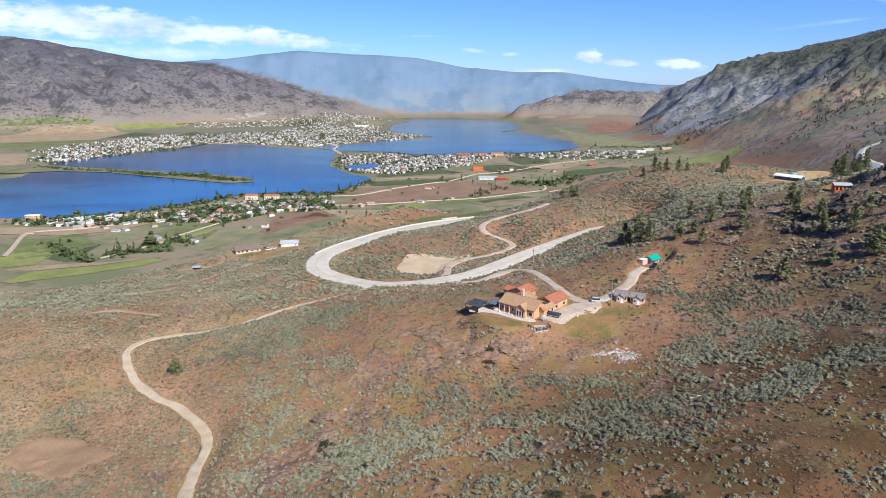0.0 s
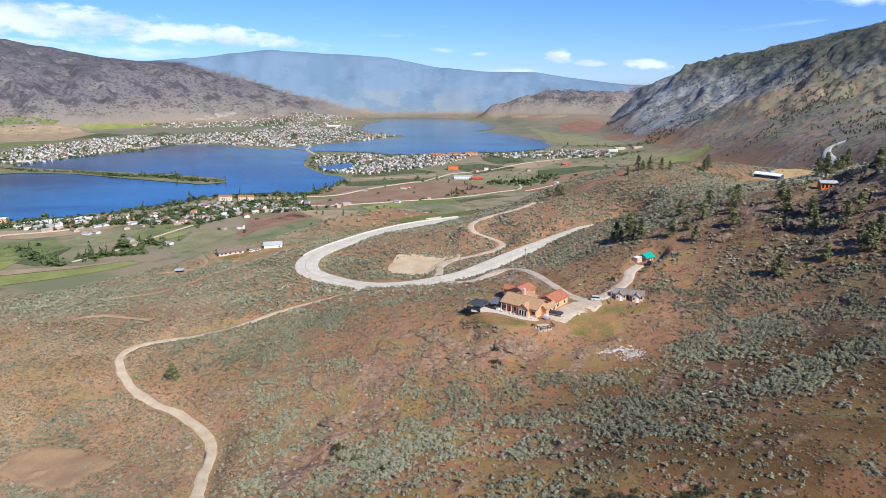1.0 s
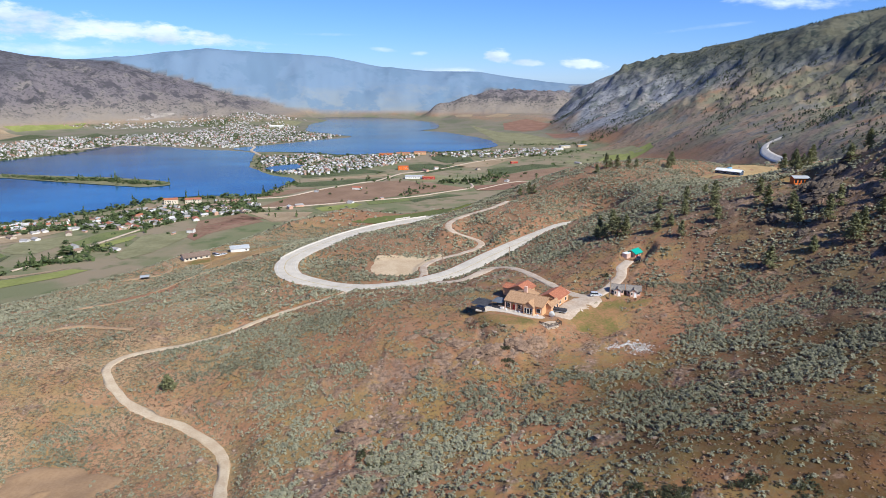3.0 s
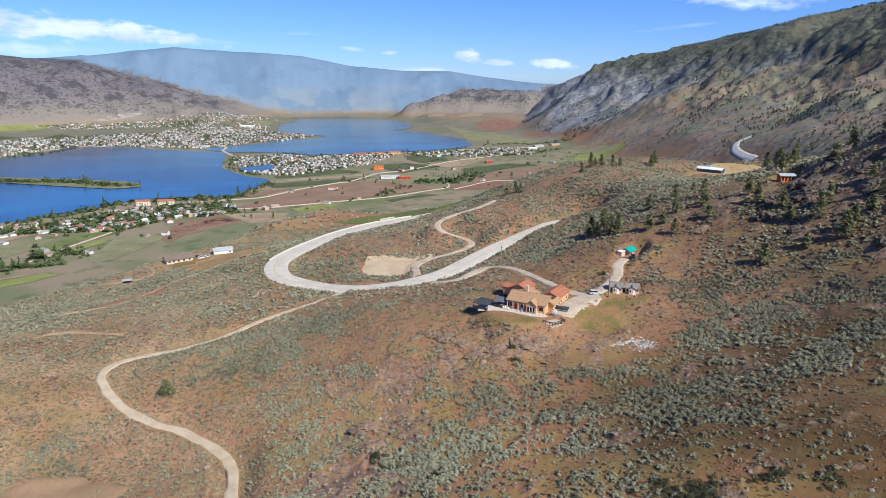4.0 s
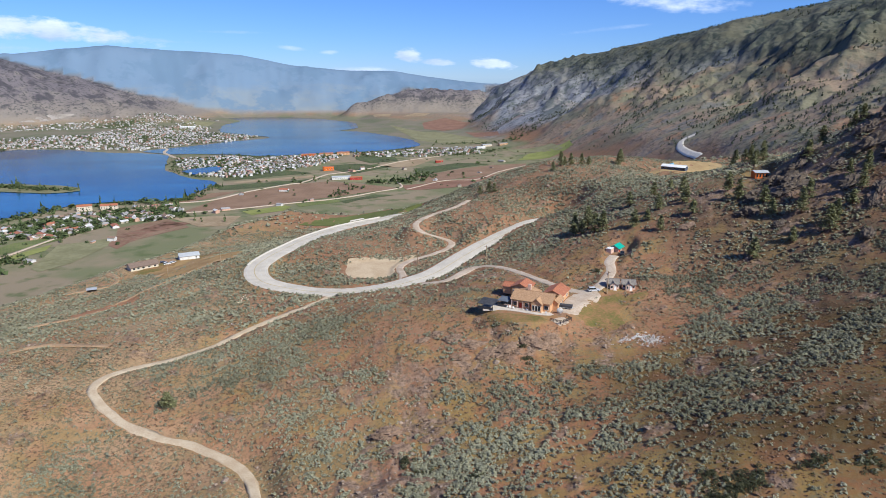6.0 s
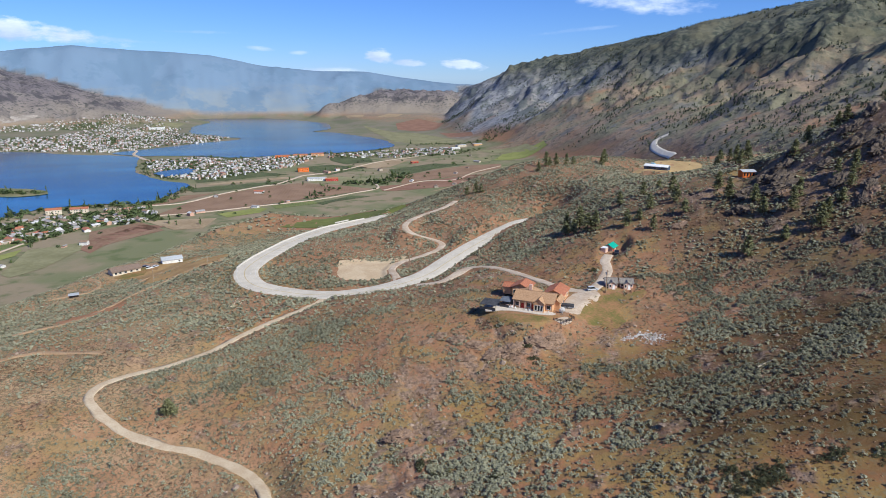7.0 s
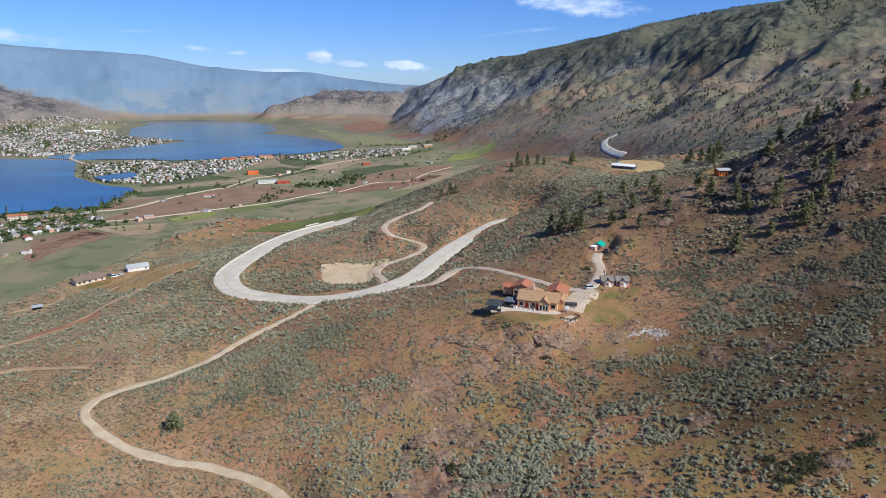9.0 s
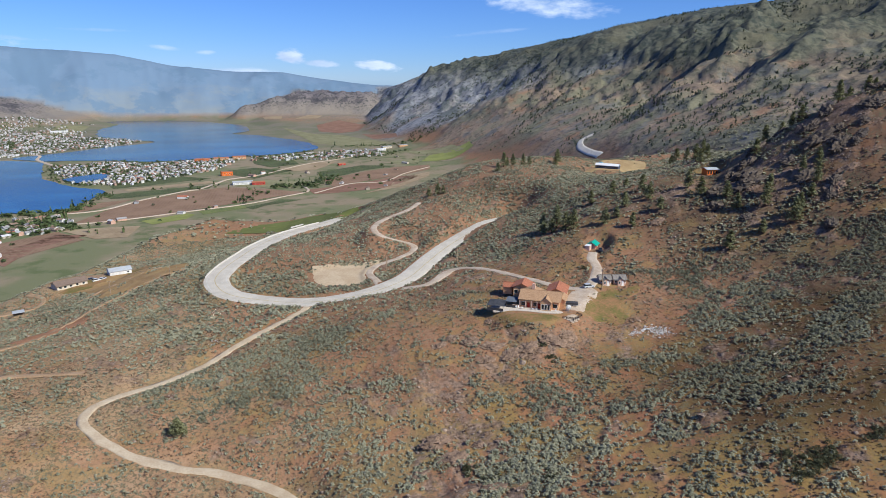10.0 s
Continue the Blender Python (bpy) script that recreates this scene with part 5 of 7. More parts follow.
            block(bm, 0, (b - a).length, -0.03, 0.03, level, level + 0.16)
            bm.transform(Matrix.Translation((a.x, a.y, 0)) @ Matrix.Rotation(ang, 4, "Z"))
            part("rail", bm, DARK_TIMBER, fence)
    flat = [turn @ Vector((x, y, 0)) for x, y in ((10.8, -9.4), (14.6, -10.2), (17.0, -5.4), (14.6, -3.8), (12.4, -6.0))]
    draped("pavement_bed", [(v.x, v.y) for v in flat], GRAVEL, 0.1, "white gravel bed inside the low fence", "gravel bed", wobble=0.3)
    for k, (x, y) in enumerate(((-7.6, -4.6), (-6.6, -4.3), (-5.0, -4.8), (-1.2, -4.5), (0.2, -4.4), (7.4, -4.0))):
        c = yard_thing("patio_chair", x, y, 37 * k, "white plastic garden chair on the patio", "chair", 16.08, "chairs on the patio")
        box_part("seat", (-0.27, 0.27, -0.27, 0.27, 0.4, 0.46), WHITE_METAL, c)
        box_part("backrest", (-0.27, 0.27, 0.22, 0.28, 0.46, 0.95), WHITE_METAL, c)
        for sx in (-0.23, 0.23):
            for sy in (-0.23, 0.23):
                box_part("leg", (sx - 0.03, sx + 0.03, sy - 0.03, sy + 0.03, 0, 0.4), WHITE_METAL, c)


def cottage(x, y, turn, wide, label):
    c = thing_at("cottage", x, y, turn, label, "cottage", "cottages beside the driveway", 16.6)
    w = wide / 2
    wall, roof = gabled(c, -w, w, -1.6, 3.0, 2.2, 3.5, "x", PALE_STUCCO, GREY_SHINGLE, 0.4, "pink stucco wall", "grey shingle roof")
    gabled(c, -1.4, 1.4, -3.2, 0.4, 2.0, 3.0, "y", PALE_STUCCO, GREY_SHINGLE, 0.35, "pink porch gable", "grey shingle porch roof")
    window(wall, "-y", -w + 0.75, 0.8, 0.8, 1.0, -1.6)
    window(wall, "-y", w - 0.75, 0.8, 0.8, 1.0, -1.6)
    window(wall, "-y", -0.75, 0.8, 0.6, 1.0, -3.2)
    box_part("door", (0.15, 1.0, -3.27, -3.18, 0, 1.95), WHITE_WALL, wall, "white door")
    box_part("step", (-0.1, 1.3, -4.0, -3.25, -0.3, 0.12), CONCRETE, c)


def vehicle(name, x, y, turn, colour, long, wide, high, label, kind="car"):
    v = thing_at(name, x, y, turn, label, kind)
    m = car_paint(name + "_paint", colour)
    l, w, b = long / 2, wide / 2, high * 0.56
    bm = bmesh.new()
    hood = 0.25 * high + 0.3
    if kind == "pickup truck":
        outline = [(-l, 0.32), (l, 0.32), (l, hood), (l * 0.42, b), (-l, b)]
    else:
        outline = [(-l, 0.32), (l, 0.32), (l, hood), (l * 0.45, b), (-l * 0.98, b)]
    prism(bm, outline, "y", -w, w)
    bmesh.ops.recalc_face_normals(bm, faces=bm.faces[:])
    bmesh.ops.bevel(bm, geom=bm.edges[:], offset=0.07, segments=2, affect="EDGES")
    body = part("body", bm, m, v)
    back = -l * 0.12 if kind == "pickup truck" else -l * 0.93
    bm = bmesh.new()
    prism(bm, [(back, b - 0.05), (l * 0.45, b - 0.05), (l * 0.18, high - 0.08), (back + 0.25, high - 0.08)], "y", -w * 0.9, w * 0.9)
    bmesh.ops.recalc_face_normals(bm, faces=bm.faces[:])
    part("glasshouse", bm, GLASS, v, "dark tinted windows")
    bm = bmesh.new()
    block(bm, back + 0.22, l * 0.2, -w * 0.88, w * 0.88, high - 0.1, high)
    bmesh.ops.bevel(bm, geom=bm.edges[:], offset=0.04, segments=1, affect="EDGES")
    part("roof", bm, m, v)
    for sx in (-0.6, 0.62):
        for sy in (-1, 1):
            bm = bmesh.new()
            bmesh.ops.create_cone(bm, cap_ends=True, segments=16, radius1=0.34, radius2=0.34, depth=0.22, matrix=pose(sx * l, sy * (w - 0.1), 0.34, 90))
            wheel = part("wheel", bm, TYRE, v)
            bm = bmesh.new()
            bmesh.ops.create_cone(bm, cap_ends=True, segments=12, radius1=0.19, radius2=0.19, depth=0.24, matrix=pose(sx * l, sy * (w - 0.1), 0.34, 90))
            part("rim", bm, STEEL, wheel)
    for sy in (-0.75, 0.75):
        box_part("headlight", (l - 0.06, l + 0.02, sy * w - 0.16, sy * w + 0.16, hood - 0.22, hood - 0.08), WHITE_METAL, v)
    return v


def utility_pole(x, y, tall, turn, transformer=False):
    p = thing_at("utility_pole", x, y, turn, "weathered timber utility pole with a crossarm", "utility pole", "utility poles along the road")
    bm = bmesh.new()
    bmesh.ops.create_cone(bm, cap_ends=True, segments=10, radius1=0.22, radius2=0.15, depth=tall + 0.6, matrix=pose(0, 0, (tall - 0.6) / 2))
    part("pole", bm, POLE_WOOD, p)
    arm = box_part("crossarm", (-1.1, 1.1, -0.14, -0.02, tall - 0.75, tall - 0.6), TIMBER, p)
    for k in (-0.95, 0.0, 0.95):
        bm = bmesh.new()
        bmesh.ops.create_cone(bm, cap_ends=True, segments=8, radius1=0.07, radius2=0.04, depth=0.22, matrix=pose(k, -0.08, tall - 0.49))
        part("insulator", bm, WHITE_METAL, arm)
    if transformer:
        bm = bmesh.new()
        bmesh.ops.create_cone(bm, cap_ends=True, segments=12, radius1=0.25, radius2=0.25, depth=0.8, matrix=pose(0, 0.42, tall - 1.4))
        part("transformer", bm, STEEL, p)


def outbuildings():
    cottage(69.3, 243.4, -22, 4.8, "small pink stucco cottage with a grey shingle roof")
    cottage(75.0, 241.0, -22, 5.2, "pink stucco cottage with a grey gabled porch")
    f = thing_at("trellis", 80.5, 244.5, -22, "thin dark wire trellis frame behind the cottages", "trellis")
    for i in range(4):
        for j in range(3):
            box_part("post", (-4 + 2.6 * i - 0.05, -4 + 2.6 * i + 0.05, -2.4 + 2.4 * j - 0.05, -2.4 + 2.4 * j + 0.05, -0.3, 2.2), DARK_TIMBER, f)
    for j in range(3):
        box_part("beam", (-4.1, 3.9, -2.45 + 2.4 * j, -2.35 + 2.4 * j, 2.2, 2.3), DARK_TIMBER, f)
    for i in range(7):
        box_part("slat", (-4.0 + 1.3 * i - 0.03, -4.0 + 1.3 * i + 0.03, -2.6, 2.6, 2.3, 2.36), DARK_TIMBER, f)
    s = thing_at("shed", 94.6, 282.0, 38, "open pink shed with a teal metal roof", "shed", z=20.3)
    wall, roof = gabled(s, -2.6, 2.6, 0.2, 4.0, 2.3, 3.4, "x", PALE_STUCCO, TEAL_METAL, 0.8, "pink wall", "bright teal metal roof")
    box_part("door", (-2.0, -0.2, 0.12, 0.24, 0, 2.0), RED_PAINT, wall, "dark red doors")
    for x in (-2.5, 0, 2.5):
        box_part("post", (x - 0.08, x + 0.08, -0.75, -0.6, -0.2, 2.0), TIMBER, s)
    w = thing_at("storage_container", 88.4, 281.0, 38, "white storage container with a pink side", "container", z=20.25)
    box_part("body", (-1.8, 1.8, -1.2, 1.2, 0.12, 2.5), PALE_STUCCO, w)
    box_part("roof", (-1.9, 1.9, -1.3, 1.3, 2.5, 2.62), WHITE_METAL, w, "white flat roof")
    box_part("door", (1.79, 1.86, -0.9, 0.9, 0.2, 2.3), WHITE_WALL, w)
    box_part("skid", (-1.7, 1.7, -1.0, 1.0, 0, 0.12), TIMBER, w)
    vehicle("pickup_truck", 92.0, 276.0, 60, (0.02, 0.022, 0.03), 5.4, 1.95, 1.85, "black pickup truck parked before the shed", "pickup truck")
    vehicle("sport_utility_car", 59.6, 241.2, -10, (0.55, 0.56, 0.57), 4.7, 1.9, 1.75, "silver sport utility car parked in the yard", "car")
    # further up the slope
    o = thing_at("cabin", 182.5, 299.0, -14, "bright orange timber cabin with a grey metal roof", "cabin", z=49.9)
    wall, roof = gabled(o, -3.6, 3.0, -2.6, 2.6, 3.2, 3.9, "x", ORANGE_WALL, GREY_METAL, 0.6, "orange boarded wall", "grey metal roof")
    for x in (-2.7, -1.1, 0.5, 2.1):
        window(wall, "-y", x, 0.9, 0.8, 1.5, -2.6, DARK_TIMBER)
    box_part("lean_to", (3.2, 5.0, -2.0, 2.0, -0.4, 2.0), DARK_TIMBER, o, "dark timber lean-to")
    for k in range(5):
        box_part("deck_post", (-3.5 + 1.6 * k - 0.07, -3.5 + 1.6 * k + 0.07, -3.7, -3.55, -1.2, 0.9), TIMBER, o)
    box_part("deck", (-3.6, 3.1, -3.8, -2.6, -0.15, 0.02), TIMBER, o)
    g = thing_at("long_shed", 247.5, 469, -55, "long low shed with a white roof and dark open side", "shed", z=29.7)
    wall, roof = gabled(g, -9.5, 9.5, -3.0, 3.0, 2.6, 3.9, "x", paint("dark_blue_siding", (0.06, 0.08, 0.12)), WHITE_METAL, 0.5, "dark blue wall", "white metal roof")
    for k in range(6):
        window(wall, "-y", -8 + 3.2 * k, 1.0, 1.6, 0.9, -3.0)
    b = thing_at("water_tank", 271, 508, 0, "pale blue plastic water tank", "tank")
    bm = bmesh.new()
    bmesh.ops.create_cone(bm, cap_ends=True, segments=20, radius1=2.0, radius2=1.9, depth=1.8, matrix=pose(0, 0, 0.8))
    part("body", bm, paint("pale_blue_plastic", (0.25, 0.5, 0.68)), b)
    bm = bmesh.new()
    bmesh.ops.create_cone(bm, cap_ends=True, segments=14, radius1=0.5, radius2=0.4, depth=0.25, matrix=pose(0, 0, 1.8))
    part("lid", bm, paint("blue_lid", (0.2, 0.42, 0.6)), b)
    # the neighbouring homestead below the road
    n = thing_at("farmhouse", -155, 507, 28, "long cream bungalow with a hipped brown roof", "house", z=-33.2)
    wall, roof = gabled(n, -10, 9, -4.5, 4.5, 2.8, 4.8, "x", CREAM_WALL, BROWN_SHINGLE, 0.7, "cream wall", "brown shingle roof")
    for x in (-8, -5, -1.5, 2.5, 6.5):
        window(wall, "-y", x, 0.9, 1.5, 1.2, -4.5)
    window(wall, "+x", 0, 0.9, 1.5, 1.2, 9)
    g = thing_at("garage", -126, 525, 14, "white garage with a grey roof", "garage", z=-33.0)
    wall, roof = gabled(g, -7, 7, -4, 4, 3.0, 4.6, "x", WHITE_WALL, GREY_METAL, 0.5, "white wall", "grey metal roof")
    for x in (-4, 0.5):
        box_part("garage_door", (x - 1.5, x + 1.5, -4.08, -3.97, 0, 2.5), paint("pale_garage_door", (0.66, 0.64, 0.6)), wall)
    window(wall, "-y", 4.8, 1.1, 1.2, 1.0, -4)
    vehicle("van", -140, 512, 30, (0.72, 0.72, 0.70), 5.0, 1.95, 2.0, "white van parked at the farmhouse", "van")
    vehicle("saloon_car", -136, 515, 40, (0.6, 0.6, 0.6), 4.6, 1.8, 1.5, "silver car parked at the farmhouse", "car")
    vehicle("saloon_car", -143, 517, 30, (0.05, 0.05, 0.06), 4.6, 1.8, 1.5, "black car parked at the farmhouse", "car")
    s = thing_at("shelter", -177.6, 456, 12, "small open shelter with a pale metal roof", "shelter", z=-33.2)
    bm = bmesh.new()
    prism(bm, [(-2.2, 1.9), (2.2, 2.3), (2.2, 2.4), (-2.2, 2.0)], "x", -3, 3)
    bmesh.ops.recalc_face_normals(bm, faces=bm.faces[:])
    part("roof", bm, GREY_METAL, s)
    for x in (-2.7, 2.7):
        for y in (-1.9, 1.9):
            box_part("post", (x - 0.08, x + 0.08, y - 0.08, y + 0.08, -0.3, 2.1 + 0.08 * y), TIMBER, s)
    box_part("back_wall", (-2.8, 2.8, 1.85, 1.95, -0.3, 2.2), TIMBER, s)
    for x, y, tall, turn, box in ((64.1, 238.4, 9.4, 20, True), (49, 345, 8.5, -40, False), (15, 366, 8.5, -30, False), (-96, 424, 8.5, 10, False), (-128, 432, 8.5, 30, False), (92, 425, 8.0, -20, False)):
        utility_pole(x, y, tall, turn, box)


def road_furniture():
    """Concrete barriers along the outside of the bend, and the worn lane lines."""
    line = HIGHWAY
    d = np.gradient(line[:, :2], axis=0)
    d /= np.linalg.norm(d, axis=1)[:, None]
    side = np.stack([d[:, 1], -d[:, 0]], 1)
    dist = np.concatenate([[0], np.cumsum(np.linalg.norm(np.diff(line[:, :2], axis=0), axis=1))])

    def on(s, off):
        return np.array([np.interp(s, dist, line[:, 0]) + np.interp(s, dist, side[:, 0]) * off, np.interp(s, dist, line[:, 1]) + np.interp(s, dist, side[:, 1]) * off, np.interp(s, dist, line[:, 2])])
    bm = bmesh.new()
    prism(bm, [(-0.3, -0.2), (0.3, -0.2), (0.3, 0.1), (0.12, 0.35), (0.09, 0.82), (-0.09, 0.82), (-0.12, 0.35), (-0.3, 0.1)], "x", -1.22, 1.22)
    bmesh.ops.recalc_face_normals(bm, faces=bm.faces[:])
    me = bpy.data.meshes.new("road_barrier")
    bm.to_mesh(me)
    bm.free()
    me.materials.append(grainy("barrier_concrete", (0.62, 0.58, 0.52), (0.48, 0.44, 0.39), 0.3, 0.9, 0.01))
    outer = 6.6
    for lo, hi, off in ((44, 246, outer), (60, 78, outer + 5.5)):
        for s in np.arange(lo, hi, 2.5):
            a, b = on(s - 1.2, off), on(s + 1.2, off)
            ob = new("road_barrier", me)
            c = (a + b) / 2
            ob.matrix_basis = Matrix.Translation((c[0], c[1], c[2] + 0.12)) @ Matrix.Rotation(math.atan2(b[1] - a[1], b[0] - a[0]), 4, "Z")
            tagged(ob, "pale concrete road barrier along the bend's edge", "road barrier", "barriers along the bend")
    white, yellow = paint("worn_white_line", (0.56, 0.53, 0.48)), paint("worn_yellow_line", (0.47, 0.37, 0.20))
    for name, off, wide, dash, gap, mat, label in (("trim_edge_line", 5.3, 0.16, 6, 0, white, "worn white edge line"), ("trim_edge_line", -4.7, 0.16, 6, 0, white, "worn white edge line"), ("trim_centre_line", 1.2, 0.22, 6, 0, yellow, "worn yellow centre line"), ("trim_lane_line", -2.2, 0.2, 3, 6, white, "worn white dashed lane line")):
        verts, faces = [], []
        s = 2.0
        while s + dash < dist[-1] - 2:
            for k in range(3):
                u, v = s + dash * k / 3, s + dash * (k + 1) / 3
                i = len(verts)
                verts += [tuple(on(u, off - wide) + (0, 0, 0.19)), tuple(on(u, off + wide) + (0, 0, 0.19)), tuple(on(v, off + wide) + (0, 0, 0.19)), tuple(on(v, off - wide) + (0, 0, 0.19))]
                faces.append((i, i + 1, i + 2, i + 3))
            s += dash + gap
        tagged(mesh_from(name, verts, faces, mat), label, "road marking", kind="structure")


def draped(name, outline, mat, lift, label, category, wobble=1.5):
    """A patch of other ground laid over the land, with an uneven edge."""
    line = curve_through([(x, y, 0) for x, y in outline + [outline[0]]], 2.0 if wobble else 12)[:-1]
    w = wobble * fractal(line[:, 0], line[:, 1], 7, 3, 55) if wobble else 0 * line[:, 0]
    c = line[:, :2].mean(0)
    out = line[:, :2] + (line[:, :2] - c) / np.linalg.norm(line[:, :2] - c, axis=1)[:, None] * w[:, None]
    rings, n = 9, len(out)
    pts = np.concatenate([c + (out - c) * (k / rings) for k in range(1, rings + 1)] + [c[None]])
    z = land(pts[:, 0], pts[:, 1]) + lift
    z[(rings - 1) * n: rings * n] -= lift + 0.15
    faces = [(k * n + i, k * n + (i + 1) % n, (k + 1) * n + (i + 1) % n, (k + 1) * n + i) for k in range(rings - 1) for i in range(n)]
    ob = mesh_from(name, np.column_stack([pts, z]), faces, mat)
    bm = bmesh.new()
    bm.from_mesh(ob.data)
    bm.verts.ensure_lookup_table()
    for i in range(n):
        bm.faces.new((bm.verts[rings * n], bm.verts[i], bm.verts[(i + 1) % n]))
    bmesh.ops.recalc_face_normals(bm, faces=bm.faces[:])
    if sum(f.normal.z for f in bm.faces) < 0:
        bmesh.ops.reverse_faces(bm, faces=bm.faces[:])
    for f in bm.faces:
        f.smooth = True
    bm.to_mesh(ob.data)
    bm.free()
    return tagged(ob, label, category, kind="structure")


SAND = grainy("pale_sand", (0.53, 0.415, 0.275), (0.43, 0.315, 0.195), 1.0, 0.95, 0.04, (0.38, 0.27, 0.16))
RED_EARTH = grainy("bare_red_earth", (0.36, 0.19, 0.10), (0.27, 0.13, 0.065), 1.0, 0.95, 0.06)
main_house()
outbuildings()
road_furniture()
draped("pavement_pad", [(-28, 358), (-25, 376), (-22, 390), (-8, 391), (8, 386), (20, 382), (9, 373), (2, 364), (-2, 350), (-15, 349)], SAND, 0.14, "bare levelled sand pad inside the hairpin bend", "sand pad")
draped("ground_lawn", [(11, 230), (20, 226), (29, 220), (27, 216), (17, 219), (9, 225)], LAWN, 0.12, "dry green lawn strip before the patio", "lawn", wobble=1.0)
draped("ground_grass", [(45, 226), (53, 233), (64, 236), (80, 235), (78, 230), (62, 224), (58, 212), (48, 210), (42, 216)], LAWN, 0.12, "patchy green lawn with bare red earth", "lawn", wobble=2.5)
draped("ground_clearing", [(-171, 378), (-158, 384), (-140, 392), (-136, 378), (-150, 370), (-166, 370)], RED_EARTH, 0.45, "bare orange earth clearing on the slope", "bare earth")
draped("ground_farmyard", [(-162, 492), (-150, 488), (-125, 500), (-100, 512), (-92, 528), (-112, 534), (-135, 520), (-150, 514)], LAWN, 0.35, "dry grass round the farmhouse", "grass", wobble=2)
draped("pavement_farmyard", [(-146, 507), (-136, 503), (-118, 514), (-113, 521), (-128, 519), (-140, 520)], CONCRETE, 0.28, "pale farmyard paving between the buildings", "yard", wobble=0.6)
draped("ground_flat", OPEN_GROUND[4], grainy("straw_grass", (0.40, 0.29, 0.14), (0.30, 0.20, 0.095), 1.2, 0.95, 0.05), 0.2, "straw-coloured flat behind the long shed", "dry grass", wobble=3)
draped("ground_sand", [(-140, 186), (-139, 197), (-124, 197), (-104, 187), (-108, 176), (-118, 172)], grainy("bare_tan_earth", (0.33, 0.215, 0.12), (0.27, 0.17, 0.092), 1.0, 0.95, 0.05), 0.4, "bare tan earth among the sagebrush", "bare earth", wobble=3)
draped("ground_ochre", OPEN_GROUND[0], grainy("ochre_grass", (0.36, 0.235, 0.10), (0.28, 0.17, 0.07), 1.2, 0.95, 0.05), 0.55, "ochre dry grass slope below the farmyard", "dry grass", wobble=4)


def outcrop(x, y, size, seed, label, tall=1.0, mat=None):
    """A half-buried mass of cracked, ledged rock."""
    bm = bmesh.new()
    bmesh.ops.create_icosphere(bm, subdivisions=4, radius=1.0)
    r = random.Random(seed)
    shift = Vector((seed * 7.3, seed * 3.1, 0))
    sx, sy, sz = size * r.uniform(0.45, 0.65), size * r.uniform(0.3, 0.45), size * r.uniform(0.11, 0.17) * tall
    tilt = Matrix.Rotation(r.uniform(-0.5, 0.5), 3, "X") @ Matrix.Rotation(r.uniform(0, 6.28), 3, "Z")
    for v in bm.verts:
        n = v.co.normalized()
        big = noise.noise(n * 1.3 + shift)
        ledge = math.floor((tilt @ n).z * 5 + 2.5 * noise.noise(n * 2 + shift)) * 0.05
        crack = abs(noise.noise(n * 3.3 + shift)) * 0.45
        rough = 0.26 * noise.noise(n * 7 + shift) + 0.16 * noise.noise(n * 17 + shift)
        k = 0.75 + 0.4 * big + ledge + crack + rough
        v.co = Vector((n.x * sx * k, n.y * sy * k, n.z * sz * k))
    bmesh.ops.recalc_face_normals(bm, faces=bm.faces[:])
    me = bpy.data.meshes.new("rock_outcrop")
    bm.to_mesh(me)
    bm.free()
    me.materials.append(mat or CRAG_ROCK)
    ob = new("rock_outcrop", me)
    across = [ground_at(x + dx, y + dy) for dx, dy in ((-4, 0), (4, 0), (0, -4), (0, 4))]
    lie = Vector((across[0] - across[1], across[2] - across[3], 8.0)).normalized()
    ob.matrix_basis = Matrix.Translation((x, y, ground_at(x, y) - 0.055 * size)) @ Vector((0, 0, 1)).rotation_difference(lie).to_matrix().to_4x4() @ Matrix.Rotation(r.uniform(-0.6, 0.6), 4, "Z")
    tagged(ob, label, "rock outcrop", "rock outcrops on the slope")


SLOPE_ROCK = grainy("grey_slope_rock", (0.16, 0.125, 0.095), (0.06, 0.046, 0.036), 0.45, 0.95, 0.18, (0.22, 0.165, 0.12))
CRAG_ROCK = grainy("streaked_brown_rock", (0.30, 0.20, 0.135), (0.12, 0.078, 0.052), 0.35, 0.95, 0.15, (0.37, 0.265, 0.185))
for i, (x, y, size) in enumerate(((20, 209, 10), (27, 210, 7), (11, 209, 8), (4, 209, 7), (0, 216, 8), (-4, 223, 7), (-9, 229, 6), (-15, 227, 5), (-5, 210, 5), (-36, 184, 7),
                                  (-35, 174, 8), (-26, 176, 5), (-32, 157, 7), (-45, 174, 6), (7, 232, 4), (158, 250, 8), (173, 236, 10), (168, 244, 7), (169, 216, 10), (179, 219, 8), (121, 271, 7))):
    outcrop(x, y, size * 1.15, i + 3, "cracked brown-grey rock outcrop half buried in the slope")

crags = random.Random(17)
for i in range(46):
    x, y = crags.uniform(140, 240), crags.uniform(200, 300)
    if 0.45 * (x - 150) + 200 < y < 0.2 * x + 242 and math.hypot(x - 182, y - 300) > 14:
        outcrop(x, y, crags.uniform(6, 13), i + 60, "dark grey craggy rock outcrop on the steep slope", 1.7, SLOPE_ROCK)


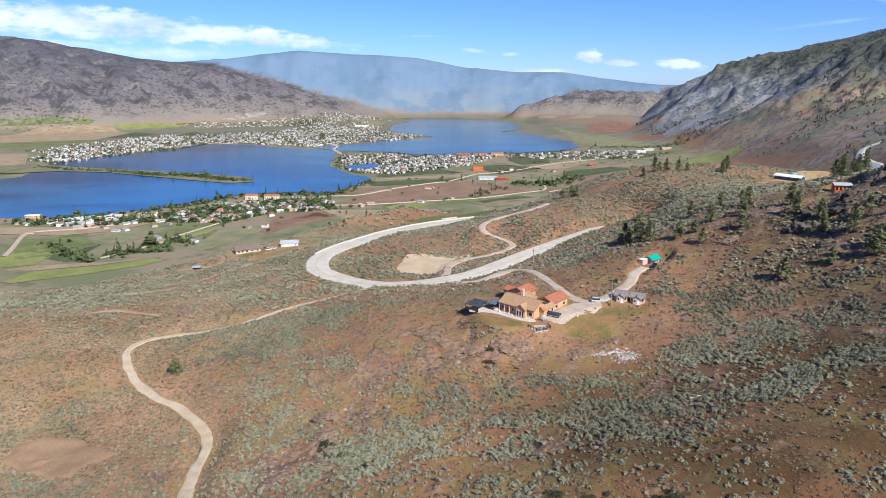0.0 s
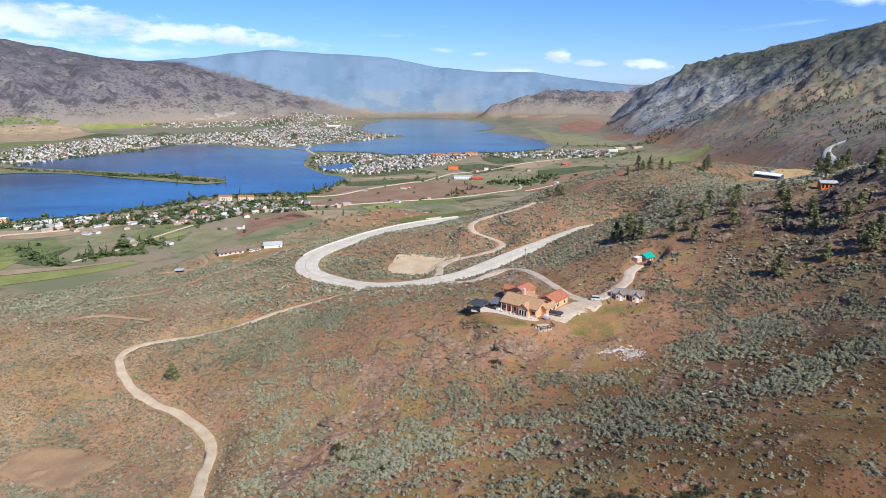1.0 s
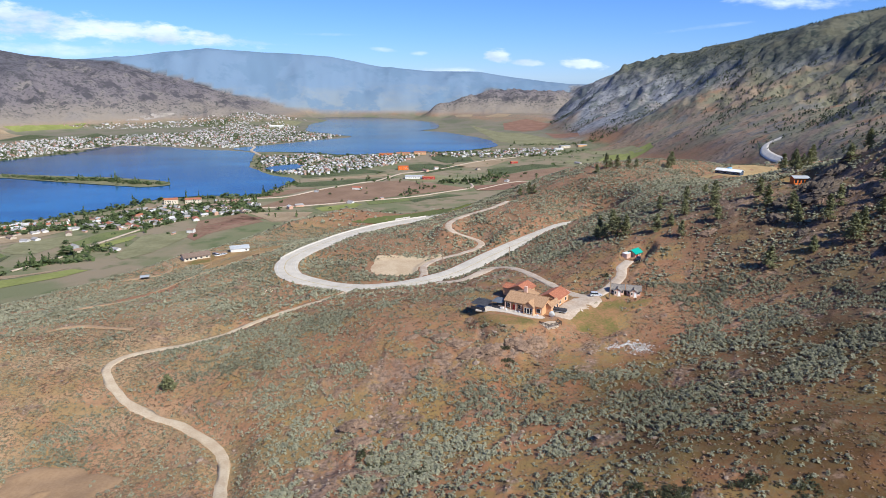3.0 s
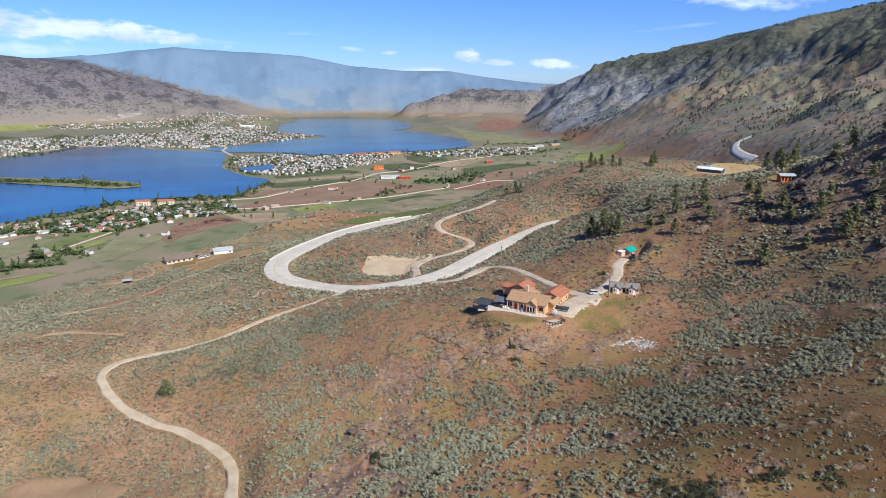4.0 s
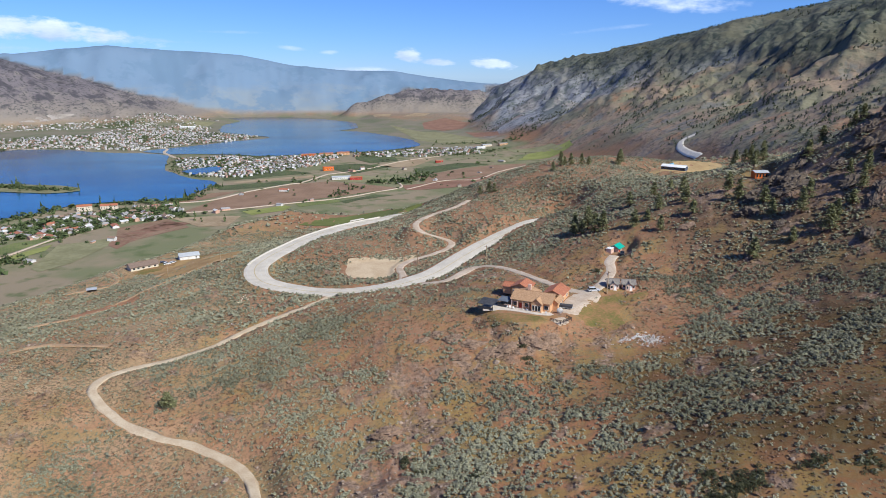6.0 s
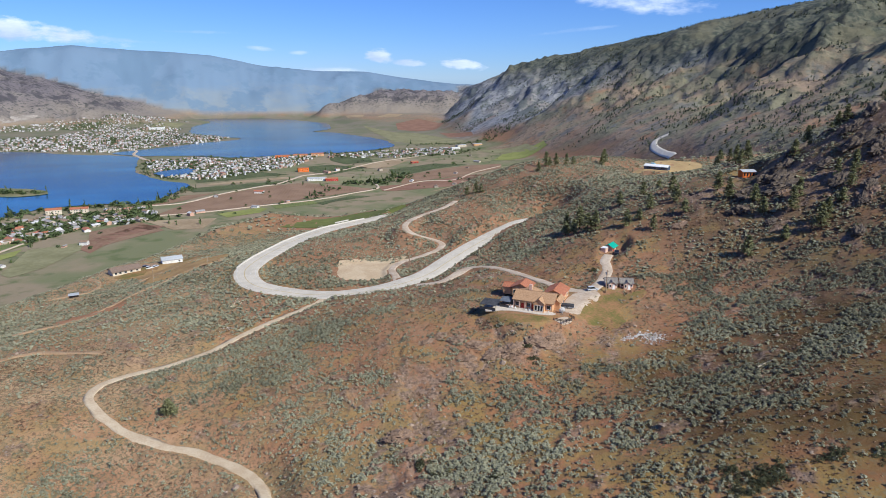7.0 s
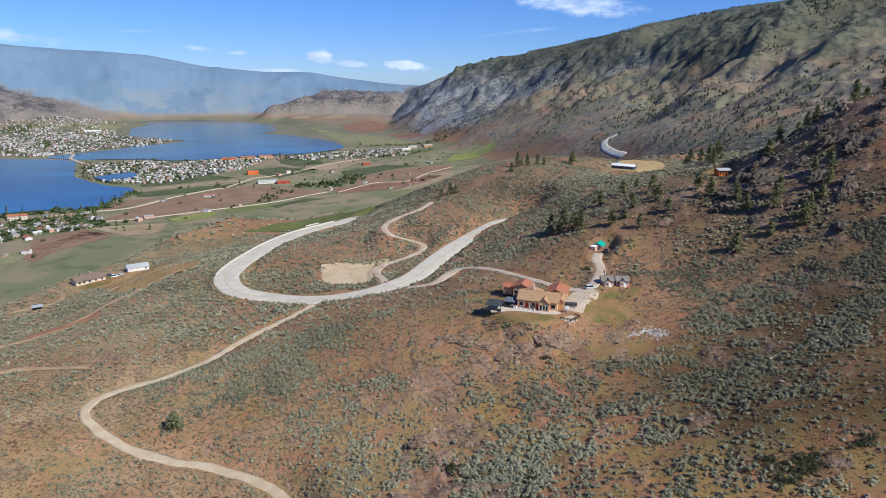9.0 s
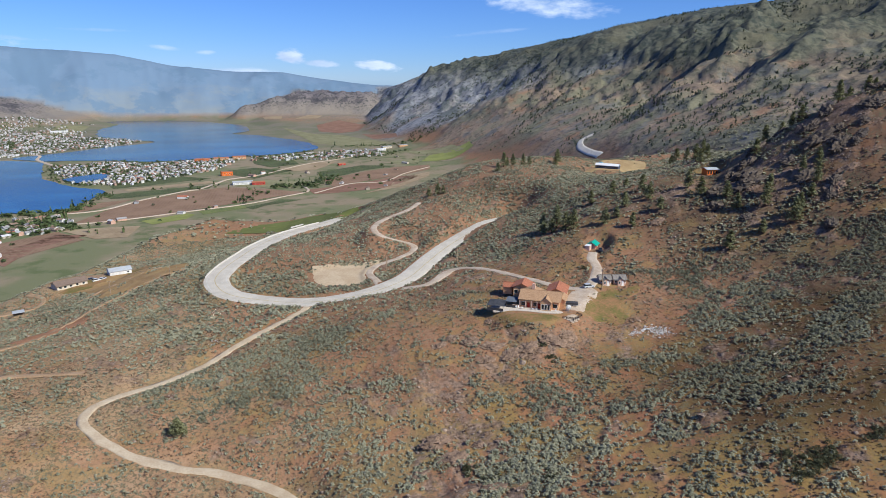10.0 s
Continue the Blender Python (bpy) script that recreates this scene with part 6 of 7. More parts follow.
def fallen_log(x, y, long, turn, label):
    """A bleached log lying on the slope, tapered and knotted."""
    bm = bmesh.new()
    rows = []
    for k in range(7):
        u = k / 6
        w = 0.24 * (1 - 0.55 * u) * (1 + 0.18 * math.sin(9 * u))
        rows.append([bm.verts.new(((u - 0.5) * long, w * math.cos(a) + 0.12 * math.sin(5 * u), w * math.sin(a))) for a in (2 * math.pi * i / 7 for i in range(7))])
    for a, b in zip(rows, rows[1:]):
        for i in range(7):
            bm.faces.new((a[i], a[(i + 1) % 7], b[(i + 1) % 7], b[i]))
    bm.faces.new(rows[0][::-1])
    bm.faces.new(rows[-1])
    bmesh.ops.recalc_face_normals(bm, faces=bm.faces[:])
    me = bpy.data.meshes.new("log")
    bm.to_mesh(me)
    bm.free()
    me.materials.append(PALE_WOOD)
    c, s = math.cos(radians(turn)), math.sin(radians(turn))
    lie = math.atan2(ground_at(x + c * long / 2, y + s * long / 2) - ground_at(x - c * long / 2, y - s * long / 2), long)
    ob = new("log", me)
    ob.matrix_basis = Matrix.Translation((x, y, ground_at(x, y) + 0.16)) @ Matrix.Rotation(radians(turn), 4, "Z") @ Matrix.Rotation(-lie, 4, "Y")
    tagged(ob, label, "log", "fallen logs on the slopes")


PALE_WOOD = grainy("bleached_wood", (0.66, 0.56, 0.42), (0.48, 0.38, 0.26), 0.15, 0.9, 0.01)
fallen_log(66.5, 155.5, 5.5, 5, "bleached log lying in the gully brush")
for x, y, long, turn in ((-80, 343, 3.0, 60), (-78, 337, 2.6, 80), (-82, 335, 2.8, 30), (-79, 340, 2.4, 110), (-81, 338, 2.2, 75)):
    fallen_log(x, y, long, turn, "pale cut log tipped down the road bank")

# ---- the valley: fields, roads, town and trees ----
def crop(name, light, dark, rows=0.0, turn=0.0):
    """A field's surface: two tones, and planted rows where there are any."""
    m, t, s = material(name)
    p = place_of(t)
    c = mix(t, ramp(t, calc(t, "ADD", calc(t, "MULTIPLY", noise_of(t, p, 45, 4), 0.6), calc(t, "MULTIPLY", noise_of(t, p, 6, 4), 0.4)), 0.36, 0.62), dark, light)
    if rows:
        spin = t.nodes.new("ShaderNodeVectorRotate")
        spin.inputs["Angle"].default_value = turn
        t.links.new(p, spin.inputs["Vector"])
        wave = t.nodes.new("ShaderNodeTexWave")
        wave.inputs["Scale"].default_value, wave.inputs["Distortion"].default_value = 0.314 / rows, 1.5
        t.links.new(spin.outputs[0], wave.inputs["Vector"])
        c = mix(t, ramp(t, wave.outputs["Fac"], 0.5, 0.9, 0, 0.45), c, (0.24, 0.18, 0.11))
    t.links.new(c, s.inputs["Base Color"])
    s.inputs["Roughness"].default_value = 0.95
    s.inputs["Specular IOR Level"].default_value = 0.15
    return m


CROPS = {
    "green": (crop("green_orchard", (0.16, 0.19, 0.062), (0.095, 0.13, 0.04), 5, 0.5), "green orchard in planted rows"),
    "light": (crop("light_green_grass", (0.24, 0.25, 0.08), (0.18, 0.195, 0.058)), "light green hay field"),
    "dark": (crop("dark_green_vines", (0.07, 0.10, 0.04), (0.04, 0.062, 0.026), 4, 1.2), "dark green vineyard in rows"),
    "tan": (crop("tan_stubble", (0.34, 0.26, 0.165), (0.26, 0.19, 0.115)), "dry tan stubble field"),
    "olive": (crop("olive_pasture", (0.24, 0.225, 0.125), (0.175, 0.165, 0.085)), "olive brown pasture"),
    "brown": (crop("brown_ploughed", (0.26, 0.165, 0.11), (0.19, 0.115, 0.075), 6, 0.2), "brown ploughed field"),
    "red": (crop("red_ploughed", (0.25, 0.145, 0.10), (0.19, 0.105, 0.07)), "reddish ploughed field"),
}

CROPS["yard"] = (crop("pale_gravel_yard", (0.34, 0.30, 0.265), (0.23, 0.20, 0.165)), "pale gravel works yard at the foot of the mountain")


def field(kind, outline):
    """A field laid on the valley floor."""
    mat, label = CROPS[kind]
    bm = bmesh.new()
    bm.faces.new([bm.verts.new((x, y, 0)) for x, y in outline])
    bmesh.ops.triangulate(bm, faces=bm.faces[:])
    for k in range(4):
        bmesh.ops.subdivide_edges(bm, edges=[e for e in bm.edges if e.calc_length() > 30], cuts=1, use_grid_fill=True)
    bmesh.ops.triangulate(bm, faces=bm.faces[:])
    xy = np.array([v.co[:2] for v in bm.verts])
    for v, h in zip(bm.verts, land(xy[:, 0], xy[:, 1])):
        v.co.z = max(h, LAKE) + 0.45
    bmesh.ops.recalc_face_normals(bm, faces=bm.faces[:])
    if sum(f.normal.z for f in bm.faces) < 0:
        bmesh.ops.reverse_faces(bm, faces=bm.faces[:])
    me = bpy.data.meshes.new("ground_field")
    bm.to_mesh(me)
    bm.free()
    me.materials.append(mat)
    return tagged(new("ground_field", me), label, "field", kind="structure")


field("brown", [(-220, 1299), (-175, 1406), (-111, 1497), (-12, 1579), (70, 1614), (150, 1555), (228, 1473), (167, 1450), (89, 1408), (-19, 1354), (-113, 1307), (-158, 1289)])
field("brown", [(-285, 1357), (-191, 1431), (-121, 1523), (-184, 1506), (-263, 1402)])
field("dark", [(-174, 1722), (-54, 1841), (-27, 1852), (55, 1766), (-46, 1735), (-90, 1706), (-167, 1684)])
field("tan", [(-149, 1659), (-84, 1686), (44, 1729), (60, 1693), (-49, 1662), (-132, 1636)])
field("dark", [(-187, 1602), (-50, 1636), (51, 1668), (33, 1611), (-30, 1586), (-132, 1542), (-169, 1542)])
field("light", [(-114, 1275), (-36, 1319), (-23, 1302), (-40, 1264), (-96, 1235)])
field("green", [(-15, 1334), (71, 1361), (78, 1332), (-9, 1296)])
field("dark", [(106, 1906), (186, 1938), (278, 1850), (152, 1727), (115, 1807)])
field("dark", [(211, 2147), (329, 2085), (323, 1981), (232, 1933), (201, 2029)])
field("tan", [(240, 1891), (350, 1986), (451, 2007), (339, 1839), (273, 1827)])
field("dark", [(327, 1793), (478, 1865), (557, 1795), (461, 1762), (341, 1673), (318, 1726)])
field("brown", [(304, 1645), (454, 1740), (548, 1772), (648, 1761), (610, 1674), (486, 1607), (382, 1565), (301, 1529)])
field("red", [(237, 1511), (376, 1547), (482, 1598), (549, 1588), (479, 1511), (397, 1445), (289, 1439), (234, 1446)])
field("tan", [(469, 1561), (592, 1633), (563, 1567), (428, 1434), (326, 1393), (417, 1461)])
field("dark", [(74, 1340), (157, 1401), (195, 1386), (112, 1344), (83, 1311)])
field("olive", [(85, 1733), (175, 1697), (257, 1623), (165, 1567), (95, 1613)])
field("light", [(658, 1848), (737, 1966), (861, 1932), (838, 1856), (740, 1806)])
field("olive", [(579, 1904), (689, 1946), (648, 1839), (572, 1814)])
field("olive", [(694, 2159), (835, 2007), (824, 1861), (725, 2033)])
field("tan", [(703, 3771), (829, 3990), (896, 3897), (818, 3744)])
field("tan", [(573, 4041), (679, 3994), (635, 3808), (562, 3886)])
field("red", [(734, 3414), (906, 3598), (962, 3277), (834, 3024), (732, 2989), (676, 3128)])
field("red", [(794, 2848), (856, 2589), (835, 2508), (769, 2622)])
field("olive", [(561, 3412), (630, 2999), (707, 2904), (774, 2434), (629, 2334), (527, 2591)])
field("green", [(-661, 987), (-562, 1007), (-512, 950), (-542, 893), (-581, 861)])
field("light", [(-615, 883), (-587, 929), (-546, 893), (-540, 838), (-576, 823)])
field("dark", [(-550, 874), (-560, 912), (-530, 961), (-511, 957), (-506, 899), (-504, 852)])
field("olive", [(-539, 987), (-541, 1035), (-509, 1065), (-458, 1079), (-460, 1027), (-482, 968), (-513, 965)])
field("green", [(-460, 1027), (-437, 1097), (-389, 1126), (-373, 1106), (-411, 1052), (-438, 1007)])
field("light", [(-426, 987), (-398, 1044), (-378, 1074), (-377, 1035), (-404, 987)])
field("olive", [(-366, 933), (-369, 1065), (-304, 1097), (-297, 1044), (-323, 950), (-351, 912)])
field("red", [(-298, 1048), (-298, 1111), (-237, 1210), (-191, 1188), (-258, 1116), (-280, 1019)])
field("tan", [(-742, 1079), (-648, 1079), (-541, 1136), (-479, 1156), (-538, 1048), (-611, 1015), (-709, 1027)])
field("light", [(-532, 756), (-520, 805), (-447, 831), (-397, 870), (-374, 860), (-394, 829), (-447, 788), (-514, 750)])
field("tan", [(-566, 809), (-538, 833), (-478, 847), (-421, 855), (-402, 877), (-450, 837), (-522, 808)])
field("green", [(-2047, 3091), (-2083, 3154), (-1889, 3187), (-1668, 3223), (-1676, 3183), (-1908, 3121)])
field("tan", [(-1960, 2950), (-1873, 3104), (-1579, 3199), (-1457, 3107), (-1435, 2754), (-1736, 2605)])
field("light", [(-1589, 3223), (-1318, 3443), (-1321, 3369), (-1526, 3199)])
field("dark", [(-1428, 2835), (-1446, 3140), (-1285, 3011), (-1345, 2862)])
field("dark", [(-1185, 2950), (-1179, 3175), (-1092, 3042), (-1124, 2920)])
field("tan", [(-1476, 2206), (-1382, 2206), (-1235, 1950), (-1276, 1898)])
field("green", [(-1721, 2582), (-1455, 2702), (-1401, 2559), (-1609, 2410)])
field("dark", [(-857, 3574), (-761, 3700), (-643, 3746), (-652, 3701), (-755, 3518)])
field("olive", [(-527, 3209), (-449, 3697), (-314, 3759), (-360, 3436), (-436, 3140)])
field("brown", [(-308, 1175), (-239, 1235), (-194, 1153), (-229, 1116), (-260, 1079), (-287, 1032)])
field("tan", [(-236, 1243), (-174, 1240), (-114, 1233), (-135, 1148), (-180, 1151)])
field("yard", [(-1208, 3541), (-1140, 3616), (-1040, 3733), (-969, 3756), (-999, 3725), (-1091, 3616)])
draped("ground_hayfield", OPEN_GROUND[1], crop("green_hay", (0.15, 0.165, 0.05), (0.115, 0.125, 0.04)), 0.3, "green hay field on the shelf below the road", "field", wobble=2)
CHALK = grainy("pale_road_chalk", (0.72, 0.66, 0.56), (0.60, 0.53, 0.43), 0.8, 0.95, 0.02)
FARM_DIRT = grainy("brown_farm_dirt", (0.40, 0.27, 0.16), (0.30, 0.19, 0.105), 0.6, 0.95, 0.04)
for name, pts, half in (("road_valley", [(-304, 1376), (-254, 1398), (-180, 1415), (-105, 1509), (-18, 1589), (14, 1610), (85, 1733)], 3.0), ("road_valley", [(-309, 1234), (-274, 1264), (-236, 1286), (-176, 1291), (-113, 1307), (-35, 1336), (73, 1373), (164, 1435), (231, 1488), (238, 1602)], 2.5),
                        ("road_valley", [(-609, 883), (-629, 933), (-664, 1015), (-660, 1044), (-596, 1070), (-542, 1116), (-492, 1161), (-400, 1193), (-295, 1281)], 3.0), ("road_valley", [(236, 1453), (347, 1546), (429, 1534), (519, 1633), (628, 1717)], 2.0), ("road_valley", [(85, 1733), (190, 1800), (330, 1960), (480, 2060), (640, 2120)], 2.5),
                        ("road_town", [(-928, 2420), (-856, 2771), (-692, 3097), (-437, 3593)], 5.0),
                        ("road_town", [(-1300, 2150), (-1040, 2430), (-700, 2640), (-420, 2520), (-380, 2330), (-250, 2080), (50, 2020)], 5.0), ("road_valley", [(-470, 870), (-430, 960), (-420, 1010), (-380, 1130)], 2.0),
                        ("road_pass", [(702, 1062), (710, 1081), (724, 1124), (749, 1187), (772, 1223), (784, 1228), (800, 1215)], 6.0), ("road_farm", [(-110, 514), (-92, 508), (-70, 484), (-55, 455)], 1.8), ("road_farm", [(-185, 452), (-160, 440), (-140, 450), (-118, 478), (-100, 500)], 1.8), ("road_farm", [(-182, 352), (-171, 362), (-159, 370), (-144, 389), (-129, 409), (-112, 430), (-86, 436)], 1.6), ("road_farm", [(-196, 462), (-189, 469), (-172, 470), (-169, 489), (-179, 505)], 1.3), ("road_farm", [(-172, 300), (-160, 305), (-146, 299), (-132, 292)], 1.2)):
    line = curve_through([(x, y, 0) for x, y in pts], 6.0)
    line[:, 2] = land(line[:, 0], line[:, 1]) + (0.3 if name == "road_farm" else 0.8)
    ribbon(name, line, half, 1.4 if name != "road_farm" else 0.6, {"road_farm": FARM_DIRT, "road_pass": CHALK}.get(name, GRAVEL), "pale country road across the valley" if name != "road_farm" else "narrow dirt farm track", "road", 0.3, 31, drape=True)


def spread(outline, count):
    """Random places inside an outline."""
    a, b = np.min(outline, 0), np.max(outline, 0)
    x, y = rng.uniform(a[0], b[0], count * 5 + 40), rng.uniform(a[1], b[1], count * 5 + 40)
    keep = inside(x, y, outline) & ~inside(x, y, MARINA)
    return x[keep][:count], y[keep][:count]


TOWN = [(-1140, 1940), (-1041, 2287), (-960, 2520), (-870, 2600), (-474, 2445), (-330, 2620), (-159, 2745), (-85, 2910), (-260, 3171), (-539, 3305), (-786, 3171), (-1059, 2997), (-1268, 2698), (-1300, 2520), (-1308, 2056)]
PENINSULA = [(-330, 2149), (-269, 1806), (-184, 1740), (-125, 1730), (76, 1918), (176, 2149), (86, 2172), (-62, 2133), (-197, 2206)]
SHORE = [(-747, 1105), (-635, 1134), (-538, 1189), (-478, 1250), (-390, 1326), (-240, 1383), (-205, 1237), (-321, 1209), (-374, 1111), (-481, 1124), (-606, 1078)]
NORTH_TOWN = [(-800, 3107), (-711, 3700), (-470, 3800), (-300, 3477), (-360, 2980), (-570, 2800)]
WEST_TOWN = [(-1450, 2300), (-1399, 2332), (-1420, 2493), (-1319, 2780), (-1190, 3000), (-1060, 2678), (-1140, 2410), (-1260, 2190)]
UPTOWN = [(-1400, 3366), (-1190, 3520), (-875, 3715), (-442, 3898), (-286, 3823), (-741, 3576), (-1205, 3406)]
EAST_SHORE = [(216, 2182), (582, 2305), (673, 2216), (608, 2056), (380, 2056), (207, 2106)]
PARK = [(-712, 1102), (-694, 1130), (-598, 1198), (-569, 1163), (-658, 1092)]

WALLS = [paint("town_white", (0.68, 0.66, 0.63)), paint("town_cream", (0.5, 0.43, 0.34)), paint("town_grey", (0.38, 0.38, 0.38)), paint("town_rose", (0.58, 0.36, 0.27))]
ROOFS = [paint("town_grey_roof", (0.33, 0.31, 0.30)), paint("town_white_roof", (0.56, 0.55, 0.54)), paint("town_brown_roof", (0.26, 0.18, 0.13)), paint("town_red_roof", (0.38, 0.15, 0.09))]


def small_house(long, wide, eave, ridge, wall_mat, roof_mat):
    h = new("house")
    gabled(h, -long / 2, long / 2, -wide / 2, wide / 2, eave, ridge, "x", wall_mat, roof_mat, 0.5, base=-1.0)
    return h


def houses():
    """Houses that can be told apart along the near shore and among the fields."""
    kinds = []
    for k, (l, w, e, r) in enumerate(((13, 8, 3.0, 4.8), (16, 9, 3.2, 5.2), (11, 8, 5.2, 7.2), (20, 10, 3.4, 5.4), (12, 9, 2.8, 4.4), (9, 4, 2.6, 3.1))):
        for j in range(3):
            kinds.append((small_house(l, w, e, r, WALLS[(k + j) % 4], ROOFS[(k * 2 + j) % 4]), ("white", "cream", "grey", "rose")[(k + j) % 4], ("grey", "white", "brown", "red")[(k * 2 + j) % 4]))
    camper = (small_house(8, 2.6, 2.4, 2.7, WALLS[0], ROOFS[1]), "white", "white")
    fresh = set()

    def put(kind, x, y, turn, group, what="house"):
        ob, wall, roof = kind
        m = Matrix.Translation((x, y, max(ground_at(x, y), LAKE + 1.2) + 0.2)) @ Matrix.Rotation(turn, 4, "Z")
        if ob in fresh:
            ob = copy_thing(ob, m)
        else:
            ob.matrix_basis = m
            fresh.add(ob)
        tagged(ob, f"{wall} {what} with a {roof} gabled roof in the valley" if what == "house" else "white camper parked in rows by the lake", what, group)

    for k in range(18):
        x, y = spread(SHORE, 1)
        put(kinds[k], x[0], y[0], rng.uniform(0, 3.1), "houses along the near shore")
    for x, y in zip(*spread(SHORE, 130)):
        put(kinds[rng.integers(0, 18)], x, y, 0.75 + rng.choice([0, 1.57]) + rng.normal(0, 0.1), "houses along the near shore")
    for x, y in zip(*spread(PARK, 95)):
        put(camper, x, y, 0.7 + rng.normal(0, 0.08), "campers in the lakeside park", "camper")
    for x, y in ((-439, 988), (-428, 968), (-378, 972), (-563, 1071), (-532, 1046), (-606, 1071), (-661, 1030), (-45, 1322), (19, 1361), (-120, 1470), (-31, 1494), (187, 1804), (154, 1770), (393, 2132), (593, 2198), (650, 2228), (-298, 1079), (-323, 1071), (-520, 1054), (-486, 1088), (-469, 1106), (-160, 1273), (-145, 1297), (-314, 1184), (330, 1560), (360, 1450), (410, 1470), (470, 1640), (530, 1720), (600, 1830), (640, 2000), (300, 1780)):
        put(kinds[rng.integers(0, 18)], x, y, rng.uniform(0, 3.1), "farmsteads in the valley")


def town():
    """The dense far town: walls and roofs of more houses than one could count."""
    xs, ys = [], []
    for outline, count in ((TOWN, 2100), (PENINSULA, 760), (EAST_SHORE, 220), (UPTOWN, 420), (NORTH_TOWN, 420), (WEST_TOWN, 330)):
        x, y = spread(outline, count)
        xs.append(x)
        ys.append(y)
    x, y = np.concatenate(xs), np.concatenate(ys)
    n = len(x)
    z = np.maximum(land(x, y), LAKE + 1.2)
    l, w, e = rng.uniform(2.0, 3.7, n), rng.uniform(1.7, 2.7, n), rng.choice([2.2, 2.6, 3.6, 4.6], n)
    big = rng.uniform(0, 1, n) < 0.06
    l, w, e = np.where(big, l * 2.2, l), np.where(big, w * 1.8, w), np.where(big, e * 1.3, e)
    r = e + np.where(big, 0.4, rng.uniform(0.8, 1.5, n))
    a = 0.5 + 0.25 * fractal(x, y, 300, 2, 5) + rng.choice([0, np.pi / 2], n)
    c, s = np.cos(a), np.sin(a)

    def at(u, v, h):
        return np.stack([x + u * c - v * s, y + u * s + v * c, z + h], 1)
    wall_quads = [[at(-l, -w, -1), at(l, -w, -1), at(l, -w, e), at(-l, -w, e)], [at(l, w, -1), at(-l, w, -1), at(-l, w, e), at(l, w, e)],
                  [at(l, -w, -1), at(l, w, -1), at(l, w, e), at(l, -w, e)], [at(-l, w, -1), at(-l, -w, -1), at(-l, -w, e), at(-l, w, e)],
                  [at(l, -w, e), at(l, w, e), at(l, 0 * w, r), at(l, 0 * w, r - 0.01)], [at(-l, w, e), at(-l, -w, e), at(-l, 0 * w, r), at(-l, 0 * w, r - 0.01)]]
    o = 0.6
    roof_quads = [[at(-l - o, -w - o, e - 0.2), at(l + o, -w - o, e - 0.2), at(l + o, 0 * w, r + 0.15), at(-l - o, 0 * w, r + 0.15)],
                  [at(l + o, w + o, e - 0.2), at(-l - o, w + o, e - 0.2), at(-l - o, 0 * w, r + 0.15), at(l + o, 0 * w, r + 0.15)]]
    tone = rng.uniform(0, 1, n)

    def town_paint(name, stops):
        m, t, sh = material(name)
        attr = t.nodes.new("ShaderNodeAttribute")
        attr.attribute_name = "tone"
        cr = t.nodes.new("ShaderNodeValToRGB")
        cr.color_ramp.interpolation = "CONSTANT"
        for k, (pos, col) in enumerate(stops):
            el = cr.color_ramp.elements[k] if k < 2 else cr.color_ramp.elements.new(pos)
            el.position, el.color = pos, (*col, 1)
        t.links.new(attr.outputs["Fac"], cr.inputs[0])
        c2 = mix(t, ramp(t, noise_of(t, place_of(t), 4, 3), 0.4, 0.7, 0, 0.25), cr.outputs[0], (0.2, 0.18, 0.16))
        t.links.new(c2, sh.inputs["Base Color"])
        sh.inputs["Roughness"].default_value = 0.8
        return m
    for name, quads, mat, label in (("town_walls", wall_quads, town_paint("town_walls", ((0, (0.66, 0.64, 0.61)), (0.45, (0.5, 0.43, 0.36)), (0.65, (0.36, 0.35, 0.34)), (0.85, (0.42, 0.27, 0.2)))), "pale house walls of the lakeside town"),
                                    ("town_roofs", roof_quads, town_paint("town_roofs", ((0, (0.36, 0.35, 0.335)), (0.42, (0.62, 0.61, 0.60)), (0.66, (0.22, 0.16, 0.125)), (0.9, (0.34, 0.15, 0.10)))), "grey, white and red roofs of the lakeside town")):
        verts = np.concatenate([np.stack(q, 1).reshape(-1, 3) for q in quads])
        ob = mesh_from(name, verts, np.arange(len(verts)).reshape(-1, 4), mat, False)
        ob.data.attributes.new("tone", "FLOAT", "POINT").data.foreach_set("value", np.tile(np.repeat(tone, 4), len(quads)).astype(np.float32))
        tagged(ob, label, "town houses", kind="stuff")


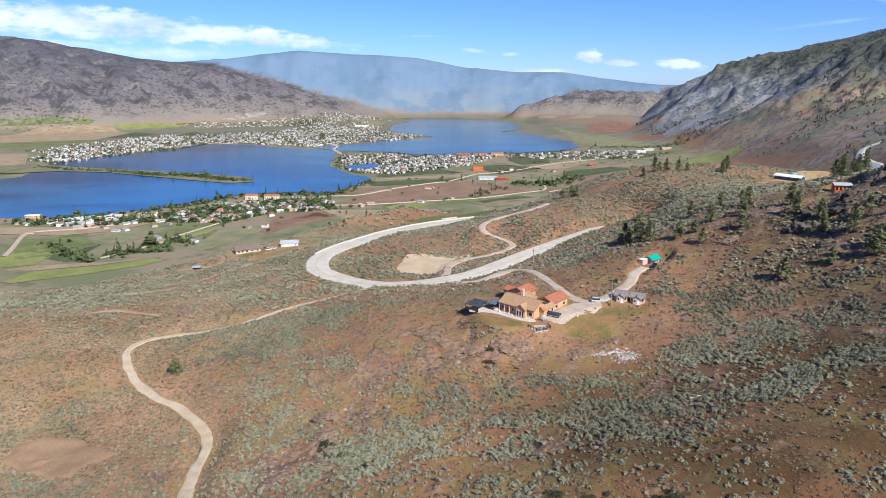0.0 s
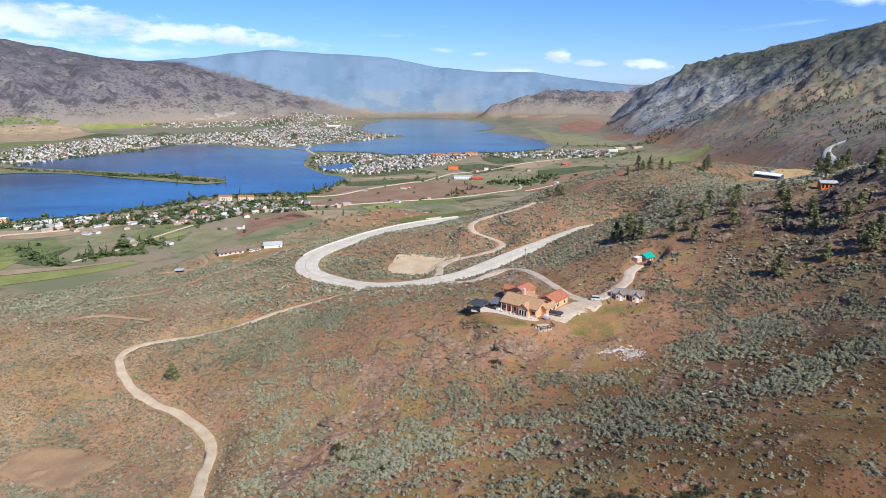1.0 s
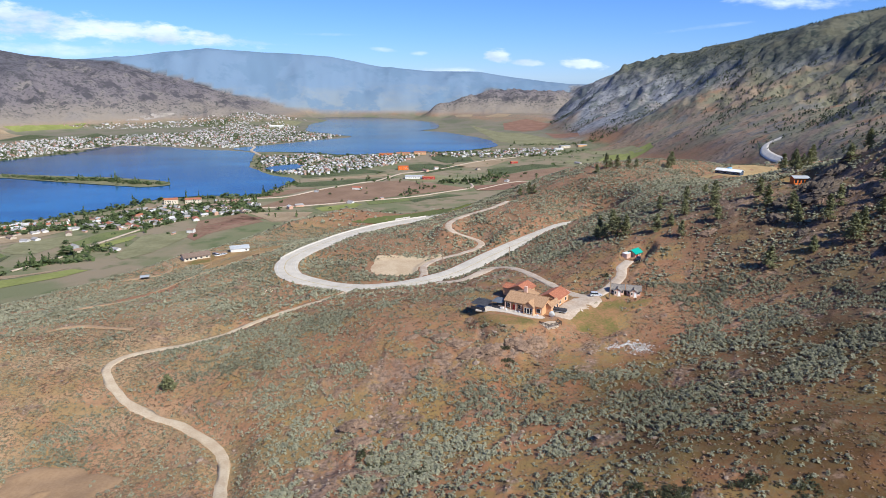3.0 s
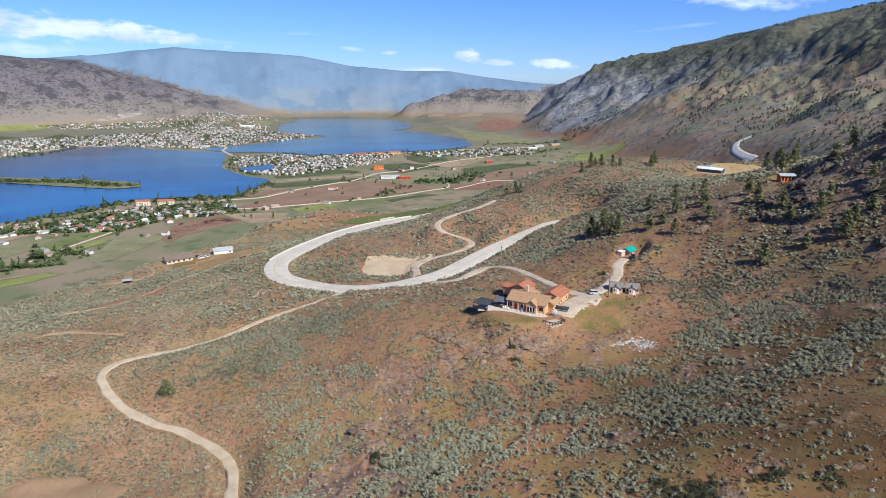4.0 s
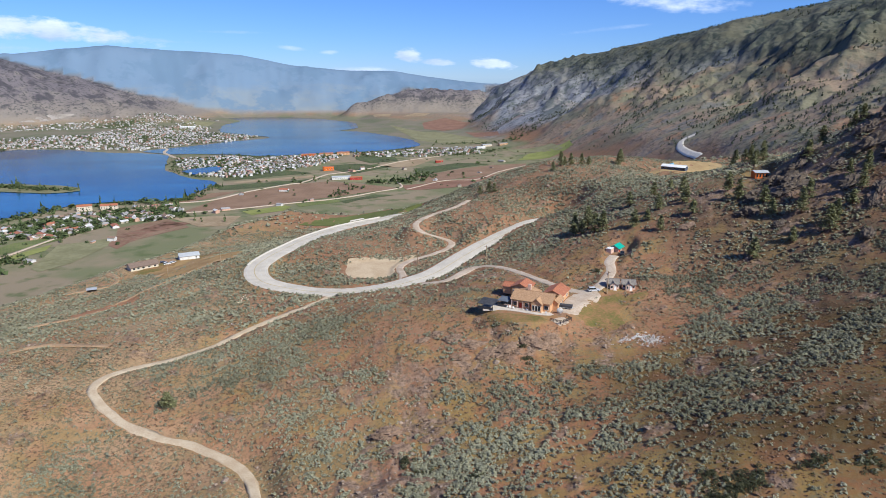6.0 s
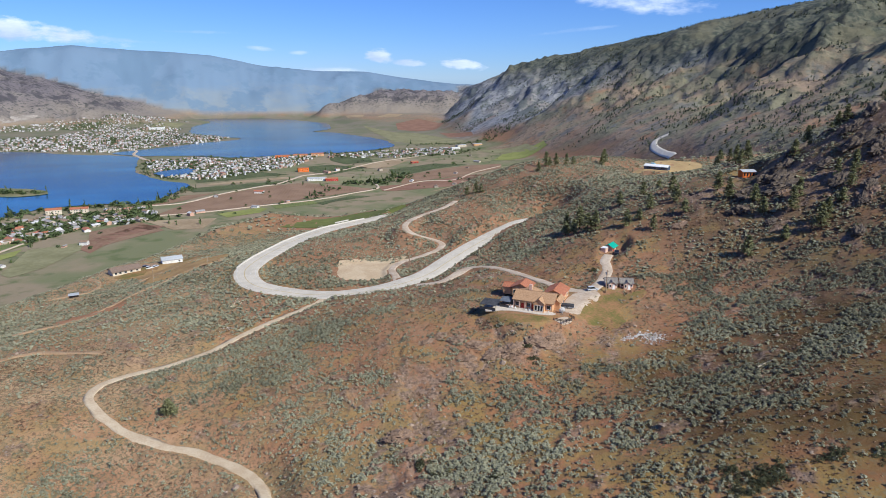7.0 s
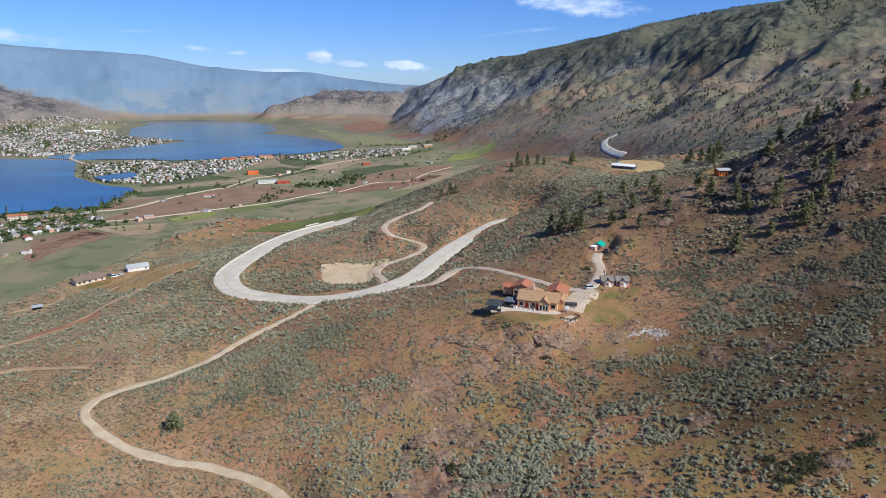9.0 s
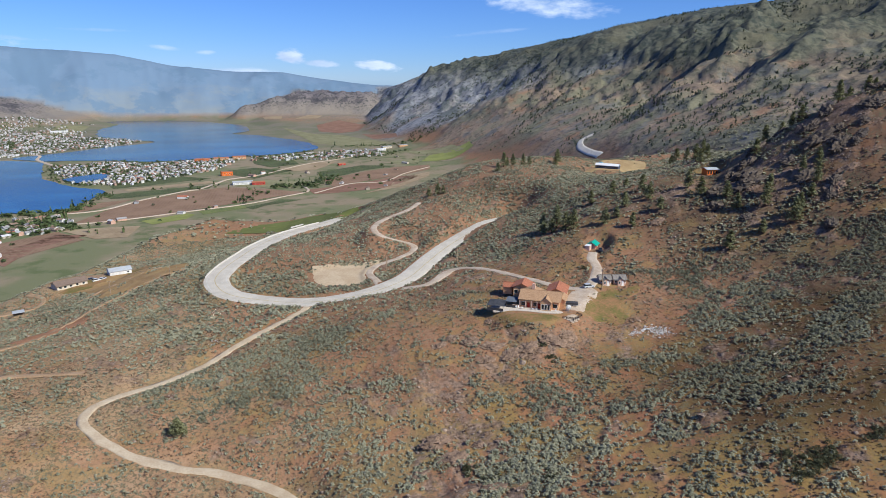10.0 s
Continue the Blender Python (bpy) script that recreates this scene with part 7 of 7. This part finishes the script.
def landmarks():
    """The larger buildings that stand out by the lake."""
    for x, y, turn, l, w, e, r, wall, roof, label, cat in (
            (-400, 1361, 12, 26, 12, 8, 10.5, CREAM_WALL, RED_TILE, "cream lakeside hotel with red roofs", "hotel"), (-358, 1364, 4, 30, 12, 7, 9.5, CREAM_WALL, RED_TILE, "cream lakeside hotel wing with a red roof", "hotel"),
            (-722, 1140, 10, 24, 12, 9, 9.8, STUCCO, WHITE_METAL, "tan three-storey lodge with a white roof", "lodge"), (66, 2140, 0, 44, 12, 7, 9, ORANGE_WALL, RED_TILE, "long orange apartment block by the lake", "apartments"),
            (122, 2154, 0, 44, 12, 7, 9, STUCCO, RED_TILE, "long terracotta apartment block by the lake", "apartments"), (178, 2172, 0, 40, 12, 7, 9, STUCCO, RED_TILE, "terracotta apartment block by the lake", "apartments"),
            (96, 1812, 5, 28, 14, 9, 10, ORANGE_WALL, RED_TILE, "orange packing house among vineyards", "packing house"), (112, 1645, 0, 46, 16, 5, 7, WHITE_WALL, GREY_METAL, "white winery hall with a blue-grey roof", "winery"),
            (146, 1628, 0, 30, 12, 5, 7, RED_PAINT, RED_TILE, "small red winery barn with a red roof", "barn"), (-423, 3478, 8, 70, 20, 7, 9, WHITE_WALL, WHITE_METAL, "long white warehouse beyond the town", "warehouse"), (430, 1905, 12, 22, 9, 4, 6, RED_PAINT, RED_TILE, "small red barn in the fields", "barn"),
            (700, 2268, 20, 40, 14, 7, 8, CREAM_WALL, GREY_METAL, "cream hall at the valley's edge", "hall"), (760, 2262, 10, 34, 14, 6, 7, STUCCO, GREY_METAL, "terracotta hall at the valley's edge", "hall"), (660, 2210, 0, 30, 12, 6, 7, WHITE_WALL, WHITE_METAL, "white hall at the valley's edge", "hall")):
        b = thing_at("large_building", x, y, turn, label, cat, z=max(ground_at(x, y), LAKE + 1.2) + 0.2)
        wall_ob, roof_ob = gabled(b, -l / 2, l / 2, -w / 2, w / 2, e, r, "x", wall, roof, 0.6, base=-1)
        for k in range(int(l / 4.5)):
            for level in range(max(1, int(e / 3.2))):
                window(wall_ob, "-y", -l / 2 + 2.5 + 4.5 * k, 0.9 + 3.0 * level, 1.7, 1.4, -w / 2)


def valley_trees():
    round_forms = [leaf_clump(18, 0.34, 0.6, 0.85) for k in range(6)]
    tall = [leaf_clump(20, 0.34, 0.6, 0.95) for k in range(4)]
    sets = []
    for outline, count in ((TOWN, 5200), (PENINSULA, 1700), (SHORE, 1100), (EAST_SHORE, 420), (UPTOWN, 800), (NORTH_TOWN, 700), (WEST_TOWN, 420)):
        sets.append(spread(outline, count))
    # the wooded spit and the shores
    spit = curve_through([(-1150, 1880, 0), (-1037, 1822, 0), (-895, 1785, 0), (-750, 1718, 0), (-631, 1682, 0), (-539, 1625, 0), (-478, 1618, 0)], 3)
    for line, wide, count in ((spit, 9, 520), (curve_through([(-760, 1128, 0), (-658, 1170, 0), (-559, 1230, 0), (-505, 1290, 0), (-440, 1380, 0), (-330, 1425, 0), (-236, 1425, 0), (-175, 1600, 0)], 3), 10, 260),
                              (curve_through([(-330, 2190, 0), (-290, 1850, 0), (-200, 1740, 0)], 3), 9, 70), (curve_through([(-190, 2255, 0), (-63, 2165, 0), (87, 2197, 0), (341, 2250, 0), (470, 2345, 0)], 3), 8, 130),
                              (curve_through([(560, 2420, 0), (700, 2380, 0), (880, 2300, 0)], 3), 25, 160), (curve_through([(-1100, 2140, 0), (-1000, 2300, 0), (-930, 2440, 0)], 3), 14, 120), (curve_through([(-2100, 3300, 0), (-1900, 3150, 0), (-1700, 3200, 0)], 3), 60, 260),
                              (curve_through([(-480, 888, 0), (-444, 903, 0), (-401, 925, 0)], 2), 9, 70), (curve_through([(-438, 950, 0), (-412, 985, 0), (-380, 960, 0)], 2), 12, 50), (curve_through([(180, 1570, 0), (240, 1565, 0), (300, 1610, 0), (335, 1690, 0)], 2), 16, 120),
                              (curve_through([(-600, 960, 0), (-540, 905, 0), (-480, 860, 0)], 2), 6, 60), (curve_through([(60, 1380, 0), (110, 1480, 0), (160, 1505, 0)], 2), 10, 18), (curve_through([(500, 2060, 0), (620, 2080, 0), (720, 2160, 0)], 2), 16, 110)):
        k = rng.integers(0, len(line), count)
        sets.append((line[k, 0] + rng.normal(0, wide, count), line[k, 1] + rng.normal(0, wide, count)))
    sets.append(spread([(-700, 900), (-300, 1000), (100, 1400), (500, 1500), (800, 2100), (300, 2050), (-100, 1650), (-250, 1250)], 110))
    x, y = np.concatenate([s[0] for s in sets]), np.concatenate([s[1] for s in sets])
    z = np.maximum(land(x, y), LAKE + 1.0)
    size = rng.lognormal(1.75, 0.3, len(x)) * np.where(y > 1730, 0.68, 1.0)
    for name, pick, forms, slim, label in (("valley_trees", rng.uniform(0, 1, len(x)) < 0.85, round_forms, 1.0, "leafy green trees along the lake shore and among houses"), ("poplars", None, tall, 0.42, "tall slim poplars by the lake")):
        if pick is None:
            pick = ~chosen
        chosen = pick
        strewn(name, forms, x[pick], y[pick], z[pick], size[pick] * slim * 1.25, size[pick] * (1.0 if slim == 1.0 else 2.0), rng.uniform(0, 1, pick.sum()), BROADLEAF, label, "trees")
    # dark pines dotted over the mountain's flank
    x, y = rng.uniform(480, 2000, 34000), rng.uniform(450, 3400, 34000)
    east, t = east_mountain(x, y)
    patch = fractal(x, y, 260, 4, 131) + 0.6 * fractal(x, y, 60, 2, 137)
    keep = (t > 0.0) & (patch + rng.uniform(-0.5, 0.5, len(x)) > 0.48)
    x, y = x[keep], y[keep]
    size = rng.uniform(2.4, 4.4, len(x))
    strewn("mountain_pines", [leaf_clump(9, 0.45, 0.5, 0.9) for k in range(5)], x, y, land(x, y) - 0.2, size, size * 1.9, rng.uniform(0, 1, len(x)), MOUNTAIN_PINE, "dark pines dotted over the mountain's flank", "pine trees")


houses()
town()
landmarks()
valley_trees()
